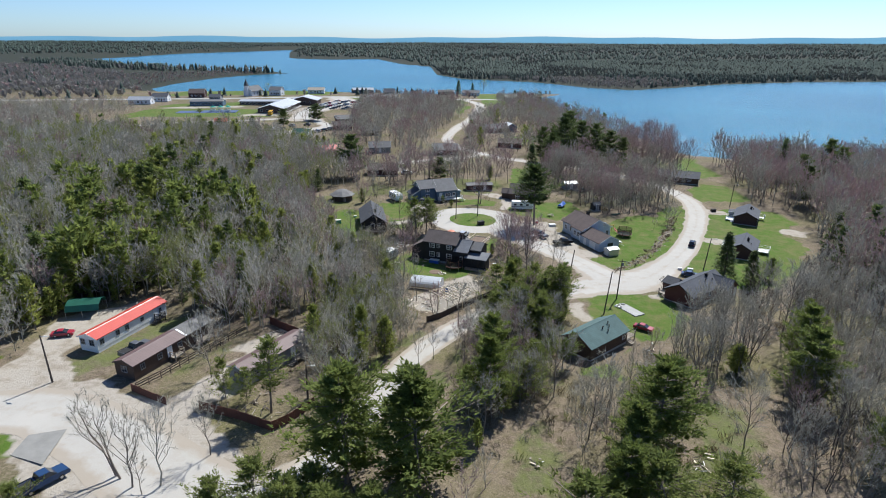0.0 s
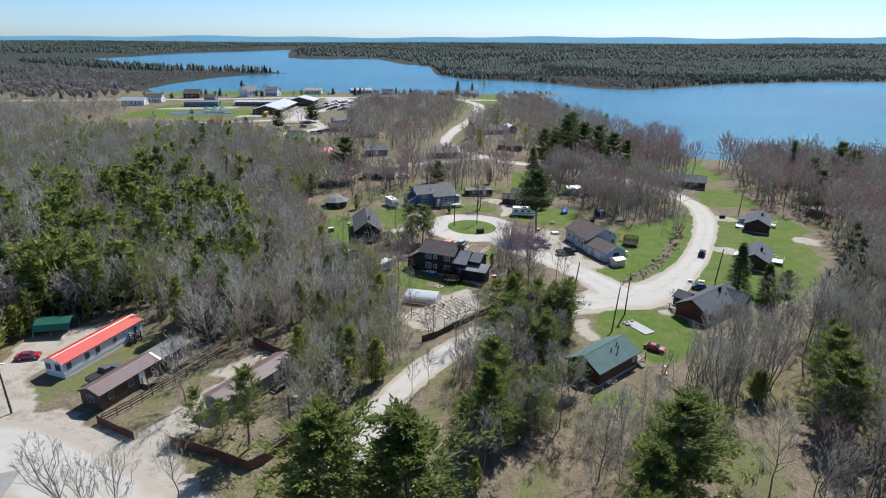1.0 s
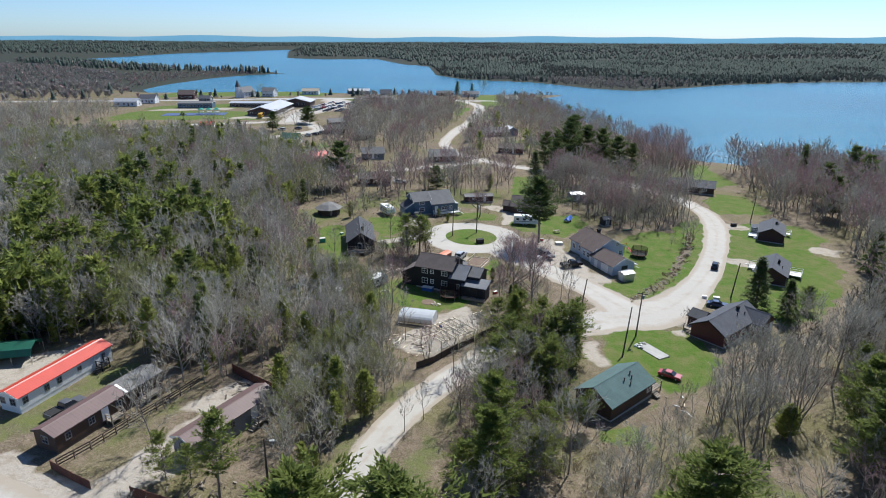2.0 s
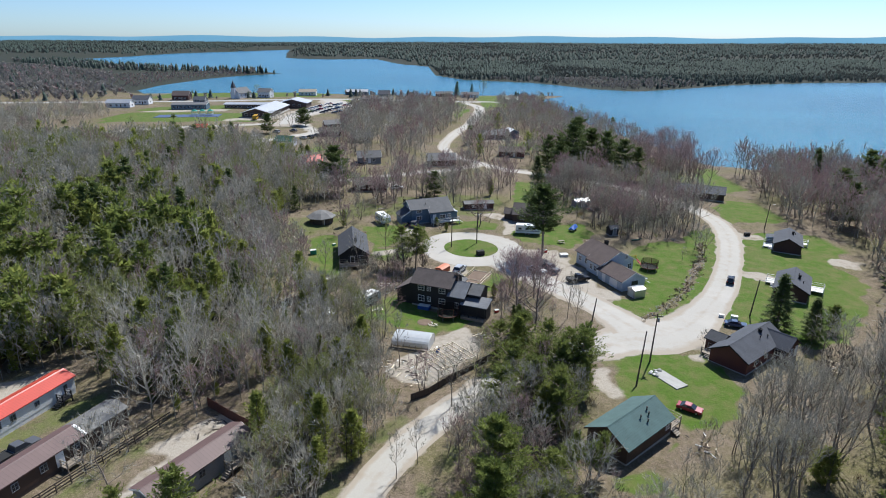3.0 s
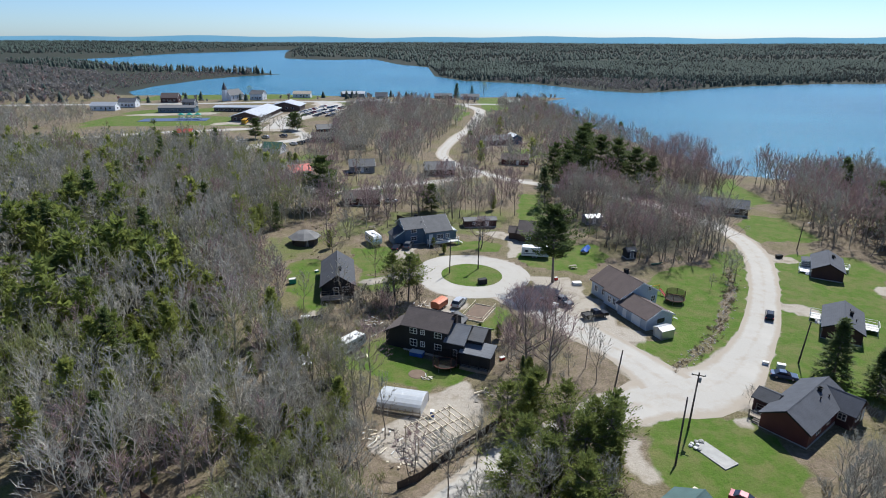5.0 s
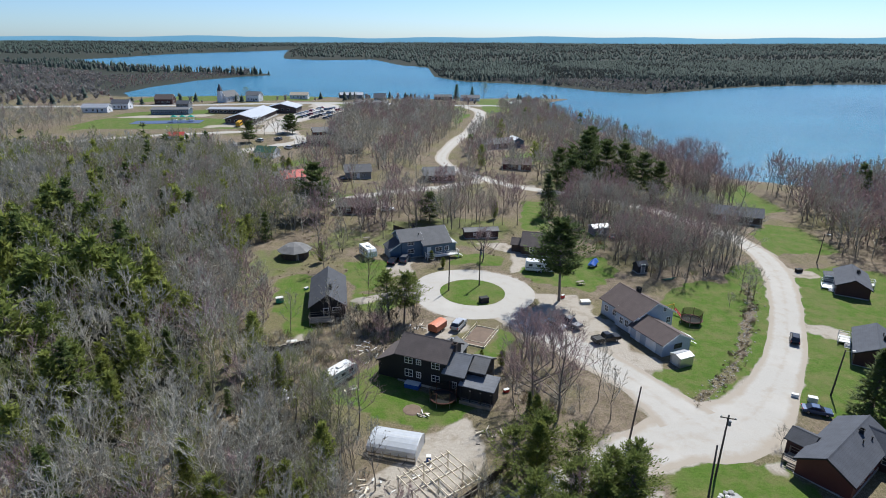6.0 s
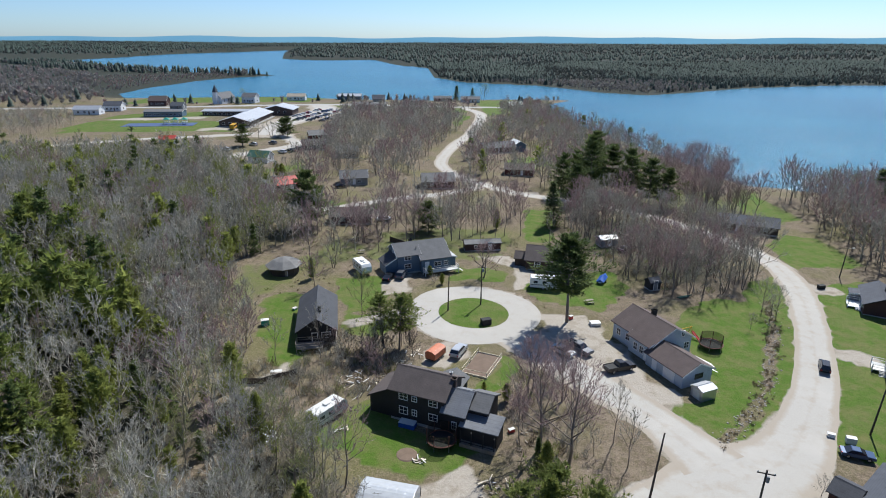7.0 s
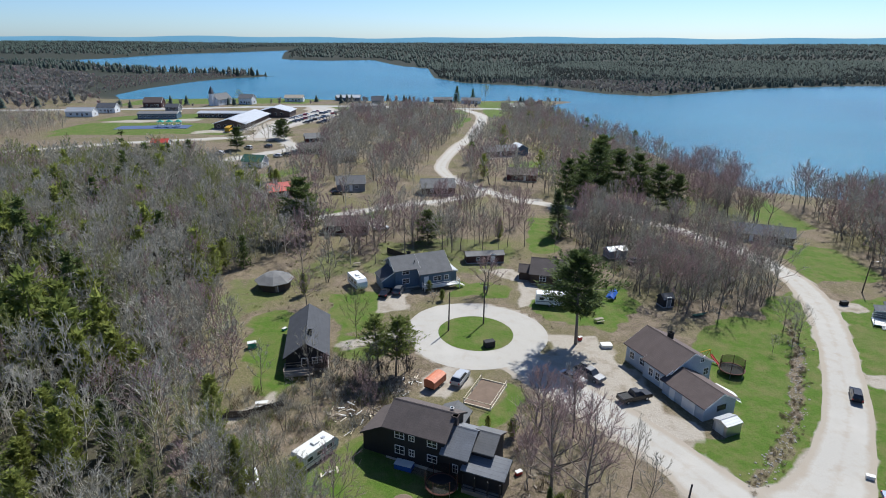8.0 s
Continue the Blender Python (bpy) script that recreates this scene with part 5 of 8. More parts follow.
for dx in (4, 9, 14):
    sh = Shape()
    for px, py in ((-1.5, -1.5), (1.5, -1.5), (1.5, 1.5), (-1.5, 1.5)):
        sh.tube((dx + px, py, 0), (dx + px, py, 3.2), 0.1)
    sh.box(dx - 1.6, dx + 1.6, -1.6, 1.6, 1.4, 1.55)
    part("climbing_tower", sh, "offwhite", pl)
    part("tower_roof", Shape().add([(dx - 1.9, -1.9, 3.1), (dx + 1.9, -1.9, 3.1), (dx + 1.9, 1.9, 3.1), (dx - 1.9, 1.9, 3.1), (dx, 0, 4.4)], [(3, 2, 1, 0), (0, 1, 4), (1, 2, 4), (2, 3, 4), (3, 0, 4)]), "teal_plastic", pl)


# ---- vehicles ----
def wheels(th, xs, y, r, w=0.22):
    for x in xs:
        for s in (-1, 1):
            t = part("wheel", Shape().tube((x, s * y - w / 2, r), (x, s * y + w / 2, r), r, n=14), "black", th)
            part("rim", Shape().tube((x, s * (y + w / 2 - 0.02), r), (x, s * (y + w / 2 + 0.012), r), r * 0.58, n=10), "steel", t)


def loft(profile, w0, w1, z0, z1):
    """A car's form: the side outline (x, z) swept across; it narrows from w0 at height z0 to w1 at z1."""
    sh = Shape()
    n = len(profile)
    for s in (-1, 1):
        for x, z in profile:
            t = max(0.0, min(1.0, (z - z0) / (z1 - z0)))
            sh.v.append((x, s * (w0 + (w1 - w0) * t) / 2, z))
    sh.f = [tuple(range(n)), tuple(range(2 * n - 1, n - 1, -1))] + [((i + 1) % n, i, n + i, n + (i + 1) % n) for i in range(n)]
    return sh


def car(label, x, y, turn, paint, kind="suv", group="", size=1.0):
    th = thing({"suv": "car", "sedan": "car", "pickup": "pickup_truck"}[kind], label, {"suv": "car", "sedan": "car", "pickup": "truck"}[kind], stand(x, y, turn, 0.09), group)
    if kind == "pickup":
        body = [(-2.8, 0.45), (2.75, 0.42), (2.85, 0.75), (2.7, 1.02), (1.35, 1.12), (-2.75, 1.1), (-2.85, 0.7)]
        cab = [(-0.75, 1.1), (1.45, 1.1), (0.75, 1.72), (-0.5, 1.78)]
        top = [(-0.5, 1.76), (0.72, 1.71), (0.68, 1.79), (-0.45, 1.85)]
        ax = (-1.75, 1.75)
        part("bed", Shape().box(-2.65, -0.85, -0.75, 0.75, 1.1, 1.115).box(-2.75, -0.8, -0.93, -0.85, 1.1, 1.2).box(-2.75, -0.8, 0.85, 0.93, 1.1, 1.2), "black", th)
    elif kind == "suv":
        body = [(-2.25, 0.42), (2.2, 0.4), (2.32, 0.7), (2.15, 0.98), (1.05, 1.08), (-2.2, 1.08), (-2.32, 0.7)]
        cab = [(-2.15, 1.07), (1.1, 1.07), (0.45, 1.60), (-1.85, 1.62)]
        top = [(-1.85, 1.60), (0.42, 1.58), (0.35, 1.67), (-1.75, 1.70)]
        ax = (-1.35, 1.4)
    else:
        body = [(-2.3, 0.38), (2.25, 0.36), (2.35, 0.62), (2.2, 0.86), (1.0, 0.95), (-1.6, 0.98), (-2.3, 0.92), (-2.38, 0.6)]
        cab = [(-1.75, 0.97), (1.1, 0.94), (0.3, 1.40), (-1.0, 1.42)]
        top = [(-1.0, 1.40), (0.3, 1.38), (0.22, 1.45), (-0.92, 1.48)]
        ax = (-1.4, 1.4)
    part("body", loft(body, 1.86, 1.72, 0.7, 1.1), paint, th)
    part("window", loft(cab, 1.68, 1.38, cab[0][1], cab[2][1]), "glass", th)
    part("roof", loft(top, 1.42, 1.26, top[0][1], top[2][1]), paint, th)
    for s in (-1, 1):
        part("headlight", Shape().box(2.16, 2.30, s * 0.62 - 0.18, s * 0.62 + 0.18, 0.68, 0.84), "lit_glass", th)
        part("tail_light", Shape().box(-2.36, -2.22, s * 0.72 - 0.1, s * 0.72 + 0.1, 0.72, 0.95), "red_plastic", th)
    wheels(th, ax, 0.82, 0.34)
    th.scale = (size, size, size)
    return th


car("black car on the wide gravel road", 70.3, 160.6, 62, "black_paint", "suv", size=0.92)
car("black pickup truck parked in front of the garage", 33.2, 158.3, 20, "black_paint", "pickup")
car("silver car parked beside the turning circle", 5.5, 162.4, 66, "silver_paint", "suv")
car("silver car parked under the bare trees", 24.4, 163.6, -48, "silver_paint", "sedan")
car("grey pickup parked beside the silver car", 27.5, 164.8, -52, "grey_paint", "pickup")
car("black sedan in the drive of the blue house", -10.0, 196.6, 78, "black_paint", "sedan")
car("dark grey car in the drive of the blue house", -7.1, 198.2, 78, "grey_paint", "suv")
car("dark pickup parked beside the brown mobile home", -53.6, 92.4, 66, "grey_paint", "pickup")
car("blue pickup truck on the worn grass", -49.0, 59.6, 56, "blue_paint", "pickup")
car("dark blue car beside the red house", 60.4, 136.6, -20, "blue_paint", "sedan", size=0.9)
car("low red sports car parked on the lawn", 39.5, 106.7, -36, "red_paint", "sedan", size=0.8)
car("dark sedan in front of the grey house", -35.0, 284.0, 20, "black_paint", "sedan")
car("white car parked by the low brown house", -15.6, 243.5, 15, "white_paint", "sedan")
car("dark car parked on the verge", 52.5, 222.0, 40, "grey_paint", "sedan")
car("small dark red car at the edge of the yard", -69.2, 97.4, 15, "red_paint", "sedan", size=0.8)
rng = random.Random(4)
first = None
for k in range(44):
    row, n = divmod(k, 11)
    x, y = -101 + row * 8.2 + n * 1.1 + rng.uniform(-0.4, 0.4), 462 + n * 6.0 + rng.uniform(-0.5, 0.5)
    if rng.random() < 0.12:
        continue
    paint = rng.choice(["black_paint", "grey_paint", "silver_paint", "white_paint", "blue_paint", "red_paint"])
    word = {"black_paint": "black", "grey_paint": "dark grey", "silver_paint": "silver", "white_paint": "white", "blue_paint": "navy blue", "red_paint": "red"}[paint]
    car(word + " car parked in the school lot", x, y, rng.choice([8, 188]) + rng.uniform(-4, 4), paint, rng.choice(["suv", "sedan", "suv"]), "cars in the school lot")
for x, y, p, w in ((-78, 342, "white_paint", "white"), (-73, 348, "silver_paint", "silver"), (-70, 352, "black_paint", "black"), (-68, 358, "grey_paint", "dark grey"), (-66, 364, "black_paint", "black"),
                   (-100, 350, "white_paint", "white"), (-92, 366, "silver_paint", "silver"), (-84, 372, "grey_paint", "dark grey")):
    car(w + " car parked along the school drive", x, y, 150, p, "suv", "cars on the school drive")
bus = thing("school_bus", "yellow school bus beside the school", "bus", stand(-119, 418, 98, 0.07))
part("body", Shape().box(-5, 4.2, -1.2, 1.2, 0.6, 2.9, bev=0.15).box(4.1, 5.4, -1.0, 1.0, 0.6, 1.7, bev=0.1), "yellow_paint", bus)
part("window", Shape().box(-4.6, 3.8, -1.22, 1.22, 1.75, 2.45), "glass", bus)
wheels(bus, (-3, 4.4), 1.05, 0.5)


def travel_trailer(label, x, y, turn, L, wall="white", motor=False):
    th = thing("camper_trailer", label, "camper", stand(x, y, turn, 0.0))
    part("body", Shape().extrude([(-L / 2, 0.55), (L / 2 - 0.4, 0.55), (L / 2, 1.2), (L / 2 - 0.1, 2.2), (L / 2 - 0.6, 2.85), (-L / 2 + 0.2, 2.9), (-L / 2, 2.6)], "y", -1.2, 1.2), wall, th)
    part("stripe", Shape().box(-L / 2 + 0.1, L / 2 - 0.5, -1.215, 1.215, 1.15, 1.35), "grey_wall", th)
    for k in range(3):
        part("window", Shape().box(-L / 2 + 0.8 + k * L * 0.27, -L / 2 + 1.7 + k * L * 0.27, -1.22, 1.22, 1.6, 2.2), "glass", th)
    part("roof_unit", Shape().box(-0.5, 0.5, -0.4, 0.4, 2.87, 3.15, bev=0.08), "offwhite", th)
    part("roof_vent", Shape().box(1.2, 1.7, -0.2, 0.2, 2.87, 3.0), "steel", th)
    part("drawbar", Shape().beam((L / 2 - 0.3, -0.5, 0.5), (L / 2 + 1.1, 0, 0.5), 0.1, 0.12).beam((L / 2 - 0.3, 0.5, 0.5), (L / 2 + 1.1, 0, 0.5), 0.1, 0.12), "black", th)
    part("jack", Shape().tube((L / 2 + 0.9, 0, 0), (L / 2 + 0.9, 0, 0.7), 0.04), "steel", th)
    wheels(th, (-0.75, 0.15) if L > 6 else (-0.3,), 1.08, 0.34)
    return th


travel_trailer("long white travel trailer by the brown house", 26.3, 194.0, -8, 7.4)
travel_trailer("white camper trailer parked beside the blue house", -16.6, 200.6, -60, 6.0)
travel_trailer("old off-white camper standing in brush", -14.3, 142.3, 54, 6.3, "offwhite").scale = (1, 0.95, 0.84)
cart = thing("cargo_trailer", "boxy trailer wrapped in an orange tarpaulin", "trailer", stand(1.4, 160.9, 58))
part("cover", Shape().extrude([(-1.15, 0.6), (1.15, 0.6), (1.2, 2.0), (0.5, 2.35), (-0.5, 2.3), (-1.2, 1.95)], "x", -2.1, 2.1), "orange_cloth", cart)
part("frame", Shape().box(-2.1, 2.1, -1.1, 1.1, 0.45, 0.62).beam((2.0, 0, 0.5), (3.2, 0, 0.45), 0.12, 0.12), "black", cart)
part("jack", Shape().tube((3.0, 0, 0), (3.0, 0, 0.6), 0.04), "steel", cart)
cart.scale = (0.86, 0.86, 0.86)
wheels(cart, (-0.2,), 1.1, 0.32)
boat = thing("covered_boat", "boat under a blue tarpaulin on its trailer", "boat", stand(40.6, 199.4, 62))
part("cover", Shape().add([(-2.6, -0.9, 0.7), (-2.6, 0.9, 0.7), (1.2, 0.95, 0.8), (2.9, 0, 1.0), (1.2, -0.95, 0.8), (-2.5, 0, 1.25), (0.3, 0, 1.75), (2.3, 0, 1.25)],
                         [(0, 4, 6, 5), (1, 5, 6, 2), (4, 3, 7, 6), (2, 6, 7, 3), (0, 5, 1), (0, 1, 2, 3, 4)]), "blue_cloth", boat)
part("hull", Shape().add([(-2.5, -0.8, 0.72), (-2.5, 0.8, 0.72), (1.2, 0.85, 0.8), (2.8, 0, 0.98), (1.2, -0.85, 0.8), (-2.4, 0, 0.35), (1.4, 0, 0.35)],
                         [(0, 5, 6, 4), (1, 2, 6, 5), (4, 6, 3), (2, 3, 6), (0, 1, 5)]), "white", boat)
part("trailer_frame", Shape().beam((-2.2, 0, 0.35), (3.4, 0, 0.35), 0.1, 0.1).beam((-0.6, -0.9, 0.33), (-0.6, 0.9, 0.33), 0.1, 0.1), "steel", boat)
wheels(boat, (-0.6,), 0.95, 0.28)
b = thing("rowing_boat", "pale aluminium boat on a trailer beside the garage", "boat", stand(48.6, 160.4, -60))
part("hull", Shape().add([(-2.2, -0.7, 0.95), (-2.2, 0.7, 0.95), (1.0, 0.7, 1.0), (2.3, 0, 1.1), (1.0, -0.7, 1.0), (-2.1, 0, 0.5), (1.2, 0, 0.5)],
                         [(0, 5, 6, 4), (1, 2, 6, 5), (4, 6, 3), (2, 3, 6), (0, 1, 5), (0, 4, 3, 2, 1)]), "offwhite", b)
part("trailer_frame", Shape().beam((-2.0, 0, 0.45), (3.0, 0, 0.4), 0.1, 0.1), "steel", b)
wheels(b, (-0.5,), 0.8, 0.28)
cn = solid("canoe", Shape().add([(-2.3, 0, 0.55), (-1, -0.4, 0.35), (1, -0.4, 0.35), (2.3, 0, 0.55), (1, 0.4, 0.35), (-1, 0.4, 0.35), (-1.2, 0, 0), (1.2, 0, 0)],
                                [(0, 6, 1), (1, 6, 7, 2), (2, 7, 3), (3, 7, 4), (4, 7, 6, 5), (5, 6, 0)]), "green_roof", "dark green canoe lying at the wood's edge", "canoe", stand(56.8, 190.8, 20))
cn = solid("canoe", Shape().add([(-2.3, 0, 0.0), (-1, -0.4, 0.0), (1, -0.4, 0.0), (2.3, 0, 0.0), (1, 0.4, 0.0), (-1, 0.4, 0.0), (-1.2, 0, 0.4), (1.2, 0, 0.4)],
                                [(0, 1, 6), (1, 2, 7, 6), (2, 3, 7), (3, 4, 7), (4, 5, 6, 7), (5, 0, 6)]), "offwhite", "pale upturned boat lying on leaf litter", "boat", stand(66, 96.5, -32))

# ---- yard things ----
def trampoline(label, x, y, r, net):
    th = thing("trampoline", label, "trampoline", stand(x, y))
    part("mat", Shape().rings([(r * 0.88, 0.86), (r * 0.88, 0.88)], 28), "black", th)
    part("rim", Shape().rings([(r * 0.88, 0.87), (r, 0.87), (r, 0.95), (r * 0.88, 0.95), (r * 0.88, 0.87)], 28, False), "steel" if not net else "fence_red", th)
    for k in range(6):
        a = k * math.pi / 3
        c, s = math.cos(a) * r * 0.97, math.sin(a) * r * 0.97
        part("leg", Shape().tube((c, s, -0.05), (c, s, 0.9), 0.04), "steel", th)
        if net:
            part("net_pole", Shape().tube((c, s, 0.9), (c, s, 2.6), 0.05), "fence_red", th)
    if net:
        part("safety_net", Shape().rings([(r * 0.93, 0.95), (r * 0.93, 2.55)], 28, False), "net", th)


trampoline("large trampoline with a brown safety net on the lawn", 53.0, 167.6, 2.2, True)
trampoline("round black trampoline behind the charcoal house", 2.5, 137.0, 2.1, True)
g = thing("greenhouse", "hooped greenhouse covered in clouded plastic", "greenhouse", stand(-3.9, 125.5, -14))
L, R = 6.8, 2.3
arc = [(-R, 0.75), (-R, 1.25), (-R * 0.97, 1.5), (-R * 0.82, 1.78), (-R * 0.5, 2.05), (-R * 0.2, 2.2), (0, 2.24), (R * 0.2, 2.2), (R * 0.5, 2.05), (R * 0.82, 1.78), (R * 0.97, 1.5), (R, 1.25), (R, 0.75)]
sh = Shape()
for k, (yy, zz) in enumerate(arc):
    sh.v += [(-L / 2, yy, zz), (L / 2, yy, zz)]
    if k:
        sh.f.append((2 * k - 2, 2 * k - 1, 2 * k + 1, 2 * k))
part("film", sh, "film", g)
for e in (-L / 2, L / 2):
    part("end_sheet", Shape().add([(e, yy, zz) for yy, zz in arc] + [(e, R, 0), (e, -R, 0)], [tuple(range(15))]), "film", g)
for k in range(7):
    x = -L / 2 + L * k / 6
    sh = Shape()
    for p, q in zip(arc, arc[1:]):
        sh.tube((x, p[0] * 0.985, p[1] - 0.03), (x, q[0] * 0.985, q[1] - 0.03), 0.035, n=5)
    part("hoop", sh, "steel", g)
sh = Shape()
for s in (-R - 0.05, R + 0.05):
    sh.box(-L / 2, L / 2, s - 0.05, s + 0.05, -0.3, 0.3).box(-L / 2, L / 2, s - 0.03, s + 0.03, 0.6, 0.75)
    for k in range(7):
        sh.box(-L / 2 + L * k / 6 - 0.05, -L / 2 + L * k / 6 + 0.05, s - 0.06, s + 0.06, -0.3, 1.1)
part("side_rail", sh, "timber", g)
f = thing("timber_frame", "open skeleton of pale lumber for a shed", "frame", stand(1.95, 116.7, 37.6))
A2, B2 = 3.85, 3.05
for x in (-A2, 0, A2):
    for y in (-B2, 0, B2):
        part("post", Shape().box(x - 0.06, x + 0.06, y - 0.06, y + 0.06, -0.4, 2.6), "new_timber", f)
for y in (-B2, 0, B2):
    part("beam", Shape().box(-A2 - 0.3, A2 + 0.3, y - 0.05, y + 0.05, 2.55, 2.75), "new_timber", f)
for k in range(9):
    x = -A2 + 2 * A2 * k / 8
    part("rafter", Shape().box(x - 0.04, x + 0.04, -B2 - 0.3, B2 + 0.3, 2.75, 2.92), "new_timber", f)
for y in (-B2, B2):
    part("wall_rail", Shape().box(-A2, A2, y - 0.04, y + 0.04, 1.2, 1.32), "timber", f)
gd = thing("garden_bed", "fenced garden bed of bare brown soil", "garden bed", stand(9.5, 158.7, 65.5))
part("soil", Shape().box(-3.8, 3.8, -2.2, 2.2, -0.2, 0.14), "soil", gd)
part("edging", Shape().box(-3.9, 3.9, -2.3, -2.2, -0.2, 0.3).box(-3.9, 3.9, 2.2, 2.3, -0.2, 0.3).box(-3.9, -3.8, -2.2, 2.2, -0.2, 0.3).box(3.8, 3.9, -2.2, 2.2, -0.2, 0.3), "new_timber", gd)
for x in (-3.8, 0, 3.8):
    for y in (-2.2, 2.2):
        part("post", Shape().box(x - 0.05, x + 0.05, y - 0.05, y + 0.05, 0, 1.1), "new_timber", gd)
part("rail", Shape().box(-3.8, 3.8, 2.17, 2.23, 0.95, 1.05).box(-3.8, 3.8, -2.23, -2.17, 0.95, 1.05).box(-3.83, -3.77, -2.2, 2.2, 0.95, 1.05), "new_timber", gd)


def board_fence(label, pts, height, material, rails=False, group=""):
    """A fence of boards or rails from post to post."""
    th = thing("fence", label, "fence", stand(*pts[0]), group)
    x0, y0 = pts[0]
    z0 = gz(x0, y0)
    for (ax, ay), (bx, by) in zip(pts, pts[1:]):
        n = max(1, round(math.hypot(bx - ax, by - ay) / 2.2))
        for k in range(n):
            p = [(ax + (bx - ax) * t - x0, ay + (by - ay) * t - y0) for t in (k / n, (k + 1) / n)]
            zz = [gz(q[0] + x0, q[1] + y0) - z0 for q in p]
            part("post", Shape().box(p[0][0] - 0.06, p[0][0] + 0.06, p[0][1] - 0.06, p[0][1] + 0.06, zz[0] - 0.3, zz[0] + height + 0.06), material, th)
            if rails:
                for h in (0.35, 0.7, 1.0):
                    part("rail", Shape().beam((*p[0], zz[0] + h * height), (*p[1], zz[1] + h * height), 0.05, 0.16), material, th)
            else:
                m = 8
                for j in range(m):
                    u, w = j / m, (j + 0.93) / m
                    a = [p[0][i] + (p[1][i] - p[0][i]) * u for i in (0, 1)]
                    b = [p[0][i] + (p[1][i] - p[0][i]) * w for i in (0, 1)]
                    top = height - 0.05 * ((j * 7) % 3) / 2
                    d = Vector((b[0] - a[0], b[1] - a[1])).normalized() * 0.02
                    vs = [(a[0] - d.y, a[1] + d.x, zz[0] - 0.1), (b[0] - d.y, b[1] + d.x, zz[0] - 0.1), (b[0] + d.y, b[1] - d.x, zz[0] - 0.1), (a[0] + d.y, a[1] - d.x, zz[0] - 0.1)]
                    sh = Shape().add(vs + [(q[0], q[1], zz[0] + top) for q in vs], [(3, 2, 1, 0), (4, 5, 6, 7), (0, 1, 5, 4), (1, 2, 6, 5), (2, 3, 7, 6), (3, 0, 4, 7)])
                    part("board", sh, material, th)


board_fence("red-brown board fence round a littered yard", [(-36.2, 76.0), (-30, 74.0), (-24.4, 71.5), (-22.4, 73.4), (-19.6, 78)], 1.5, "fence_red")
board_fence("short piece of brown board fence", [(-48.4, 80.4), (-44.6, 78.4), (-41.6, 77.0)], 1.3, "fence_red")
board_fence("weathered rail fence beside the mobile home", [(-47.8, 80.6), (-45.6, 84.3), (-43.2, 89.4), (-40.0, 95.5), (-37.5, 101)], 1.3, "fence_dark", True)
board_fence("dark board fence behind the timber frame", [(-3.4, 107.4), (-0.8, 109.2), (2.4, 113.0), (6.8, 117.6), (10, 121), (12.6, 125)], 1.2, "fence_dark")
board_fence("low dark board fence by the black house", [(-31, 150.5), (-26.5, 150.9), (-21.5, 154)], 1.1, "fence_dark")
board_fence("dark stained fence beside the bare yard", [(-33.5, 104.5), (-29.5, 101.6), (-24.5, 98.4)], 1.6, "fence_red")
board_fence("low dark fence along the blue house's yard", [(-12, 224), (-6, 218.5), (0, 216.5)], 1.5, "fence_dark")


def utility_pole(label, x, y, height, tilt=(0, 0), arm=True, lamp_head=False):
    th = thing("utility_pole", label, "pole", stand(x, y))
    tx, ty = tilt
    top = Vector((tx, ty, height))
    part("pole", Shape().tube((0, 0, -0.5), top, 0.16, 0.10, 8), "pole_wood", th)
    if arm:
        part("crossarm", Shape().beam(top * 0.95 + Vector((-0.9, 0.3, 0)), top * 0.95 + Vector((0.9, -0.3, 0)), 0.1, 0.12), "pole_wood", th)
        for s in (-0.8, 0, 0.8):
            c = top * 0.95 + Vector((s, -s / 3, 0.06))
            part("insulator", Shape().tube(c, c + Vector((0, 0, 0.2)), 0.06, 0.05, 6), "offwhite", th)
        c = top * 0.84 + Vector((0.25, -0.1, 0))
        part("transformer", Shape().tube(c, c + Vector((0, 0, 0.7)), 0.2, n=10), "grey_wall", th)
    if lamp_head:
        part("lamp_arm", Shape().tube(top * 0.97, top * 0.97 + Vector((1.0, -0.4, 0.25)), 0.03), "steel", th)
        part("lamp_head", Shape().box(-0.3, 0.3, -0.12, 0.12, -0.08, 0.08, pose(top.x + 1.1, top.y - 0.4, top.z * 0.97 + 0.22)), "offwhite", th)


utility_pole("tarred utility pole with crossarm at the road junction", 38.2, 121.6, 9.2, (0.5, 0.4))
utility_pole("leaning bare utility pole beside the junction", 33.2, 113.2, 8.0, (2.2, 4.2), False)
utility_pole("slanting wooden pole at the court entrance", 28.2, 127.0, 8.6, (1.6, 2.0), False)
utility_pole("wooden pole with a lamp on the lawn", 65.8, 141.8, 8.0, (1.2, 0.8), False, True)
utility_pole("pole with a lamp at the yard entrance", -61.8, 82.2, 8.2, (-0.4, 0.2), False, True)
utility_pole("short pole with a white lamp by the fence", -21.0, 79.6, 6.0, (0.1, 0.1), False, True)
utility_pole("wooden pole on the turning circle's island", 3.7, 180.4, 8.2, (0.2, 0.1), False)
utility_pole("slender pole on the turning circle's island", 10.7, 183.8, 9.0, (0.1, 0.1), True)
utility_pole("street-side pole near the shore cottage", 101.6, 206.2, 8.0, (0.6, 0.2), False, True)
utility_pole("thin pole among the woods by the red cottage", -45.0, 254.0, 10.0, (0.1, 0.1), True)

slab = thing("rubble_slab", "old concrete slab with rubble at one corner", "slab", stand(39.6, 115.6, -62))
part("slab", Shape().box(-2.7, 2.7, -1.3, 1.3, -0.2, 0.16, bev=0.03), "concrete", slab)
rng = random.Random(8)


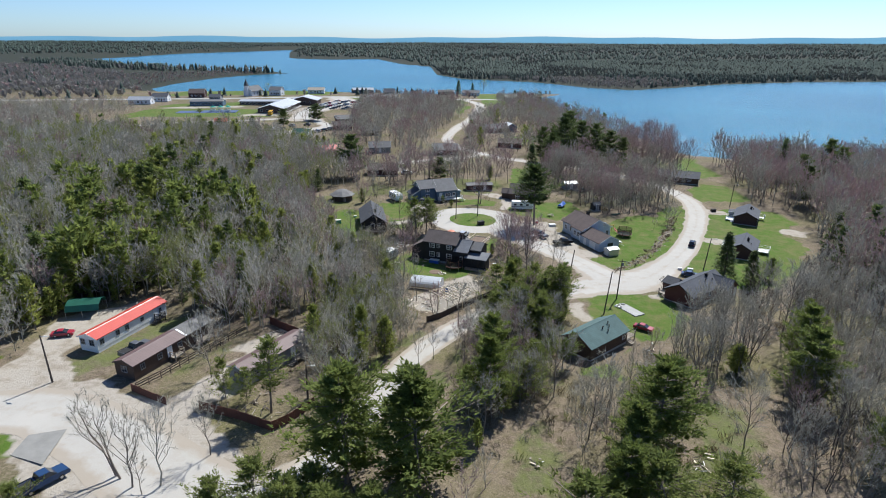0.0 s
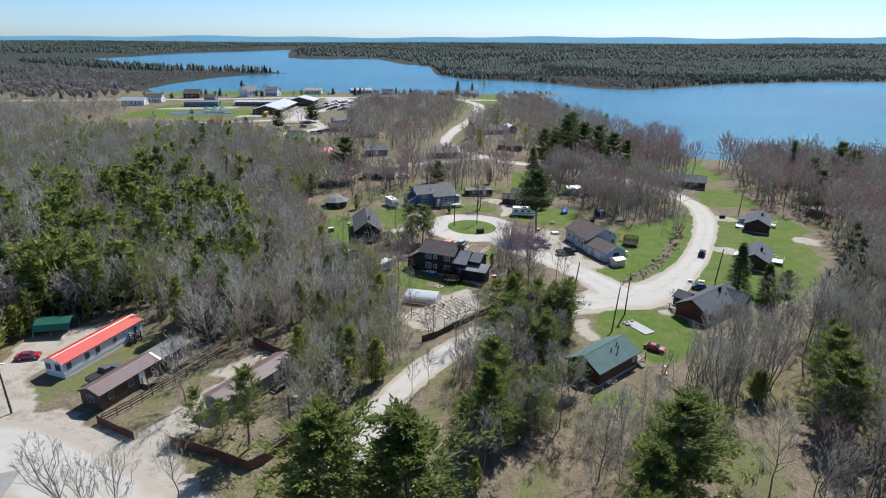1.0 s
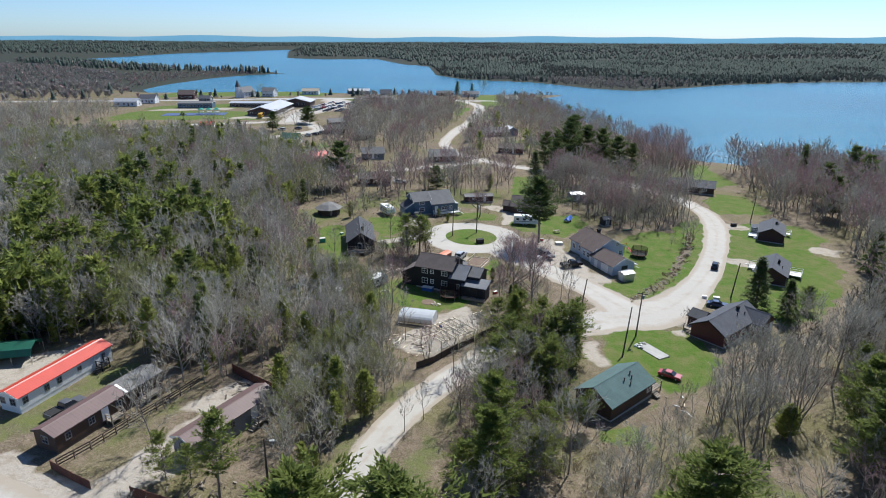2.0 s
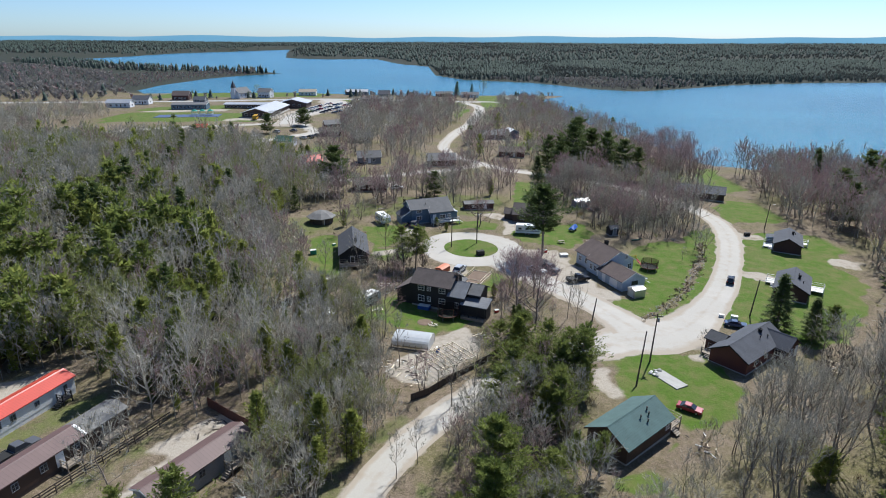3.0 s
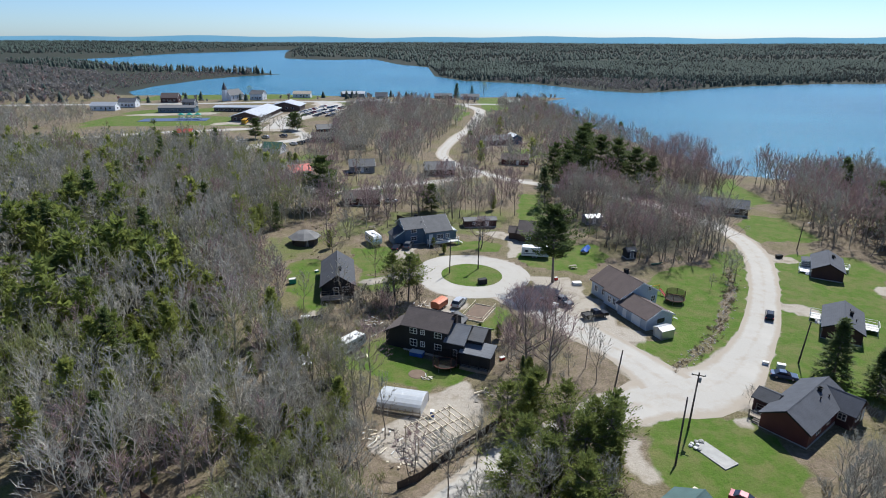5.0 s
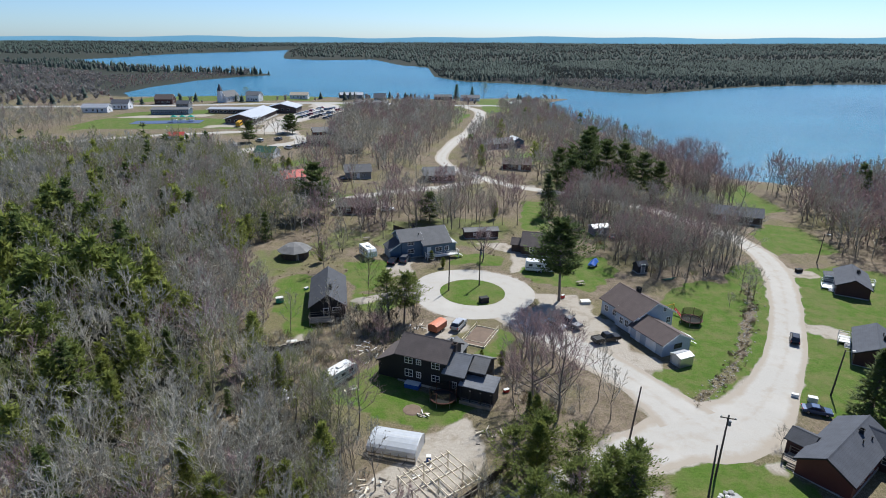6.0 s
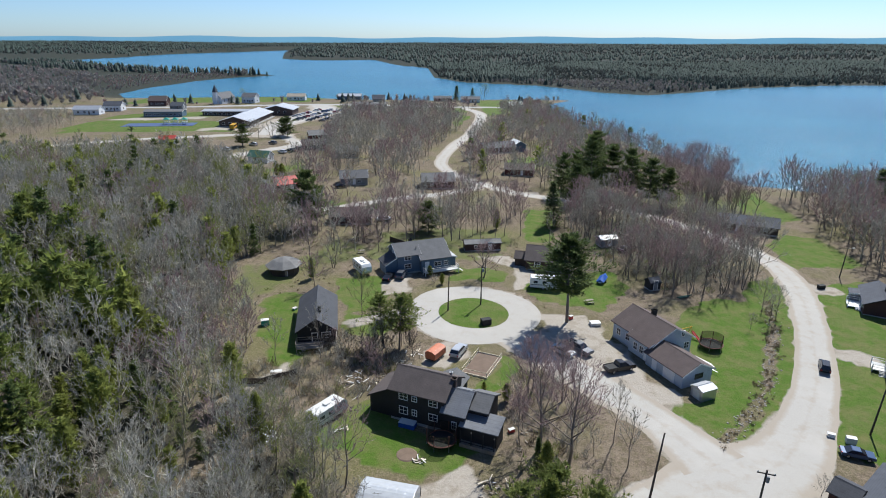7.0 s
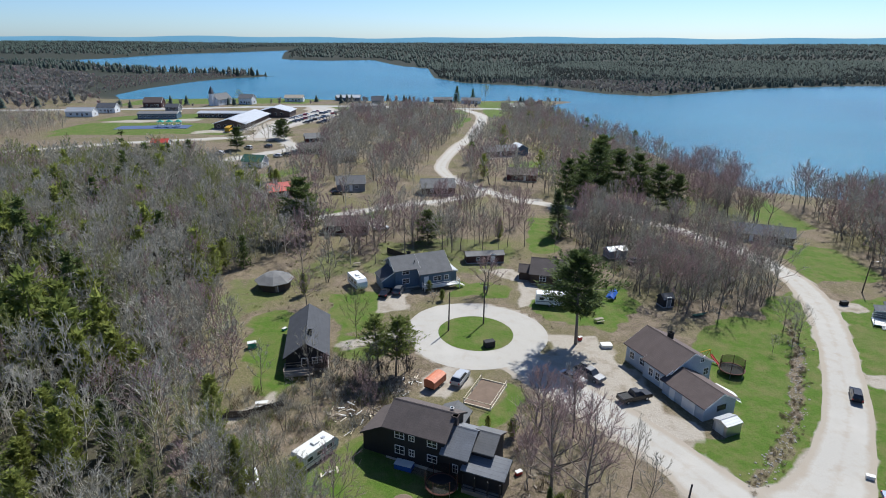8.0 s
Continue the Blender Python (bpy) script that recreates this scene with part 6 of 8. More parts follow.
def rock(size, seed):
    r = random.Random(seed)
    sh = Shape().rings([(0.3 * size, -0.25 * size), (0.62 * size, -0.05 * size), (0.55 * size, 0.22 * size), (0.22 * size, 0.40 * size)], 6)
    sh.v = [(x * r.uniform(0.8, 1.25), y * r.uniform(0.8, 1.25), z * r.uniform(0.8, 1.2)) for x, y, z in sh.v]
    return sh


for k in range(9):
    part("rubble", rock(0.5, k), "offwhite" if k % 2 else "concrete", slab, at=pose(-2.7 + rng.uniform(-0.6, 0.9), rng.uniform(-1.5, 0.9), 0.2, 0, 0, rng.uniform(0, 360)))
# stones of the ditch along the road
line = curve_through([(x, y, 0) for x, y in DITCH], 1.0)
meshes = [rock(1.0, 50 + k).mesh("stone", S["rock"]) for k in range(6)]
dt = thing("stone_ditch", "stony drainage ditch with dead grass", "ditch", stand(55, 156))
z0 = gz(55, 156)
for k in range(290):
    x, y, _ = line[rng.randrange(len(line))]
    x, y = x + rng.gauss(0, 0.8), y + rng.gauss(0, 0.8)
    s = rng.uniform(0.12, 0.34)
    o = new("stone", meshes[k % 6])
    o.parent = dt
    o.matrix_basis = Matrix.LocRotScale((x - 55, y - 156, gz(x, y) - z0 + 0.1 * s), Euler((0, 0, rng.uniform(0, 6.3))), (s, s, s * 0.8))


def crate(name, label, cat, x, y, turn, sx, sy, sz, material):
    th = thing(name, label, cat, stand(x, y, turn))
    part("body", Shape().box(-sx / 2, sx / 2, -sy / 2, sy / 2, 0, sz, bev=min(sx, sy, sz) * 0.08), material, th)
    part("lid", Shape().box(-sx / 2 - 0.03, sx / 2 + 0.03, -sy / 2 - 0.03, sy / 2 + 0.03, sz, sz + 0.07), "offwhite" if material != "black" else "black", th)


crate("dumpster", "dark metal refuse bin on the island", "bin", 11.2, 174.6, 20, 1.9, 1.2, 1.2, "black")
crate("refuse_box", "pale refuse box beside the road", "bin", 61.6, 139.8, -20, 1.3, 0.8, 0.9, "offwhite")
crate("refuse_box", "small white box on the gravel verge", "bin", 59.6, 141.2, -25, 1.0, 0.6, 0.5, "white")
crate("refuse_box", "dark bin at the cottage drive", "bin", 92.6, 198.8, 10, 1.6, 0.9, 0.9, "black")
crate("storage_box", "white utility cart on the yard", "cart", 33.2, 175.8, 5, 2.0, 1.4, 0.6, "offwhite")
# a plain lidded box put in place of a crumpled blue tarpaulin
crate("storage_box", "blue plastic tub beside the wall", "tub", -2.4, 140.8, -20, 2.4, 1.2, 0.8, "blue_cloth")
crate("storage_box", "blue barrel by the greenhouse", "barrel", 0.6, 123.0, 0, 0.6, 0.6, 0.9, "blue_cloth")
crate("play_house", "teal plastic slide set on the lawn", "toy", -31.6, 171.6, 20, 1.5, 1.0, 1.1, "teal_plastic")
crate("play_house", "bright green plastic toy on the lawn", "toy", -27.6, 178.8, 60, 0.9, 0.6, 0.4, "teal_plastic")
crate("barbecue", "small red barbecue on the yard", "barbecue", 28.8, 178.2, 30, 0.8, 0.5, 0.7, "red_plastic")
crate("barbecue", "red toy car by the porch corner", "toy", 12.6, 140.2, 30, 0.9, 0.5, 0.5, "red_plastic")
crate("play_house", "red ride-on toy on the grass", "toy", 47.6, 176.4, 30, 0.9, 0.6, 0.6, "red_plastic")


def swing_set(label, x, y, turn):
    th = thing("swing_set", label, "swing", stand(x, y, turn))
    for e in (-1.4, 1.4):
        for f in (-0.8, 0.8):
            part("leg", Shape().tube((e, f, 0), (e, 0, 2.1), 0.06), "yellow_paint", th)
    part("crossbeam", Shape().tube((-1.6, 0, 2.1), (1.6, 0, 2.1), 0.07), "yellow_paint", th)
    for e in (-0.6, 0.5):
        seat = part("seat", Shape().box(e - 0.25, e + 0.25, -0.12, 0.12, 0.5, 0.55, bev=0.02), "black", th)
        for f in (-0.22, 0.22):
            part("rope", Shape().tube((e + f, 0, 0.55), (e + f, 0, 2.1), 0.02), "timber", seat)
    slide = part("slide", Shape().beam((1.5, -0.2, 1.2), (1.5, -2.2, 0.1), 0.45, 0.06), "red_plastic", th)
    part("slide_rim", Shape().beam((1.26, -0.2, 1.27), (1.26, -2.2, 0.17), 0.05, 0.12), "red_plastic", slide)
    part("slide_rim", Shape().beam((1.74, -0.2, 1.27), (1.74, -2.2, 0.17), 0.05, 0.12), "red_plastic", slide)


swing_set("yellow swing set with a red slide beside the house", 49.6, 171.4, 25)


def picnic_table(label, x, y, turn, material="timber"):
    th = thing("picnic_table", label, "table", stand(x, y, turn))
    part("tabletop", Shape().box(-0.9, 0.9, -0.38, 0.38, 0.70, 0.75), material, th)
    for s in (-1, 1):
        part("bench", Shape().box(-0.9, 0.9, s * 0.68 - 0.14, s * 0.68 + 0.14, 0.41, 0.45), material, th)
        part("leg", Shape().beam((s * 0.65, -0.75, 0), (s * 0.65, 0.3, 0.72), 0.05, 0.1).beam((s * 0.65, 0.75, 0), (s * 0.65, -0.3, 0.72), 0.05, 0.1), material, th)


picnic_table("white painted picnic table on the lawn", -25.6, 180.4, 70, "white")
picnic_table("weathered picnic table by the fire pit", 34.5, 186.5, 20)
picnic_table("grey picnic table on the bare lot", -24.8, 153.8, 10, "offwhite")
picnic_table("weathered picnic table behind the blue house", -18.6, 214.0, 12)
for label, x, y, n, spread in (("scattered boards and scrap around the timber frame", -2.6, 113.6, 30, 3.2), ("heap of split timber beside the lawn", -0.4, 133.2, 13, 1.0), ("scattered pale boards on leaf litter", 35, 66.5, 18, 2.2),
                               ("scrap boards beside the deck", 38.2, 98.2, 16, 1.8), ("brush and boards piled by the red fence", -28.0, 77.0, 40, 3.6), ("scrap and boards behind the charcoal house", -7.5, 151.5, 40, 3.2),
                               ("scattered yard clutter beside the red house", 70.5, 121.5, 14, 2.2), ("logs lying along the wood's edge", 21.5, 64.5, 12, 1.6), ("pale scrap on the clearing", 12.2, 66.0, 8, 1.2),
                               ("discarded boards by the driveway", 9.0, 129.0, 18, 2.0), ("heap of pale scrap wood in dead grass", -12.6, 152.4, 34, 2.4), ("loose scrap heaped beside the orange trailer", -2.6, 162.2, 26, 1.7),
                               ("white scrap panels stacked behind the house", -4.4, 158.3, 16, 1.3), ("boards and rubbish west of the timber frame", -6.6, 117.6, 34, 2.6), ("split logs lying in dead leaves", 16.0, 139.4, 16, 2.4), ("boards stacked by the old camper", -12.0, 139.6, 10, 1.4),
                               ("small pale debris on the trampled ground", -1.0, 121.0, 18, 2.2), ("branches lying below the bare trees", -30.0, 100.2, 26, 3.0)):
    th = thing("scrap_pile", label, "scrap", stand(x, y))
    for k in range(n):
        a, l = rng.uniform(0, math.pi), rng.uniform(0.3, 1.5 if spread > 1.2 else 1.0)
        c = Vector((rng.gauss(0, spread * 0.55), rng.gauss(0, spread * 0.55), rng.uniform(0.05, 0.35)))
        d = Vector((math.cos(a), math.sin(a), rng.uniform(-0.08, 0.08))) * l / 2
        part("board", Shape().beam(c - d, c + d, rng.uniform(0.08, 0.24), 0.05), rng.choice(["fence_dark", "fence_dark", "pole_wood", "timber"] if "brush" in label or "logs" in label or "branches" in label else ["new_timber", "timber", "offwhite", "fence_dark", "timber"]), th)
pad = solid("pavement", Shape().add([(-57, 69, 0), (-52.5, 70.4, 0), (-51.3, 63, 0), (-56.6, 64.8, 0)], [(3, 2, 1, 0)]), "packed_grit", "grey gritty pad beside worn grass", "pavement", pose(0, 0, gz(-55, 66) + 0.11), kind="structure")
sl = solid("sand_pit", Shape().rings([(1.5, 0.0), (1.3, 0.09)], 14), "soil", "round patch of bare earth on the lawn", "sand", stand(-2.2, 134.6), kind="structure")
panel = thing("leaning_panel", "pale blue-grey metal panel lying in the brush", "panel", stand(-21.5, 137.5, 30))
part("panel", Shape().box(-0.9, 0.9, -1.4, 1.4, 0.3, 0.36, pose(0, 0, 0.35, 18, 8, 0)), "metal_roof", panel)
part("support", Shape().box(-0.7, 0.7, -0.1, 0.1, -0.1, 0.7), "timber", panel)


# ---- trees ----
class Wood:
    """Triangles of a plant, gathered as arrays."""

    def __init__(self, seed):
        self.r = random.Random(seed)
        self.v, self.f = [], []

    def limb(self, p, q, r0, r1, n=4):
        d = (q - p).normalized()
        u = d.orthogonal().normalized()
        w = d.cross(u)
        k = len(self.v)
        for c, r in ((p, r0), (q, r1)):
            for i in range(n):
                a = 2 * math.pi * i / n
                self.v.append(c + r * (math.cos(a) * u + math.sin(a) * w))
        for i in range(n):
            j = (i + 1) % n
            self.f += [(k + i, k + j, k + n + j), (k + i, k + n + j, k + n + i)]

    def twig(self, p, q, r):
        d = (q - p).normalized()
        u = d.orthogonal().normalized()
        w = d.cross(u)
        k = len(self.v)
        self.v += [p + r * u, p + r * (-0.5 * u + 0.87 * w), p + r * (-0.5 * u - 0.87 * w), q]
        self.f += [(k, k + 1, k + 3), (k + 1, k + 2, k + 3), (k + 2, k, k + 3)]

    def blade(self, p, q, w):
        """A fine twig."""
        u = (q - p).cross(jitter(self.r, 1.0)).normalized()
        k = len(self.v)
        self.v += [p + 0.5 * w * u, p - 0.5 * w * u, q]
        self.f.append((k, k + 1, k + 2))

    def tuft(self, c, d, size, wide=0.42):
        """A spray of needles."""
        r = self.r
        ax = d.cross(Vector((r.uniform(-0.7, 0.7), r.uniform(-0.7, 0.7), 1.0))).normalized()
        k = len(self.v)
        self.v += [c - wide * size * ax, c + wide * size * ax, c + size * d + 0.12 * size * Vector((r.uniform(-1, 1), r.uniform(-1, 1), r.uniform(-1, 1)))]
        self.f.append((k, k + 1, k + 2))

    def arrays(self):
        return np.array([tuple(p) for p in self.v], dtype=np.float32).reshape(-1, 3), np.array(self.f, dtype=np.int32).reshape(-1, 3)


def jitter(r, s):
    return Vector((r.uniform(-s, s), r.uniform(-s, s), r.uniform(-s, s)))


def bare_tree(seed, H, spread, limbs, subs, twigs, fat=1.0, start=0.3, stems=1, twig_w=0.06, light=False, upright=False):
    """A leafless tree: (trunk, crown). Limbs sweep up from the stem to a domed crown of twigs. light: fewer faces, for woods seen from afar."""
    t, c = Wood(seed), Wood(seed + 1)
    r = t.r
    bends, sides = (3, 3) if light else (5, 5)
    for stem in range(stems):
        base = Vector((0, 0, -0.3)) if stems == 1 else Vector((r.uniform(-0.5, 0.5), r.uniform(-0.5, 0.5), -0.3))
        lean = Vector((r.uniform(-0.1, 0.1), r.uniform(-0.1, 0.1), 1)) if stems == 1 else Vector((r.uniform(-0.24, 0.24), r.uniform(-0.24, 0.24), 1))
        h = 0.9 * H * (1 if stem == 0 else r.uniform(0.78, 0.98))
        pts, rad = [base], [0.0105 * H * fat]
        for k in range(1, bends + 1):
            pts.append(base + lean * (h * k / bends) + jitter(r, 0.02 * H))
            rad.append(0.0105 * H * fat * (1 - k / (bends * 1.06)) ** 0.85)
        for k in range(bends):
            t.limb(pts[k], pts[k + 1], rad[k], rad[k + 1], sides)
        count = max(4, limbs // stems)
        wide = spread * (1.0 if stems == 1 else 0.8)
        low = H * (start + 0.36 * (1 - start))
        for i in range(count):
            v = (i + r.random()) / count
            u = start * 0.85 + (0.9 - start * 0.85) * v
            k = min(bends - 1, int(u * bends))
            p = pts[k].lerp(pts[k + 1], u * bends - k)
            a = i * 2.4 + r.uniform(-0.6, 0.6)
            tip = radians((30 if upright else 4) + (52 if upright else 80) * v ** 0.8 + r.uniform(-12, 12))
            reach = r.uniform(0.78, 1.06)
            axis = base + lean * low
            q = axis + Vector((math.cos(a) * math.cos(tip) * wide, math.sin(a) * math.cos(tip) * wide, math.sin(tip) * (H - low))) * reach
            q.z = max(q.z, p.z + 0.3 * wide)
            l = (q - p).length
            m = p.lerp(q, 0.52) + Vector((math.cos(a), math.sin(a), -0.35)) * 0.1 * l + jitter(r, 0.05 * l)
            rr = max(0.022, 0.5 * rad[k])
            if light:
                t.twig(p, m, rr * 1.25)
                t.twig(m, q, rr * 0.8)
            else:
                t.limb(p, m, rr, rr * 0.6, 3)
                t.limb(m, q, rr * 0.6, rr * 0.15, 3)
            way = (q - m).normalized()
            size = 0.62 * wide + 0.16 * l
            for j in range(subs):
                w = 0.22 + 0.76 * (j + r.random()) / subs
                s = p.lerp(m, w / 0.52) if w < 0.52 else m.lerp(q, (w - 0.52) / 0.48)
                d = (way + jitter(r, 0.8) + Vector((math.cos(a), math.sin(a), 0.3)) * 0.3).normalized()
                e = s + d * size * r.uniform(0.35, 0.65) * (1.15 - 0.45 * w)
                if light:
                    c.blade(s, e, twig_w * 1.15)
                else:
                    c.twig(s, e, max(0.02, rr * 0.28))
                for z in range(twigs):
                    s2 = s.lerp(e, r.uniform(0.1, 1.0))
                    d2 = (d + jitter(r, 0.85) + Vector((0, 0, 0.3))).normalized()
                    c.blade(s2, s2 + d2 * size * r.uniform(0.16, 0.42), twig_w * r.uniform(0.6, 1.3))
    return t.arrays(), c.arrays()


def conifer(seed, H, R, kind, whorls, arms, tufts, size, bare=0.12, wide=0.2):
    """A needle tree: (trunk, crown). kind: spruce (a cone), pine (ragged tiers), cedar (a spindle)."""
    t, c = Wood(seed), Wood(seed + 1)
    r = t.r
    lean = Vector((r.uniform(-0.04, 0.04), r.uniform(-0.04, 0.04), 1))
    for k in range(4):
        a, b = k / 4, (k + 1) / 4
        t.limb(lean * (H * a) - Vector((0, 0, 0.3 if k == 0 else 0)), lean * (H * b), 0.014 * H * (1 - 0.93 * a), 0.014 * H * (1 - 0.93 * b), 6)
    for k in range(whorls):
        u = bare + (1 - bare) * (k + 0.5 * r.random()) / whorls
        v = (u - bare) / (1 - bare)
        if kind == "spruce":
            reach = R * (1 - v) ** 0.85 * r.uniform(0.8, 1.12) + 0.15
        elif kind == "cedar":
            reach = R * (min(1.0, 2.6 * v + 0.45) * (1 - v ** 2.4)) * r.uniform(0.8, 1.15) + 0.1
        else:
            reach = R * (0.55 + 0.75 * math.sin(math.pi * min(1, v * 0.85 + 0.18))) * (1 - 0.62 * v ** 2.6) * r.uniform(0.6, 1.2)
        for i in range(arms):
            a = 2 * math.pi * (i + 0.37 * k) / arms + r.uniform(-0.35, 0.35)
            rise = {"spruce": r.uniform(-0.35, 0.0) + 0.55 * v, "cedar": r.uniform(0.5, 1.1), "pine": r.uniform(-0.1, 0.28) + 0.35 * v}[kind]
            d = Vector((math.cos(a), math.sin(a), rise)).normalized()
            if kind == "pine" and r.random() < 0.12:
                continue
            l = reach * (r.uniform(0.45, 1.3) if kind == "pine" else r.uniform(0.7, 1.15))
            p = lean * (H * u)
            q = p + d * l
            if kind != "cedar":
                t.twig(p, q, 0.012 * l + 0.02)
            across = Vector((-math.sin(a), math.cos(a), 0))
            sprigs = max(2, tufts // 11)
            for j in range(sprigs):
                w = 0.30 + 0.70 * (j + r.random()) / sprigs
                fan = r.uniform(-1, 1) * (0.42 if kind == "pine" else 0.26) * l * (1.2 - w)
                lift = {"pine": 0.16 * l * w * w, "spruce": -0.02 * l, "cedar": 0.1 * l * w}[kind]
                mid = p.lerp(q, w) + across * fan + Vector((0, 0, lift))
                out = (d + across * (fan / (0.3 * l + 0.05)) * 0.6 + Vector((0, 0, {"pine": 0.35, "spruce": 0.0, "cedar": 0.3}[kind]))).normalized()
                puff = {"pine": 0.62, "spruce": 0.5, "cedar": 0.55}[kind] * size + 0.05 * l
                for _ in range(tufts // sprigs):
                    s = mid + out * r.uniform(-1.3, 0.7) * puff + jitter(r, 0.62 * puff)
                    c.tuft(s, (out + jitter(r, 0.75)).normalized(), size * r.uniform(0.65, 1.35), wide)
    return t.arrays(), c.arrays()


def keep(name, arrays, material):
    return np_mesh(name, *arrays, [material])


BARE = [bare_tree(100 + 7 * k, H, sp, 17, 6, 9, start=st, stems=sm, twig_w=0.05) for k, (H, sp, st, sm) in enumerate([(12, 3.7, 0.26, 1), (13, 3.4, 0.34, 1), (11, 3.9, 0.22, 2), (14, 3.6, 0.38, 1), (10, 3.4, 0.2, 3), (12.5, 4.3, 0.26, 1)])]
BIG = [bare_tree(300 + k, 14, 5.2, 20, 8, 9, 1.6, 0.24, 1 + k, 0.045) for k in range(2)]
POLE = [bare_tree(430 + k, 14, 3.6, 15, 6, 9, 1.05, 0.3, 1 + k % 2, 0.045, upright=True) for k in range(3)]
SLIM = [bare_tree(400 + k, 10, 2.0, 12, 5, 7, 0.8, 0.34, 1, 0.05) for k in range(2)]
PINE = [conifer(500 + k, 15, 4.2, "pine", 12, 8, 121, 0.48, 0.14, 0.21) for k in range(3)]
SPRUCE = [conifer(520 + k, 14, 2.7, "spruce", 26, 8, 26, 0.46, 0.06, 0.17) for k in range(3)]
CEDAR = [conifer(540 + k, 9, 2.1, "cedar", 18, 8, 22, 0.44, 0.05, 0.19) for k in range(3)]
YOUNG = [conifer(580 + k, 9, 3.2, "pine", 9, 7, 66, 0.40, 0.12, 0.17) for k in range(3)]
TALL = [conifer(560 + k, 13, 2.5, "pine", 12, 7, 44, 0.4, 0.34, 0.18) for k in range(2)]
ROUND = [conifer(590, 16, 3.5, "pine", 14, 8, 110, 0.48, 0.36, 0.2)]
KINDS = {}
for nm, lot, bark, leaf in (("bare", BARE, "bark", "twig"), ("maple", BARE, "bark", "red_twig"), ("poplar", POLE + BARE[:1], "pale_twig", "pale_twig"), ("tallbare", POLE, "bark", "twig"), ("budding", BARE, "bark", "leafing_twig"), ("big", BIG, "bark", "twig"),
                            ("bigmaple", BIG, "bark", "red_twig"), ("slim", SLIM, "bark", "twig"), ("pine", PINE, "bark", "pine"), ("spruce", SPRUCE, "bark", "spruce"), ("cedar", CEDAR, "bark", "cedar"), ("tall", TALL, "bark", "pine"), ("young", YOUNG, "bark", "young_pine"), ("round", ROUND, "bark", "spruce"), ("darkpine", PINE, "bark", "spruce")):
    KINDS[nm] = [(keep("trunk", a, bark), keep("crown", b, leaf)) for a, b in lot]
WORDS = {"darkpine": ("pine_tree", "tall dark green pine with dense tiers", "tree"), "bare": ("bare_tree", "leafless grey deciduous tree with fine twigs", "tree"), "maple": ("maple_tree", "leafless maple with small reddish buds", "tree"), "poplar": ("poplar_tree", "pale-barked leafless poplar with thin branches", "tree"),
         "budding": ("budding_tree", "tree just coming into yellow-green leaf", "tree"), "big": ("bare_tree", "tall spreading leafless tree over the yard", "tree"), "bigmaple": ("maple_tree", "wide bare maple with russet twigs", "tree"),
         "tallbare": ("bare_tree", "tall leafless tree with upswept grey limbs", "tree"), "slim": ("sapling", "slender leafless sapling with sparse twigs", "tree"), "pine": ("pine_tree", "tall white pine with ragged green tiers", "tree"), "spruce": ("spruce_tree", "dark green pointed spruce with drooping branches", "tree"),
         "cedar": ("cedar_tree", "bushy yellow-green cedar with dense foliage", "tree"), "tall": ("pine_tree", "red pine with a long bare trunk", "tree"), "round": ("pine_tree", "tall white pine with a full dark crown above a bare trunk", "tree"), "young": ("pine_tree", "young yellow-green pine with feathery branches", "tree")}
FULL = {"darkpine": 15, "bare": 12, "maple": 12, "poplar": 14, "tallbare": 14, "budding": 12, "big": 14, "bigmaple": 14, "slim": 10, "pine": 15, "spruce": 14, "cedar": 9, "tall": 13, "young": 9, "round": 16}
trng = random.Random(77)
PLANTED = []


def tree(kind, x, y, height, wide=1.0, group=""):
    name, label, cat = WORDS[kind]
    trunk, crown = KINDS[kind][trng.randrange(len(KINDS[kind]))]
    s = height / FULL[kind]
    th = thing(name, label, cat, stand(x, y, trng.uniform(0, 360)), group)
    th.scale = (s * wide, s * wide, s)
    a, b = new("trunk", trunk), new("crown", crown)
    a.parent = b.parent = th
    PLANTED.append((x, y))


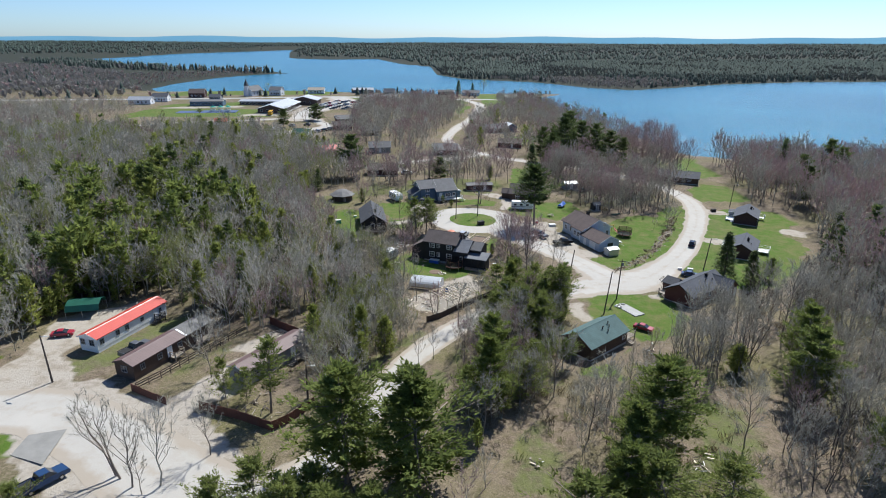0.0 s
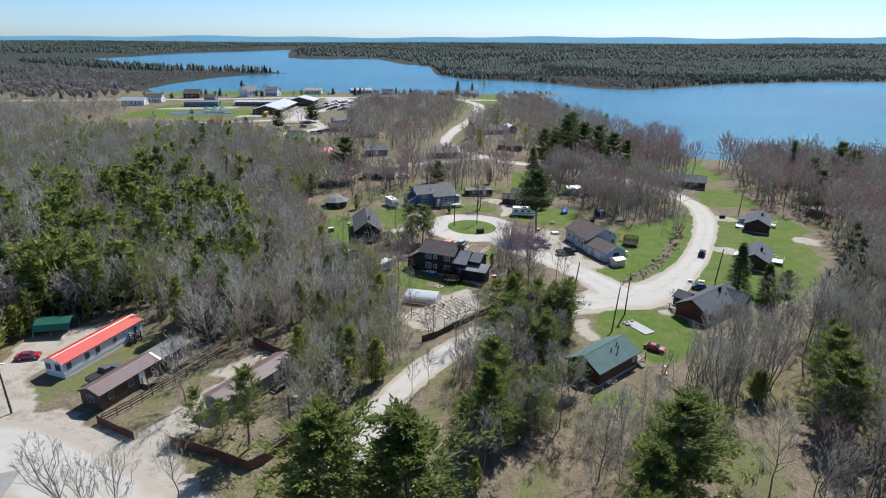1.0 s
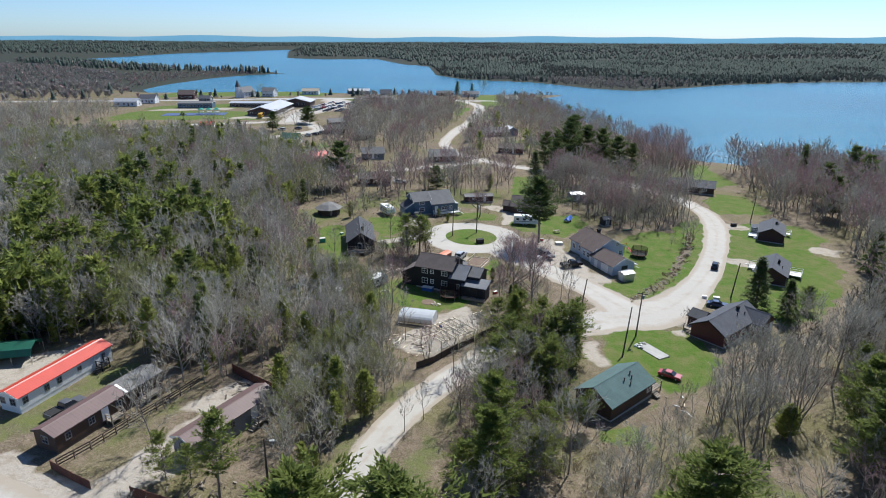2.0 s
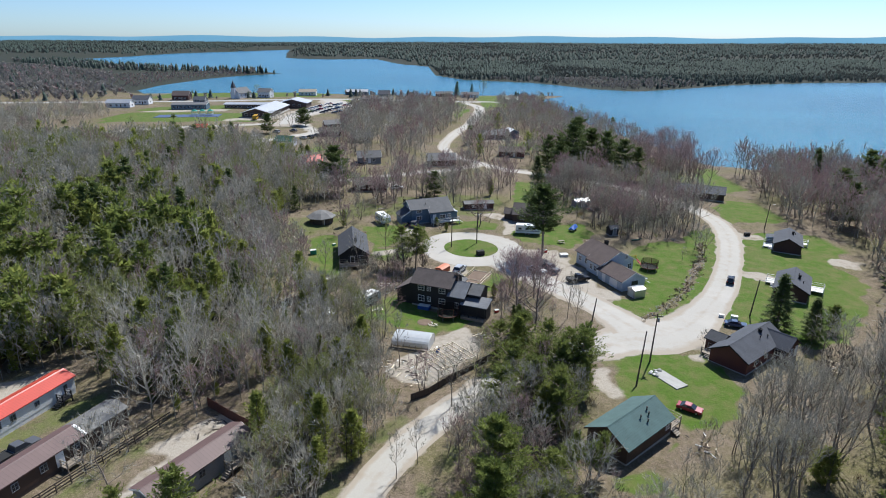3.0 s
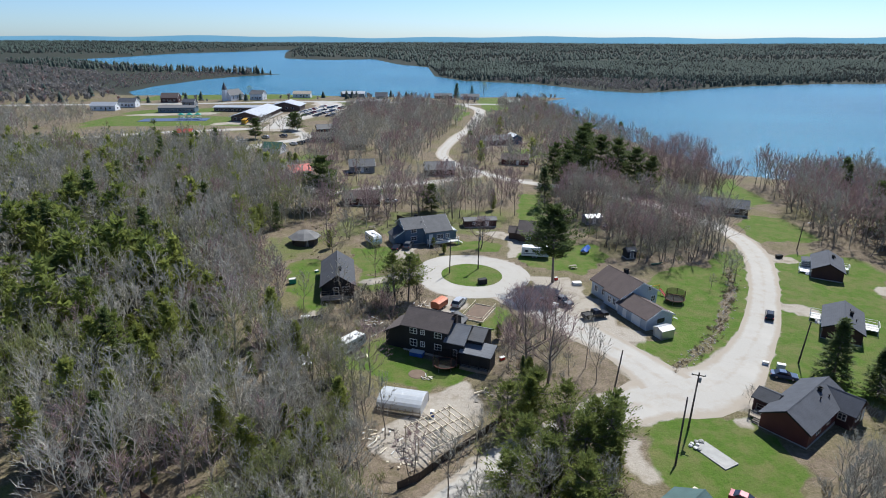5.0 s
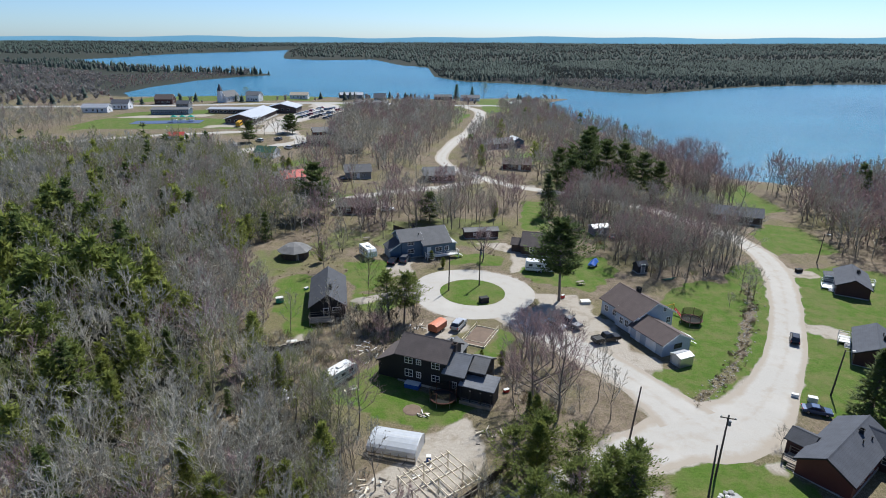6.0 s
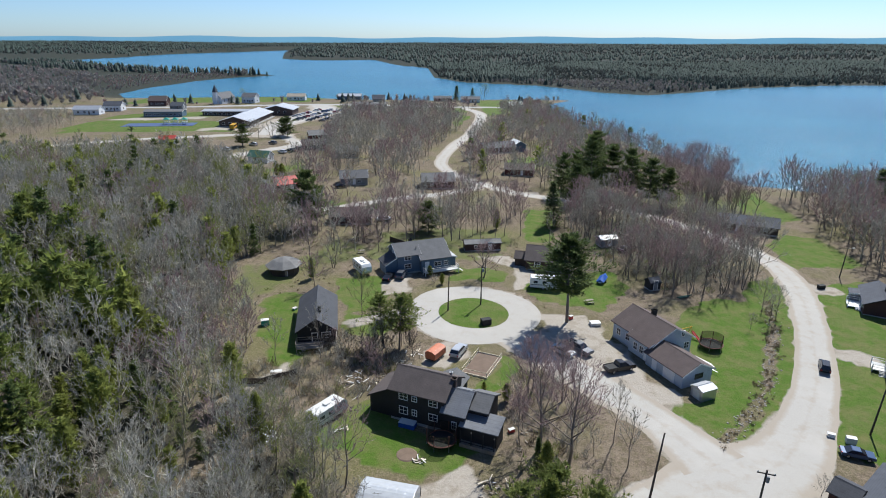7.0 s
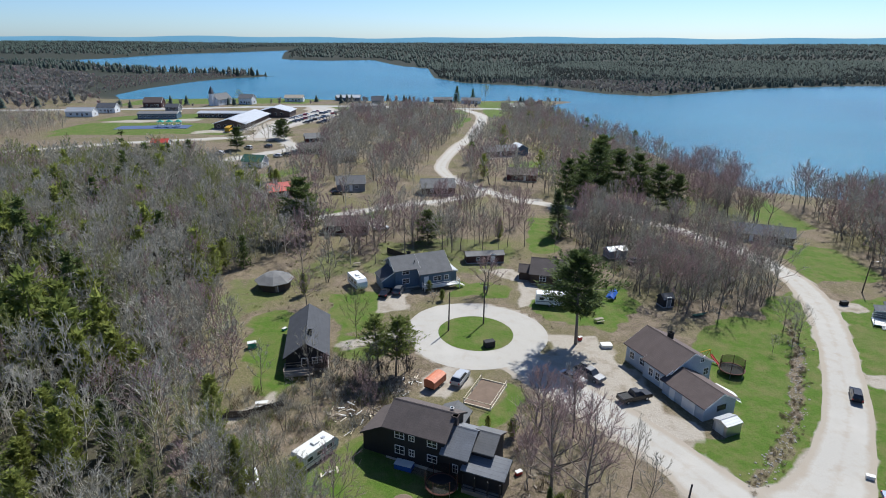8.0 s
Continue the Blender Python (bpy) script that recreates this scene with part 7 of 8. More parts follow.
SINGLE = [("pine", -12.2, 61.5, 16.5, 1.3), ("pine", -3.2, 60.6, 16.5, 1.4), ("pine", 7.2, 77.5, 13, 1.0), ("pine", 29.0, 68.5, 15, 1.35), ("pine", 24.5, 62.5, 12, 1.2), ("pine", 58.5, 82.5, 13, 1.25), ("cedar", 50.5, 91.0, 5.5, 1.9), ("tallbare", 13.8, 91.0, 11, 1.0), ("tall", 17.2, 90.5, 6, 1.1), ("tall", 18.8, 91.8, 6.5, 1.0), ("tall", 20.4, 90.8, 6, 1.1), ("tall", 22.0, 92.0, 6.5, 1.0), ("pine", 8.4, 86.5, 12, 1.1), ("young", 13.0, 82.0, 7, 1.4), ("tall", -25.6, 75.8, 12.5, 1.15), ("young", -33.6, 79.4, 7, 0.8),
          ("young", -30.0, 78.4, 6, 0.8), ("young", -21.5, 55.0, 8.5, 1.3), ("pine", 21.6, 57.8, 10, 1.2), ("young", -8.2, 52.0, 7.5, 1.4), ("young", -12.5, 51.5, 8, 1.4), ("young", -17.2, 52.0, 8.5, 1.4), ("young", -4.2, 50.5, 7, 1.3), ("young", -25.5, 52.5, 7, 1.3), ("young", 15.5, 52.5, 9.5, 1.4), ("young", 25.0, 55.5, 9.5, 1.4), ("cedar", 19.2, 50.5, 8, 1.3), ("slim", -36.5, 58.5, 6, 1.4), ("young", -47.5, 53.0, 6, 1.2), ("young", -15.0, 55.2, 8, 1.2), ("young", 34, 57, 8.5, 1.3),
          ("young", 11.5, 120.5, 8, 1.1), ("young", 15.5, 122.5, 9, 1.1), ("young", 19.4, 119.6, 8.6, 1.0), ("young", 13.0, 110.5, 8.6, 1.2), ("young", 17.6, 112.6, 9.4, 1.1), ("tall", 23.2, 111.4, 11.3, 1.25), ("tall", 21.4, 113.2, 10.4, 1.2), ("tall", 24.8, 114.0, 11, 1.2), ("young", 20.4, 110.2, 9.5, 1.2), ("young", 15.6, 107.4, 8.6, 1.2),
          ("young", 10.2, 104.6, 8.4, 1.2), ("young", 19.0, 105.2, 8, 1.2), ("cedar", 23.4, 108.6, 7.5, 1.1), ("cedar", 16.0, 101.8, 7, 1.2), ("cedar", 14.4, 120.6, 8.6, 1.1), ("bare", 5.6, 92.0, 8.5, 1.1), ("bare", 9.4, 94.4, 9, 1.1), ("maple", 12.4, 96.5, 8, 1.1), ("bare", 7.4, 97.4, 8, 1.1),
          ("bare", 10.4, 99.0, 8.5, 1.0), ("cedar", 15.6, 128.6, 7, 0.9), ("spruce", 15.0, 131.2, 6, 0.9), ("bare", 6.2, 102.0, 8, 1.0), ("round", 27.7, 176.7, 18.9, 1.3), ("darkpine", 61.5, 300.5, 22, 1.15), ("darkpine", 53.0, 292.5, 15, 1.0),
          ("darkpine", 71.5, 282.0, 18, 1.1), ("darkpine", 75.5, 274.0, 16, 1.3), ("darkpine", 45.5, 280.0, 16, 1.0), ("darkpine", 66.0, 288.0, 19, 1.1), ("darkpine", 57.0, 284.0, 22, 1.0), ("darkpine", 49.0, 270.0, 15, 1.1), ("darkpine", 80.5, 270.0, 14, 1.2), ("spruce", 36.5, 243.0, 14, 1.5), ("tall", -8.0, 163.8, 11, 1.4), ("tall", -5.2, 163.4, 11, 1.4),
          ("tall", -3.4, 165.0, 10, 1.2), ("spruce", 68.6, 136.4, 11.8, 1.6), ("spruce", 72.9, 131.4, 9.0, 1.7), ("pine", 79.5, 136.0, 5.5, 1.3), ("spruce", 77.2, 266.7, 4, 1.3), ("darkpine", -36.0, 235.4, 16.5, 1.3), ("darkpine", -1.6, 234.0, 9, 1.7), ("cedar", -27.6, 195.6, 5, 1.2),
          ("cedar", 18.6, 238.5, 6, 1.2), ("darkpine", -96.5, 363, 11, 1.5), ("darkpine", -82.2, 396, 11, 1.5), ("darkpine", -86, 400, 10, 1.4), ("bare", -90, 392, 10, 1.4), ("bare", -95, 386, 10, 1.4), ("bare", -101, 392, 9, 1.4), ("darkpine", 164, 253, 17, 1.1), ("darkpine", 161, 240, 16, 1.2), ("spruce", 144, 254, 16, 1.0), ("darkpine", 139, 230, 15, 1.1), ("darkpine", 132, 212, 14, 1.1), ("cedar", -63, 300, 6, 1.4), ("cedar", -68, 297, 6, 1.4), ("cedar", -58, 290, 7, 1.4),
          ("cedar", 9.2, 149.6, 2.4, 1.2), ("bare", 0.7, 194.9, 3, 1.9), ("cedar", -0.4, 199.4, 2.6, 1.6), ("bare", 50.6, 128.6, 3.2, 1.3),
          ("bigmaple", 16.2, 136.6, 15.5, 1.0), ("bigmaple", 19.4, 133.0, 16.0, 0.95), ("bigmaple", 21.4, 148.2, 11, 1.0), ("bigmaple", 16.6, 150.5, 11, 1.0), ("bare", 22.8, 156.2, 9, 1.0), ("slim", 27.4, 133.2, 9.5, 1.1), ("bigmaple", 12.1, 199.6, 9.5, 1.25), ("maple", -9.5, 128.0, 11, 1.0),
          ("slim", -5.9, 117.4, 11, 1.0), ("tallbare", 26.8, 138.2, 10.5, 0.7), ("tallbare", -40.5, 61.5, 12.5, 1.2), ("tallbare", -38.2, 59.6, 11, 1.1), ("poplar", -35.0, 60.0, 12, 1.1), ("bare", -37.8, 85.0, 12, 1.0), ("bare", -31, 66, 8.5, 1.0), ("budding", -13.6, 176.5, 10, 0.9), ("slim", -18.6, 159.5, 11, 1.0), ("slim", -26.0, 158.0, 9, 1.2), ("bare", 17.4, 82.0, 12, 1.0),
          ("bare", 20.6, 71.6, 11, 1.0), ("bare", 42, 70, 12, 0.9), ("bare", 71.2, 184.5, 7.5, 1.1), ("bare", 72.4, 181.0, 7.5, 0.9), ("slim", 69.5, 178.0, 7, 1.2), ("slim", 64.4, 175.6, 4, 1.4), ("maple", -19.0, 222.0, 11, 1.0), ("maple", -26, 215, 10, 1.0), ("bare", -15.5, 226, 12, 1.0), ("maple", 20.5, 232, 11, 1.0),
          ("maple", -25.7, 189.8, 9, 1.2), ("bare", -23.6, 203.0, 10, 1.2), ("maple", -30.4, 207.2, 11, 1.2), ("cedar", -44.6, 185.0, 5, 1.3), ("maple", -16.6, 233.6, 11, 1.3), ("maple", -5.6, 232.4, 11, 1.2), ("bare", 2.5, 224.6, 11, 1.2), ("maple", -22.0, 229.5, 12, 1.2), ("maple", 7.4, 227.8, 10, 1.3), ("cedar", 2.4, 194.6, 2.6, 1.6), ("cedar", 12.6, 148.0, 3.2, 1.4),
          ("maple", -2.0, 109.4, 8.5, 1.15), ("bare", 2.8, 106.2, 9, 1.1), ("bare", 6.6, 111.8, 9, 1.0), ("slim", -4.4, 90.0, 7.5, 1.0), ("slim", -1.8, 93.0, 7, 1.0), ("budding", -168, 590, 10, 1.3), ("budding", 40, 640, 14, 1.4), ("spruce", 14, 630, 14, 1.6), ("spruce", 30, 650, 12, 1.4)]
for kind, x, y, hgt, wide in SINGLE:
    tree(kind, x, y, hgt, wide)

# where trees may not stand
BLOCK = [(28, 99.6, 8.5), (56.8, 124.6, 10.5), (63, 121, 5), (82, 155.4, 8), (98.9, 188.3, 8.5), (42, 167.4, 9.5), (44.5, 157, 7), (1.0, 143.2, 9.5), (8, 139.5, 7), (-21.4, 167, 7), (-21.4, 176, 7), (-4.8, 206, 9), (28.6, 208.6, 8.5), (-35, 199.4, 6.5), (13.1, 220, 6.5),
         (97.2, 246, 10.5), (-54.5, 276, 11), (-31.5, 289, 11), (0.5, 288, 11), (-25, 239, 11), (-76, 323, 12), (32, 368, 16), (35, 318, 8), (-134, 366, 9), (-58.9, 95, 6), (-58.9, 104, 6.5), (-50.5, 87, 5.5), (-45, 98, 5.5), (-31, 86, 5), (-27.5, 93, 5), (-70, 106, 5), (-26.8, 101.6, 4),
         (-3.3, 126.6, 6.5), (2, 116.7, 5.5), (-128, 462, 46), (-181, 470, 15), (-166, 428, 23), (9, 160, 5.5), (-14, 143, 5), (26, 194, 5), (-16, 200, 5), (1.4, 161, 4.5), (40.6, 199.5, 4), (53, 167.6, 4), (24.4, 163.6, 3), (27.5, 164.8, 3)] + [(x, y, max(L, W) * 0.6) for _, x, y, _, L, W, *_ in SHORE]


def free(x, y, gap=0.0):
    """True where nothing but woodland is."""
    x, y = np.asarray(x, float), np.asarray(y, float)
    ok = (road_depth(x, y) < -1.2 - gap) & (signed(x, y, LAKE) < -2)
    for poly in LAWNS + YARDS:
        ok &= signed(x, y, poly) < -0.6 - gap
    for bx, by, br in BLOCK:
        ok &= np.hypot(x - bx, y - by) > br * 0.82
    for bx, by in PLANTED:
        ok &= np.hypot(x - bx, y - by) > 1.2
    return ok


def scatter(poly, per100, seed, gap=0.0, space=1.6):
    """Points in a polygon, not too close to one another, clear of roads, lawns and houses."""
    r = np.random.RandomState(seed)
    p = np.array(poly, float)
    lo, hi = p.min(0), p.max(0)
    n = int(np.prod(hi - lo) / 100 * per100)
    q = lo + r.rand(n, 2) * (hi - lo)
    q = q[inside(q[:, 0], q[:, 1], poly)]
    q = q[np.abs(q[:, 0]) < 0.78 * q[:, 1] + 8]
    q = q[free(q[:, 0], q[:, 1], gap)]
    cell, out = {}, []
    for x, y in q:
        k = (int(x // space), int(y // space))
        if any((x - a) ** 2 + (y - b) ** 2 < space * space for i in (-1, 0, 1) for j in (-1, 0, 1) for a, b in cell.get((k[0] + i, k[1] + j), ())):
            continue
        cell.setdefault(k, []).append((x, y))
        out.append((x, y))
    return out


def pick(r, table):
    u = r.random() * sum(w for _, w in table)
    for k, w in table:
        u -= w
        if u <= 0:
            return k
    return table[-1][0]


# groves of separate trees near the houses
GROVES = [([(38, 85), (48, 84), (56, 97), (66, 108), (56, 109), (42, 99)], 11, (("tallbare", 7), ("bare", 2), ("slim", 1)), 11.5, 1.5),
          ([(25, 78), (36, 80), (39, 90), (33, 90), (26, 87)], 11, (("slim", 4), ("bare", 3), ("poplar", 1)), 8, 1.4),
          ([(44, 206), (50, 192), (62, 190), (74, 194), (82, 208), (84, 230), (72, 250), (48, 262), (38, 240)], 8.0, (("bare", 4), ("maple", 4), ("slim", 2)), 12, 1.6),
          ([(58, 84), (64, 100), (66, 113), (80, 122), (92, 130), (98, 104), (86, 70), (66, 56), (54, 58)], 5.5, (("tallbare", 7), ("bare", 3), ("slim", 1.5), ("pine", 0.5)), 12.5, 2.0),
          ([(82, 260), (106, 256), (118, 300), (112, 330), (96, 330)], 5.0, (("maple", 6), ("bare", 1)), 14, 2.4),
          ([(3, 70), (20, 84), (20, 92), (26, 110), (22, 118), (10, 112), (2, 96)], 7.0, (("bare", 5), ("slim", 2), ("young", 1.0), ("cedar", 0.6), ("maple", 1.0)), 8.2, 1.7),
          ([(11, 134), (22, 134), (27, 142), (25, 156), (15, 159), (12, 152), (14, 144)], 1.2, (("bare", 3), ("maple", 3), ("slim", 2)), 7, 2.6),
          ([(-9, 112), (-5, 118), (-8, 134), (-15, 137), (-18, 126), (-15, 112)], 7.0, (("slim", 4), ("bare", 3), ("budding", 1.5)), 8.0, 1.5),
          ([(-24, 222), (40, 224), (40, 262), (10, 276), (-20, 262)], 3.2, (("maple", 4), ("bare", 3), ("slim", 1)), 11.5, 2.6),
          ([(-19, 146), (-8, 152), (0, 157), (-8, 166), (-18, 162), (-30, 156), (-26, 148)], 4.0, (("bare", 3), ("maple", 2), ("slim", 2)), 6.5, 1.8),
          ([(-16, 100), (-6, 104), (-8, 116), (-14, 134), (-24, 140), (-30, 120), (-24, 108), (-20, 92), (-14, 92)], 13.0, (("bare", 6), ("slim", 3), ("cedar", 2), ("budding", 1.4), ("poplar", 1.5)), 9.5, 1.9)]
grng = random.Random(5)
for gi, (poly, dens, table, hgt, space) in enumerate(GROVES):
    pts = scatter(poly, dens, 60 + gi, 0.3, space)
    for x, y in pts:
        k = pick(grng, table)
        tree(k, x, y, hgt * grng.uniform(0.72, 1.2) * (0.9 if k in ("cedar", "pine") else 1.0), grng.uniform(0.85, 1.1))


def woodland(name, label, forms, spots, materials):
    """One sheet of woods: copies of the forms, turned and sized, joined into one mesh."""
    r = np.random.RandomState(len(spots))
    vs, fs, ms, n = [], [], [], 0
    pos = np.array([(x, y) for x, y, *_ in spots])
    zz = land(pos[:, 0], pos[:, 1])
    for (x, y, k, s), z in zip(spots, zz):
        a = r.rand() * 6.283
        c, d = math.cos(a) * s, math.sin(a) * s
        rot = np.array([[c, d, 0], [-d, c, 0], [0, 0, s * r.uniform(0.88, 1.12)]])
        for (v0, f0), mi in forms[k]:
            vs.append(v0 @ rot + (x, y, z))
            fs.append(f0 + n)
            ms.append(np.full(len(f0), mi))
            n += len(v0)
    me = np_mesh(name, np.vstack(vs), np.vstack(fs), materials, np.concatenate(ms))
    return tagged(new(name, me), label, "woods", kind="stuff")


MID = {}
TIERS = {"": (13, 5, 7, 0.07), "f": (11, 4, 6, 0.14), "m": (10, 4, 5, 0.19)}
for tier, (nl, ns, nt_, tw) in TIERS.items():
    for k, (H, sp, st, sm) in enumerate([(12, 4.0, 0.2, 1), (13, 3.8, 0.26, 1), (11, 4.4, 0.18, 2), (12, 3.9, 0.22, 1)]):
        a, b = bare_tree(700 + k, H, sp, nl, ns, nt_, 1.0, st, sm, tw, True)
        MID["d" + str(k) + tier] = [(a, 8), (b, 8)]
        for j, nm in enumerate("grpl"):
            MID[nm + str(k) + tier] = [(a, 3 if nm == "p" else 1 if k % 2 else 0), (b, 1 + j)]
    for k in range(3):
        q, sz = {"": (1, 0.72), "f": (0.6, 1.3), "m": (0.45, 1.7)}[tier]
        a, b = conifer(720 + k, 13, 2.8, "spruce", int(15 * q), 6, int(22 * q), 0.8 * sz, 0.06, 0.26)
        MID["s" + str(k) + tier] = [(a, 0), (b, 5)]
        a, b = conifer(740 + k, 11, 2.7, "cedar", int(13 * q), 6, int(22 * q), 0.8 * sz, 0.05, 0.26)
        MID["c" + str(k) + tier] = [(a, 0), (b, 6)]
        a, b = conifer(760 + k, 14, 3.4, "pine", int(13 * q), 6, int(26 * q), 0.9 * sz, 0.14, 0.26)
        MID["w" + str(k) + tier] = [(a, 0), (b, 7)]
MIDMATS = ["bark", "twig", "red_twig", "pale_twig", "leafing_twig", "spruce", "cedar", "pine", "dark_twig"]
EVERGREEN = [(-125, 195), (-104, 222), (-70, 186), (-44, 156), (-34, 134), (-36, 114), (-52, 114), (-70, 112), (-92, 108), (-110, 130)]
frng = random.Random(31)


def forest_spots(poly, dens, seed, table, lo, hi, space, clumps=None):
    out = []
    for x, y in scatter(poly, dens, seed, 0.2, space):
        t = table
        size = 1.0
        if clumps and inside(np.array([x]), np.array([y]), clumps)[0] and noise.noise(Vector((x * 0.06, y * 0.06, 3))) > -0.01:
            size = 1.08
            t = (("s", 1.6), ("c", 2.8), ("w", 4.0), ("g", 3.6), ("p", 1.4))
        k = pick(frng, t)
        nvar = 4 if k in "grpld" else 3
        out.append((x, y, k + str(frng.randrange(nvar)) + ("m" if y > 320 or x < -112 or x > 185 else "f" if y > 150 or x > 80 or x < -60 else ""), frng.uniform(lo, hi) * (size if k in "swc" else 1.0)))
    return out


WEST = [(-190, 60), (-84, 72), (-84, 96), (-62, 116), (-48, 108), (-38, 102), (-30, 108), (-30, 124), (-24, 142), (-34, 152), (-40, 170), (-46, 190), (-48, 206), (-38, 216), (-34, 232), (-50, 250), (-60, 286), (-80, 300), (-96, 330), (-230, 300), (-230, 150)]
leafy = (("g", 6), ("r", 1.2), ("p", 2.6), ("l", 3.0), ("c", 1.2), ("s", 0.3))
woodland("woods", "dense leafless woods with dark evergreens on a slope", MID, forest_spots(WEST, 14, 81, leafy, 0.62, 1.05, 2.15, EVERGREEN), MIDMATS)
BYHOMES = [(-47, 106), (-38, 99), (-33, 106), (-28, 108), (-20, 108), (-18, 118), (-34, 120), (-50, 112)]
woodland("woods", "pale bare trees beside the mobile homes", MID, forest_spots(BYHOMES, 14, 88, (("g", 4), ("p", 4), ("r", 1.5), ("l", 1)), 0.75, 1.05, 1.7), MIDMATS)
EDGE = [(-88, 86), (-72, 84), (-73, 94), (-74, 105), (-68, 111), (-59, 118), (-63, 130), (-84, 115), (-88, 98)]
woodland("woods", "evergreens and bare trees closing the mobile homes' yard", MID, forest_spots(EDGE, 16, 89, (("g", 4), ("c", 2.5), ("w", 2.5), ("p", 1.5)), 0.6, 0.95, 1.7), MIDMATS)
LANESIDE = [(-20, 80), (-14.5, 80), (-10.5, 90), (-5.5, 98), (-3, 103), (-7, 107), (-10, 114), (-17, 114), (-23, 104), (-24, 92)]
woodland("woods", "young pale trees and shrubs crowding the lane", MID, forest_spots(LANESIDE, 26, 90, (("g", 4), ("p", 3.5), ("l", 3), ("c", 1.6)), 0.42, 0.8, 1.25), MIDMATS)
woodland("understory", "young evergreens growing under bare trees", MID, [(x, y, frng.choice("cccs") + str(frng.randrange(3)) + "f", frng.uniform(0.2, 0.5)) for x, y in scatter(WEST, 5, 86, 0.4, 2.2) if y < 180 and x > -90], MIDMATS)
EAST = [(104, 214), (118, 244), (126, 262), (128, 290), (150, 286), (250, 255), (330, 240), (330, 150), (200, 120), (150, 90), (100, 60), (84, 66), (98, 104), (92, 132), (102, 146), (108, 162), (119, 182), (124, 196), (118, 208)]
woodland("woods", "bare reddish woods between the cottages and the lake", MID, forest_spots(EAST, 12, 82, (("r", 4), ("g", 4), ("s", 0.15)), 0.95, 1.3, 2.5), MIDMATS)
MIDDLE = [(-60, 296), (-36, 300), (-8, 300), (-6, 330), (-4, 360), (4, 400), (12, 440), (18, 490), (22, 530), (-30, 535), (-40, 515), (-64, 500), (-64, 420), (-60, 380), (-52, 330)]
woodland("woods", "purplish bare maples behind the village houses", MID, forest_spots(MIDDLE, 4.4, 83, (("r", 3), ("g", 5), ("p", 1.0)), 0.8, 1.1, 2.8), MIDMATS)
SHOREWOOD = [(10, 310), (40, 288), (60, 296), (84, 286), (104, 320), (112, 380), (104, 428), (92, 490), (82, 570), (44, 540), (42, 480), (30, 440), (20, 400), (12, 350)]
woodland("woods", "mixed bare trees on the narrow lake shore", MID, forest_spots(SHOREWOOD, 4.6, 84, (("r", 4), ("g", 6), ("l", 0.25), ("c", 0.15), ("s", 0.2)), 0.8, 1.1, 2.8), MIDMATS)
YARDTREES = [(-58, 214), (-44, 222), (-28, 212), (-14, 212), (-12, 262), (-20, 274), (14, 296), (-6, 300), (-60, 290)]
woodland("woods", "thin line of bare trees by the back road", MID, forest_spots(YARDTREES, 2.6, 85, (("r", 3), ("g", 4)), 0.8, 1.1, 3.4), MIDMATS)

THICKETS = [(GROVES[-1][0], 16, (("g", 5), ("p", 2), ("l", 2), ("c", 1.2)), 0.3, 0.8), (GROVES[5][0], 14, (("g", 5), ("r", 2), ("c", 1), ("l", 0.6)), 0.25, 0.6), (GROVES[3][0], 3.5, (("g", 5), ("r", 1)), 0.3, 0.7),
            ([(14, 62), (22, 84), (34, 90), (40, 84), (30, 62)], 7, (("g", 4), ("p", 1), ("l", 1)), 0.3, 0.75), ([(-46, 100), (-36, 104), (-28, 110), (-20, 100), (-22, 92), (-34, 98), (-40, 92)], 12, (("r", 3), ("g", 3), ("p", 1)), 0.4, 0.85),
            ([(34, 100), (40, 92), (50, 100), (60, 112), (50, 112), (44, 104)], 7, (("g", 3), ("l", 1)), 0.3, 0.6), ([(-48, 150), (-36, 150), (-30, 160), (-34, 176), (-44, 190), (-50, 176)], 14, (("r", 4), ("g", 3)), 0.45, 0.8),
            ([(-18, 155), (-10, 157.5), (-2, 161), (-3, 166.5), (-10, 165.5), (-18, 162)], 90, (("d", 6), ("g", 1)), 0.26, 0.48), ([(12, 132), (24, 134), (26, 150), (15, 158), (11, 150)], 7, (("r", 2), ("g", 3), ("d", 1)), 0.18, 0.4), ([(26, 72), (36, 74), (40, 92), (30, 90), (14, 88), (12, 80)], 9, (("g", 4), ("d", 2), ("r", 1)), 0.18, 0.4), ([(62, 110), (76, 112), (90, 128), (70, 126)], 10, (("g", 5), ("d", 1)), 0.5, 0.95),
            ([(-21, 79), (-13, 79), (-7, 92), (-3.5, 98), (-8, 103), (-17, 95)], 34, (("g", 4), ("l", 2), ("p", 1), ("c", 1.2), ("d", 0.8)), 0.22, 0.55), ([(-34, 84), (-24, 84), (-20, 92), (-26, 100), (-36, 96)], 6, (("p", 3), ("g", 3)), 0.5, 0.85),
            ([(-22, 56), (-14, 56), (-12, 66), (-17, 68)], 10, (("c", 3), ("g", 1)), 0.2, 0.5), ([(44, 62), (50, 76), (58, 84), (68, 76), (58, 58)], 18, (("g", 5), ("r", 1), ("d", 1.5)), 0.35, 0.8), ([(0, 52), (2, 74), (8, 80), (6, 58)], 9, (("r", 3), ("g", 3), ("c", 1)), 0.3, 0.7)]
spots = []
for ti, (poly, dens, table, lo, hi) in enumerate(THICKETS):
    spots += forest_spots(poly, dens, 120 + ti, table, lo, hi, 0.85 if table[0][0] == "d" else 1.3)
woodland("thicket", "saplings and young trees along the wood's edges", MID, spots, MIDMATS)

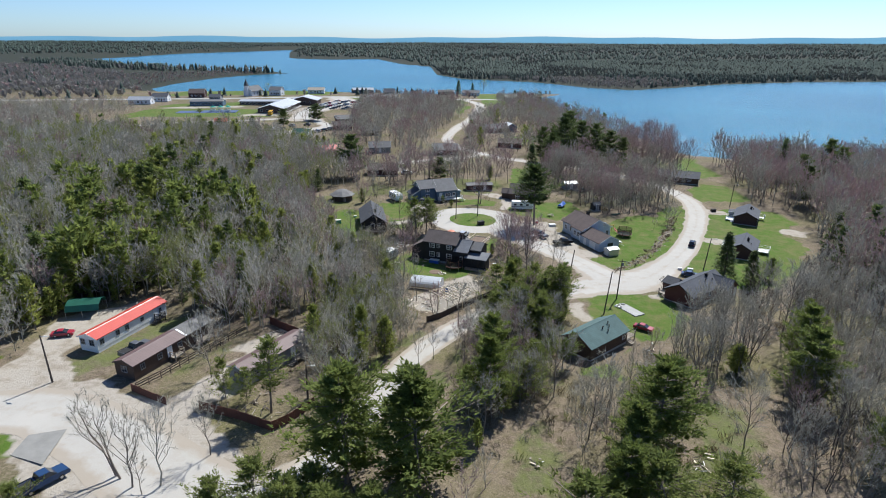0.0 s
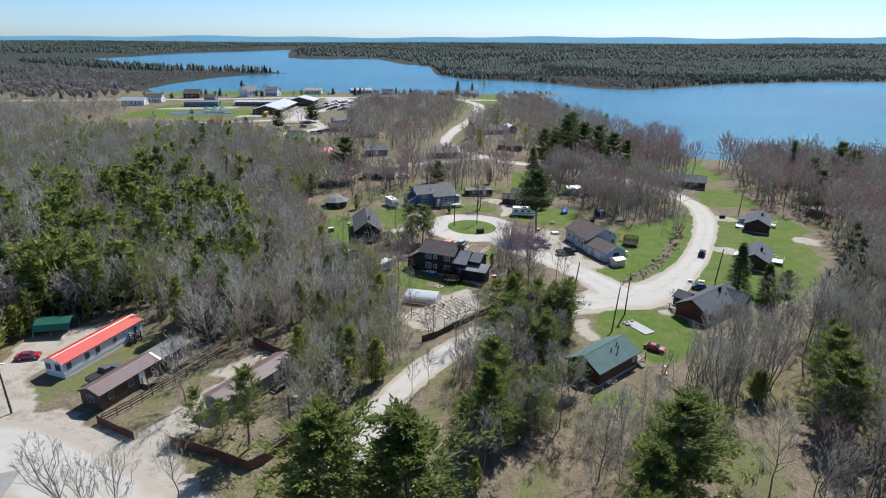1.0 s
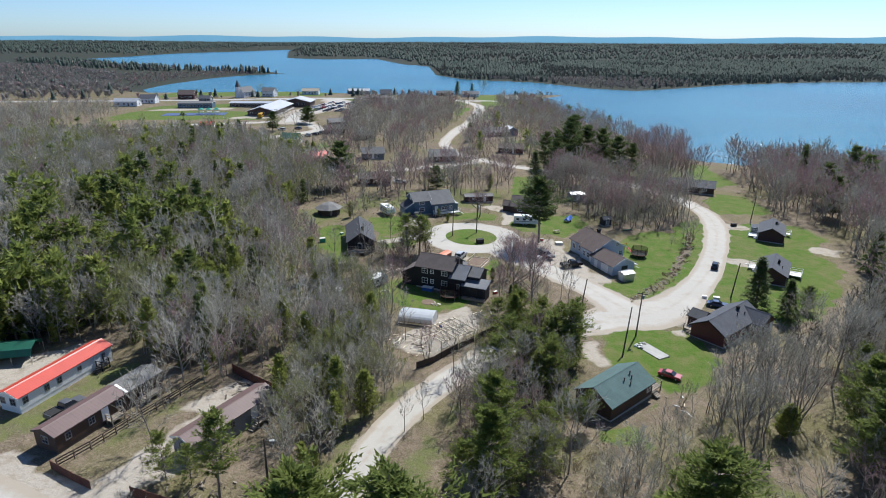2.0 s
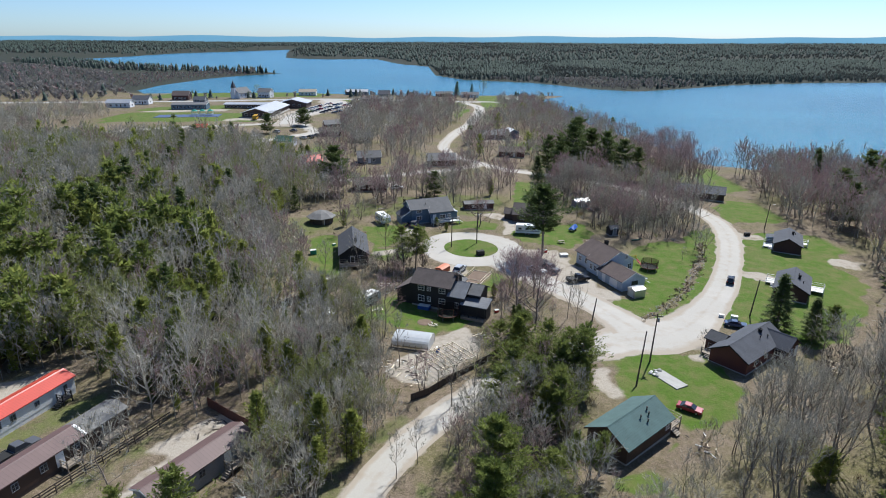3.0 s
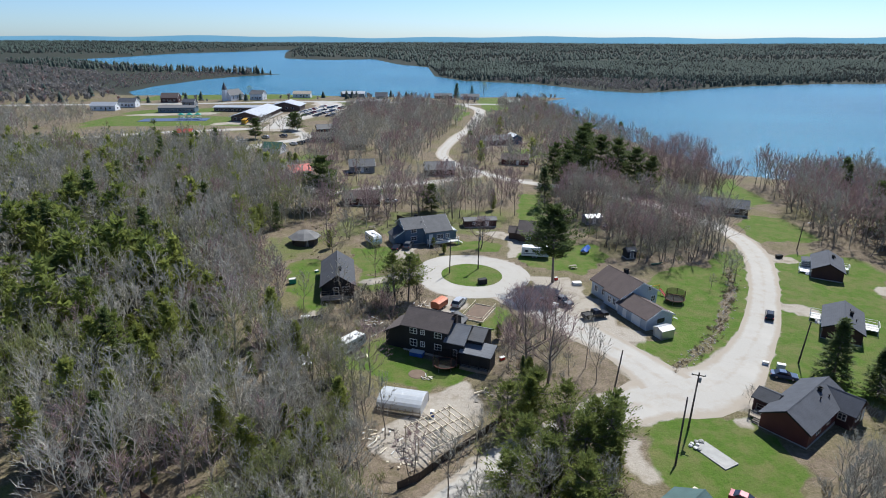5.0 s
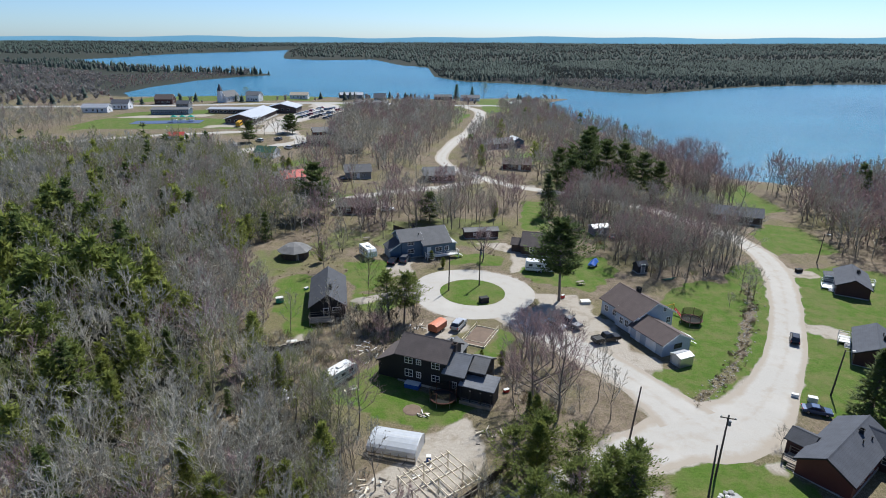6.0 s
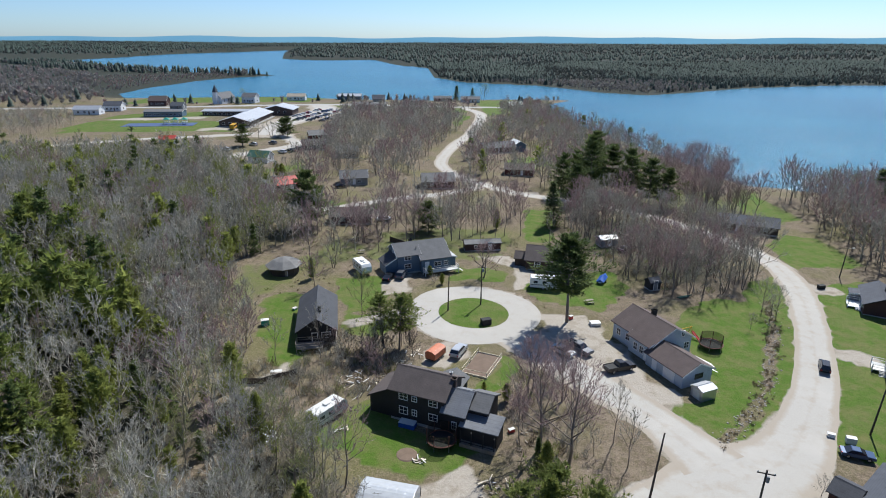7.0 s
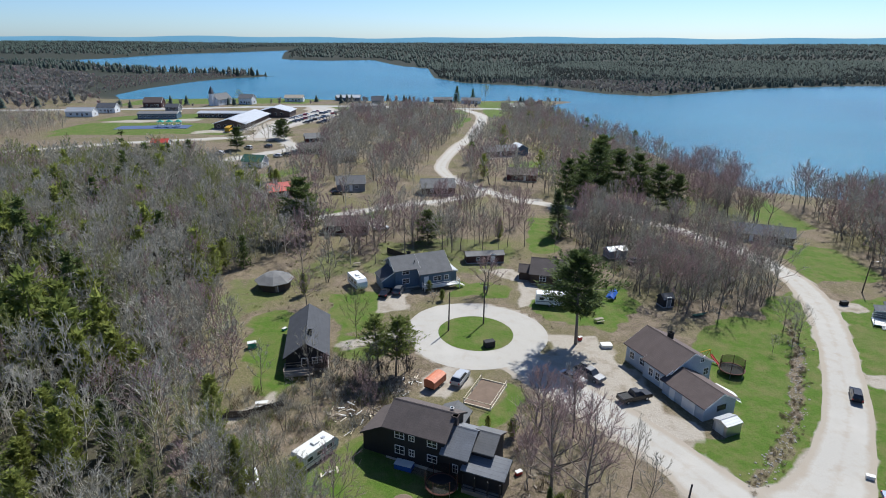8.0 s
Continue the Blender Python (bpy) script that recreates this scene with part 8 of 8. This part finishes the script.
# distant woods, coarser
FAR = {}
for k in range(3):
    t, c = Wood(800 + k), Wood(810 + k)
    for i in range(13):
        a, u = i * 2.4, 0.2 + 0.75 * i / 13
        p = Vector((0, 0, 9 * u * 0.75))
        c.blade(p, p + Vector((math.cos(a) * 2.8, math.sin(a) * 2.8, 2.2)) * c.r.uniform(0.7, 1.3), 2.2)
    t.twig(Vector((0, 0, -0.5)), Vector((0, 0, 10)), 0.22)
    FAR["g" + str(k)] = [(t.arrays(), 0), (c.arrays(), 1)]
    FAR["r" + str(k)] = [(t.arrays(), 0), (c.arrays(), 2)]
    FAR["h" + str(k)] = [(c.arrays(), 4)]
    c = Wood(830 + k)
    for j in range(3):
        z, rr = 0.5 + 2.8 * j, 4.0 - 1.0 * j
        m = len(c.v)
        c.v += [Vector((rr * math.cos(a) * c.r.uniform(0.7, 1.2), rr * math.sin(a) * c.r.uniform(0.7, 1.2), z + c.r.uniform(-0.6, 0.6))) for a in (0, 1.26, 2.51, 3.77, 5.03)] + [Vector((0, 0, z + 5.0))]
        c.f += [(m + i, m + (i + 1) % 5, m + 5) for i in range(5)]
    FAR["s" + str(k)] = [(c.arrays(), 3)]
    c = Wood(840 + k)
    rim = [Vector((4.2 * math.cos(a) * c.r.uniform(0.7, 1.2), 4.2 * math.sin(a) * c.r.uniform(0.7, 1.2), c.r.uniform(0, 1.5))) for a in (0, 1.26, 2.51, 3.77, 5.03)]
    c.v = rim + [Vector((c.r.uniform(-0.6, 0.6), c.r.uniform(-0.6, 0.6), 10.5))]
    c.f = [(i, (i + 1) % 5, 5) for i in range(5)]
    FAR["q" + str(k)] = [(c.arrays(), 3)]


def far_spots(poly, area_each, seed, table, lo, hi, check=True):
    p = np.array(poly, float)
    r = np.random.RandomState(seed)
    a, b = p.min(0), p.max(0)
    q = a + r.rand(int(np.prod(b - a) / area_each), 2) * (b - a)
    q = q[inside(q[:, 0], q[:, 1], poly)]
    q = q[np.abs(q[:, 0]) < 0.77 * q[:, 1] + 20]
    q = q[signed(q[:, 0], q[:, 1], LAKE) < -4]
    if check:
        q = q[free(q[:, 0], q[:, 1], 2)]
    out = []
    for x, y in q:
        k = pick(frng, table(x, y))
        out.append((x, y, k + str(frng.randrange(3)), frng.uniform(lo, hi)))
    return out


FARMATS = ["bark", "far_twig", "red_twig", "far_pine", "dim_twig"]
mostly = lambda w: (lambda x, y: (("s", w * (1 + 1.6 * noise.noise(Vector((x * 0.006, y * 0.006, 1)))) if w else 0.0), ("g", 1.0), ("r", 0.12)))
woodland("woods", "grey leafless woods beyond the village field", MID, forest_spots([(-420, 90), (-230, 60), (-230, 300), (-196, 336), (-230, 372), (-300, 380), (-420, 372)], 6, 91, (("g", 6), ("p", 2), ("r", 1), ("l", 0.4), ("s", 0.08)), 0.8, 1.1, 2.6), MIDMATS)
NORTHWEST = [(-1300, 480), (-420, 500), (-280, 530), (-290, 600), (-340, 660), (-420, 820), (-520, 1010), (-800, 1260), (-1400, 1500)]
woodland("far_woods", "flat bare woods stretching along the west shore", FAR, far_spots(NORTHWEST, 80, 92, mostly(0.05), 0.6, 0.95, False), FARMATS)
woodland("thicket", "low grey scrub beside the shore road", MID, [(x, y, k, sc * 0.62) for x, y, k, sc in forest_spots([(-420, 372), (-300, 380), (-230, 372), (-205, 395), (-222, 440), (-250, 476), (-420, 455)], 6.0, 190, (("g", 5), ("p", 2), ("r", 1), ("l", 0.5)), 0.7, 1.1, 3.0)], MIDMATS)
MARSH = [(-290, 600), (-330, 650), (-362, 740), (-370, 860), (-345, 960), (-300, 1030), (-380, 1090), (-520, 1010), (-420, 820)]
woodland("far_woods", "low brown scrub on the marshy shore", FAR, far_spots(MARSH, 60, 97, lambda x, y: (("g", 1.0), ("r", 0.5)), 0.25, 0.5, False), FARMATS)
SPIT = [(-266, 1062), (-300, 1100), (-381, 1136), (-502, 1185), (-638, 1288), (-900, 1540), (-1000, 1480), (-760, 1240), (-520, 1100), (-420, 1090), (-330, 1040)]
woodland("far_woods", "line of tall firs along the low spit", FAR, far_spots(SPIT, 130, 98, lambda x, y: (("s", 3.0), ("g", 1.0)), 0.6, 1.25, False), FARMATS)
FARSHORE = [(-9, 1040), (31, 935), (126, 875), (160, 825), (190, 775), (224, 745), (282, 778), (375, 845), (502, 892), (616, 910), (1500, 905), (1900, 1500), (900, 1700), (-60, 1500)]
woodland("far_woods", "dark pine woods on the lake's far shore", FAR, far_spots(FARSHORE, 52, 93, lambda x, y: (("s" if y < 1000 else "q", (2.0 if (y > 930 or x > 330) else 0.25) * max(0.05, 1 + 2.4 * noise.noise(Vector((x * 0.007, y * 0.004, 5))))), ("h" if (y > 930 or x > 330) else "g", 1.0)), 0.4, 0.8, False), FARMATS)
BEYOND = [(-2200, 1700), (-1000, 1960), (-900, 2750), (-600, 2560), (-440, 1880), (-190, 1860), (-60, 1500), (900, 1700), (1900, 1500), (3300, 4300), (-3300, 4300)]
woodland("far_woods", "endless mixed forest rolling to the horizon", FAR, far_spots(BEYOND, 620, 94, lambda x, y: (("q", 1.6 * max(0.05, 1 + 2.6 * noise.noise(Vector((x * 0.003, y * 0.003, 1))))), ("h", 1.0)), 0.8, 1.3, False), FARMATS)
TOWNTREES = [(-260, 500), (-250, 630), (100, 660), (60, 590), (-100, 575), (-190, 530)]
woodland("far_woods", "scattered bare trees and firs along the town shore", FAR, far_spots(TOWNTREES, 190, 95, lambda x, y: (("s", 0.4), ("g", 1.0), ("r", 0.3)), 0.35, 0.75), FARMATS)
POINT = [(70, 600), (84, 600), (104, 640), (126, 668), (92, 672), (60, 640)]
woodland("far_woods", "bare trees on the low point in the lake", FAR, far_spots(POINT, 60, 96, lambda x, y: (("g", 1.0), ("r", 0.3)), 0.5, 0.8), FARMATS)

# brush under the trees
BRUSH = {}
for k in range(3):
    w = Wood(900 + k)
    for i in range(26):
        a, l = w.r.uniform(0, 6.3), w.r.uniform(0.5, 1.3)
        p = Vector((w.r.uniform(-0.6, 0.6), w.r.uniform(-0.6, 0.6), -0.05))
        q = p + Vector((math.cos(a) * 0.5, math.sin(a) * 0.5, 1.0)) * l
        w.blade(p, q, 0.07)
        w.blade(p.lerp(q, 0.5), p.lerp(q, 0.5) + Vector((w.r.uniform(-0.5, 0.5), w.r.uniform(-0.5, 0.5), 0.4)), 0.05)
    BRUSH["b" + str(k)] = [(w.arrays(), 0)]
    BRUSH["y" + str(k)] = [(w.arrays(), 1)]
    BRUSH["t" + str(k)] = [(w.arrays(), 2)]
spots = []
for poly, dens, seed in ((WEST, 3.0, 101), (GROVES[2][0], 6, 102), (GROVES[3][0], 22, 103), (GROVES[5][0], 26, 104), (GROVES[-2][0], 26, 105), (GROVES[-1][0], 26, 106), ([(8, 56), (12, 80), (30, 92), (44, 86), (44, 58)], 9, 109), ([(-16, 134), (-12, 146), (-22, 156), (-34, 150), (-30, 140)], 18, 110), ([(12, 130), (26, 136), (24, 156), (14, 158)], 24, 107), ([(-16, 134), (-8, 148), (-8, 158), (-30, 158), (-34, 148), (-26, 136)], 16, 111), ([(-10, 108), (-4, 110), (2, 124), (-8, 124)], 14, 112), ([(36, 84), (52, 112), (60, 112), (56, 88)], 12, 113), ([(58, 112), (70, 116), (80, 128), (68, 130)], 8, 114), ([(43, 138), (52, 146), (62, 160), (76, 188), (71, 188), (58, 160)], 7, 108)):
    if dens:
        spots += [(x, y, frng.choice("bbyt") + str(frng.randrange(3)), frng.uniform(0.7, 1.6)) for x, y in scatter(poly, dens, seed, -0.4, 0.5)]
for poly, dens, seed in (([(-40, 184), (-16, 186), (-12, 232), (-40, 234)], 7, 131), ([(18, 182), (42, 186), (44, 215), (20, 235), (-14, 235), (-14, 214), (14, 212)], 6, 132), ([(10, 60), (44, 58), (56, 92), (40, 96), (14, 86)], 7, 133), ([(60, 128), (92, 132), (112, 170), (100, 178)], 4, 134), ([(-48, 74), (-20, 72), (-20, 92), (-40, 104)], 6, 135)):
    spots += [(x, y, frng.choice("ytt") + str(frng.randrange(3)), frng.uniform(0.25, 0.6)) for x, y in scatter(poly, dens, seed, -0.8, 0.6)]
for k in range(150):
    x, y, _ = line[frng.randrange(len(line))]
    spots.append((x + frng.gauss(0, 1.0), y + frng.gauss(0, 1.0), "t" + str(frng.randrange(3)), frng.uniform(0.3, 0.7)))
b = woodland("undergrowth", "tangled brush and dead stalks under the trees", BRUSH, spots, ["twig", "leafing_twig", "rush"])
b["category"] = "brush"
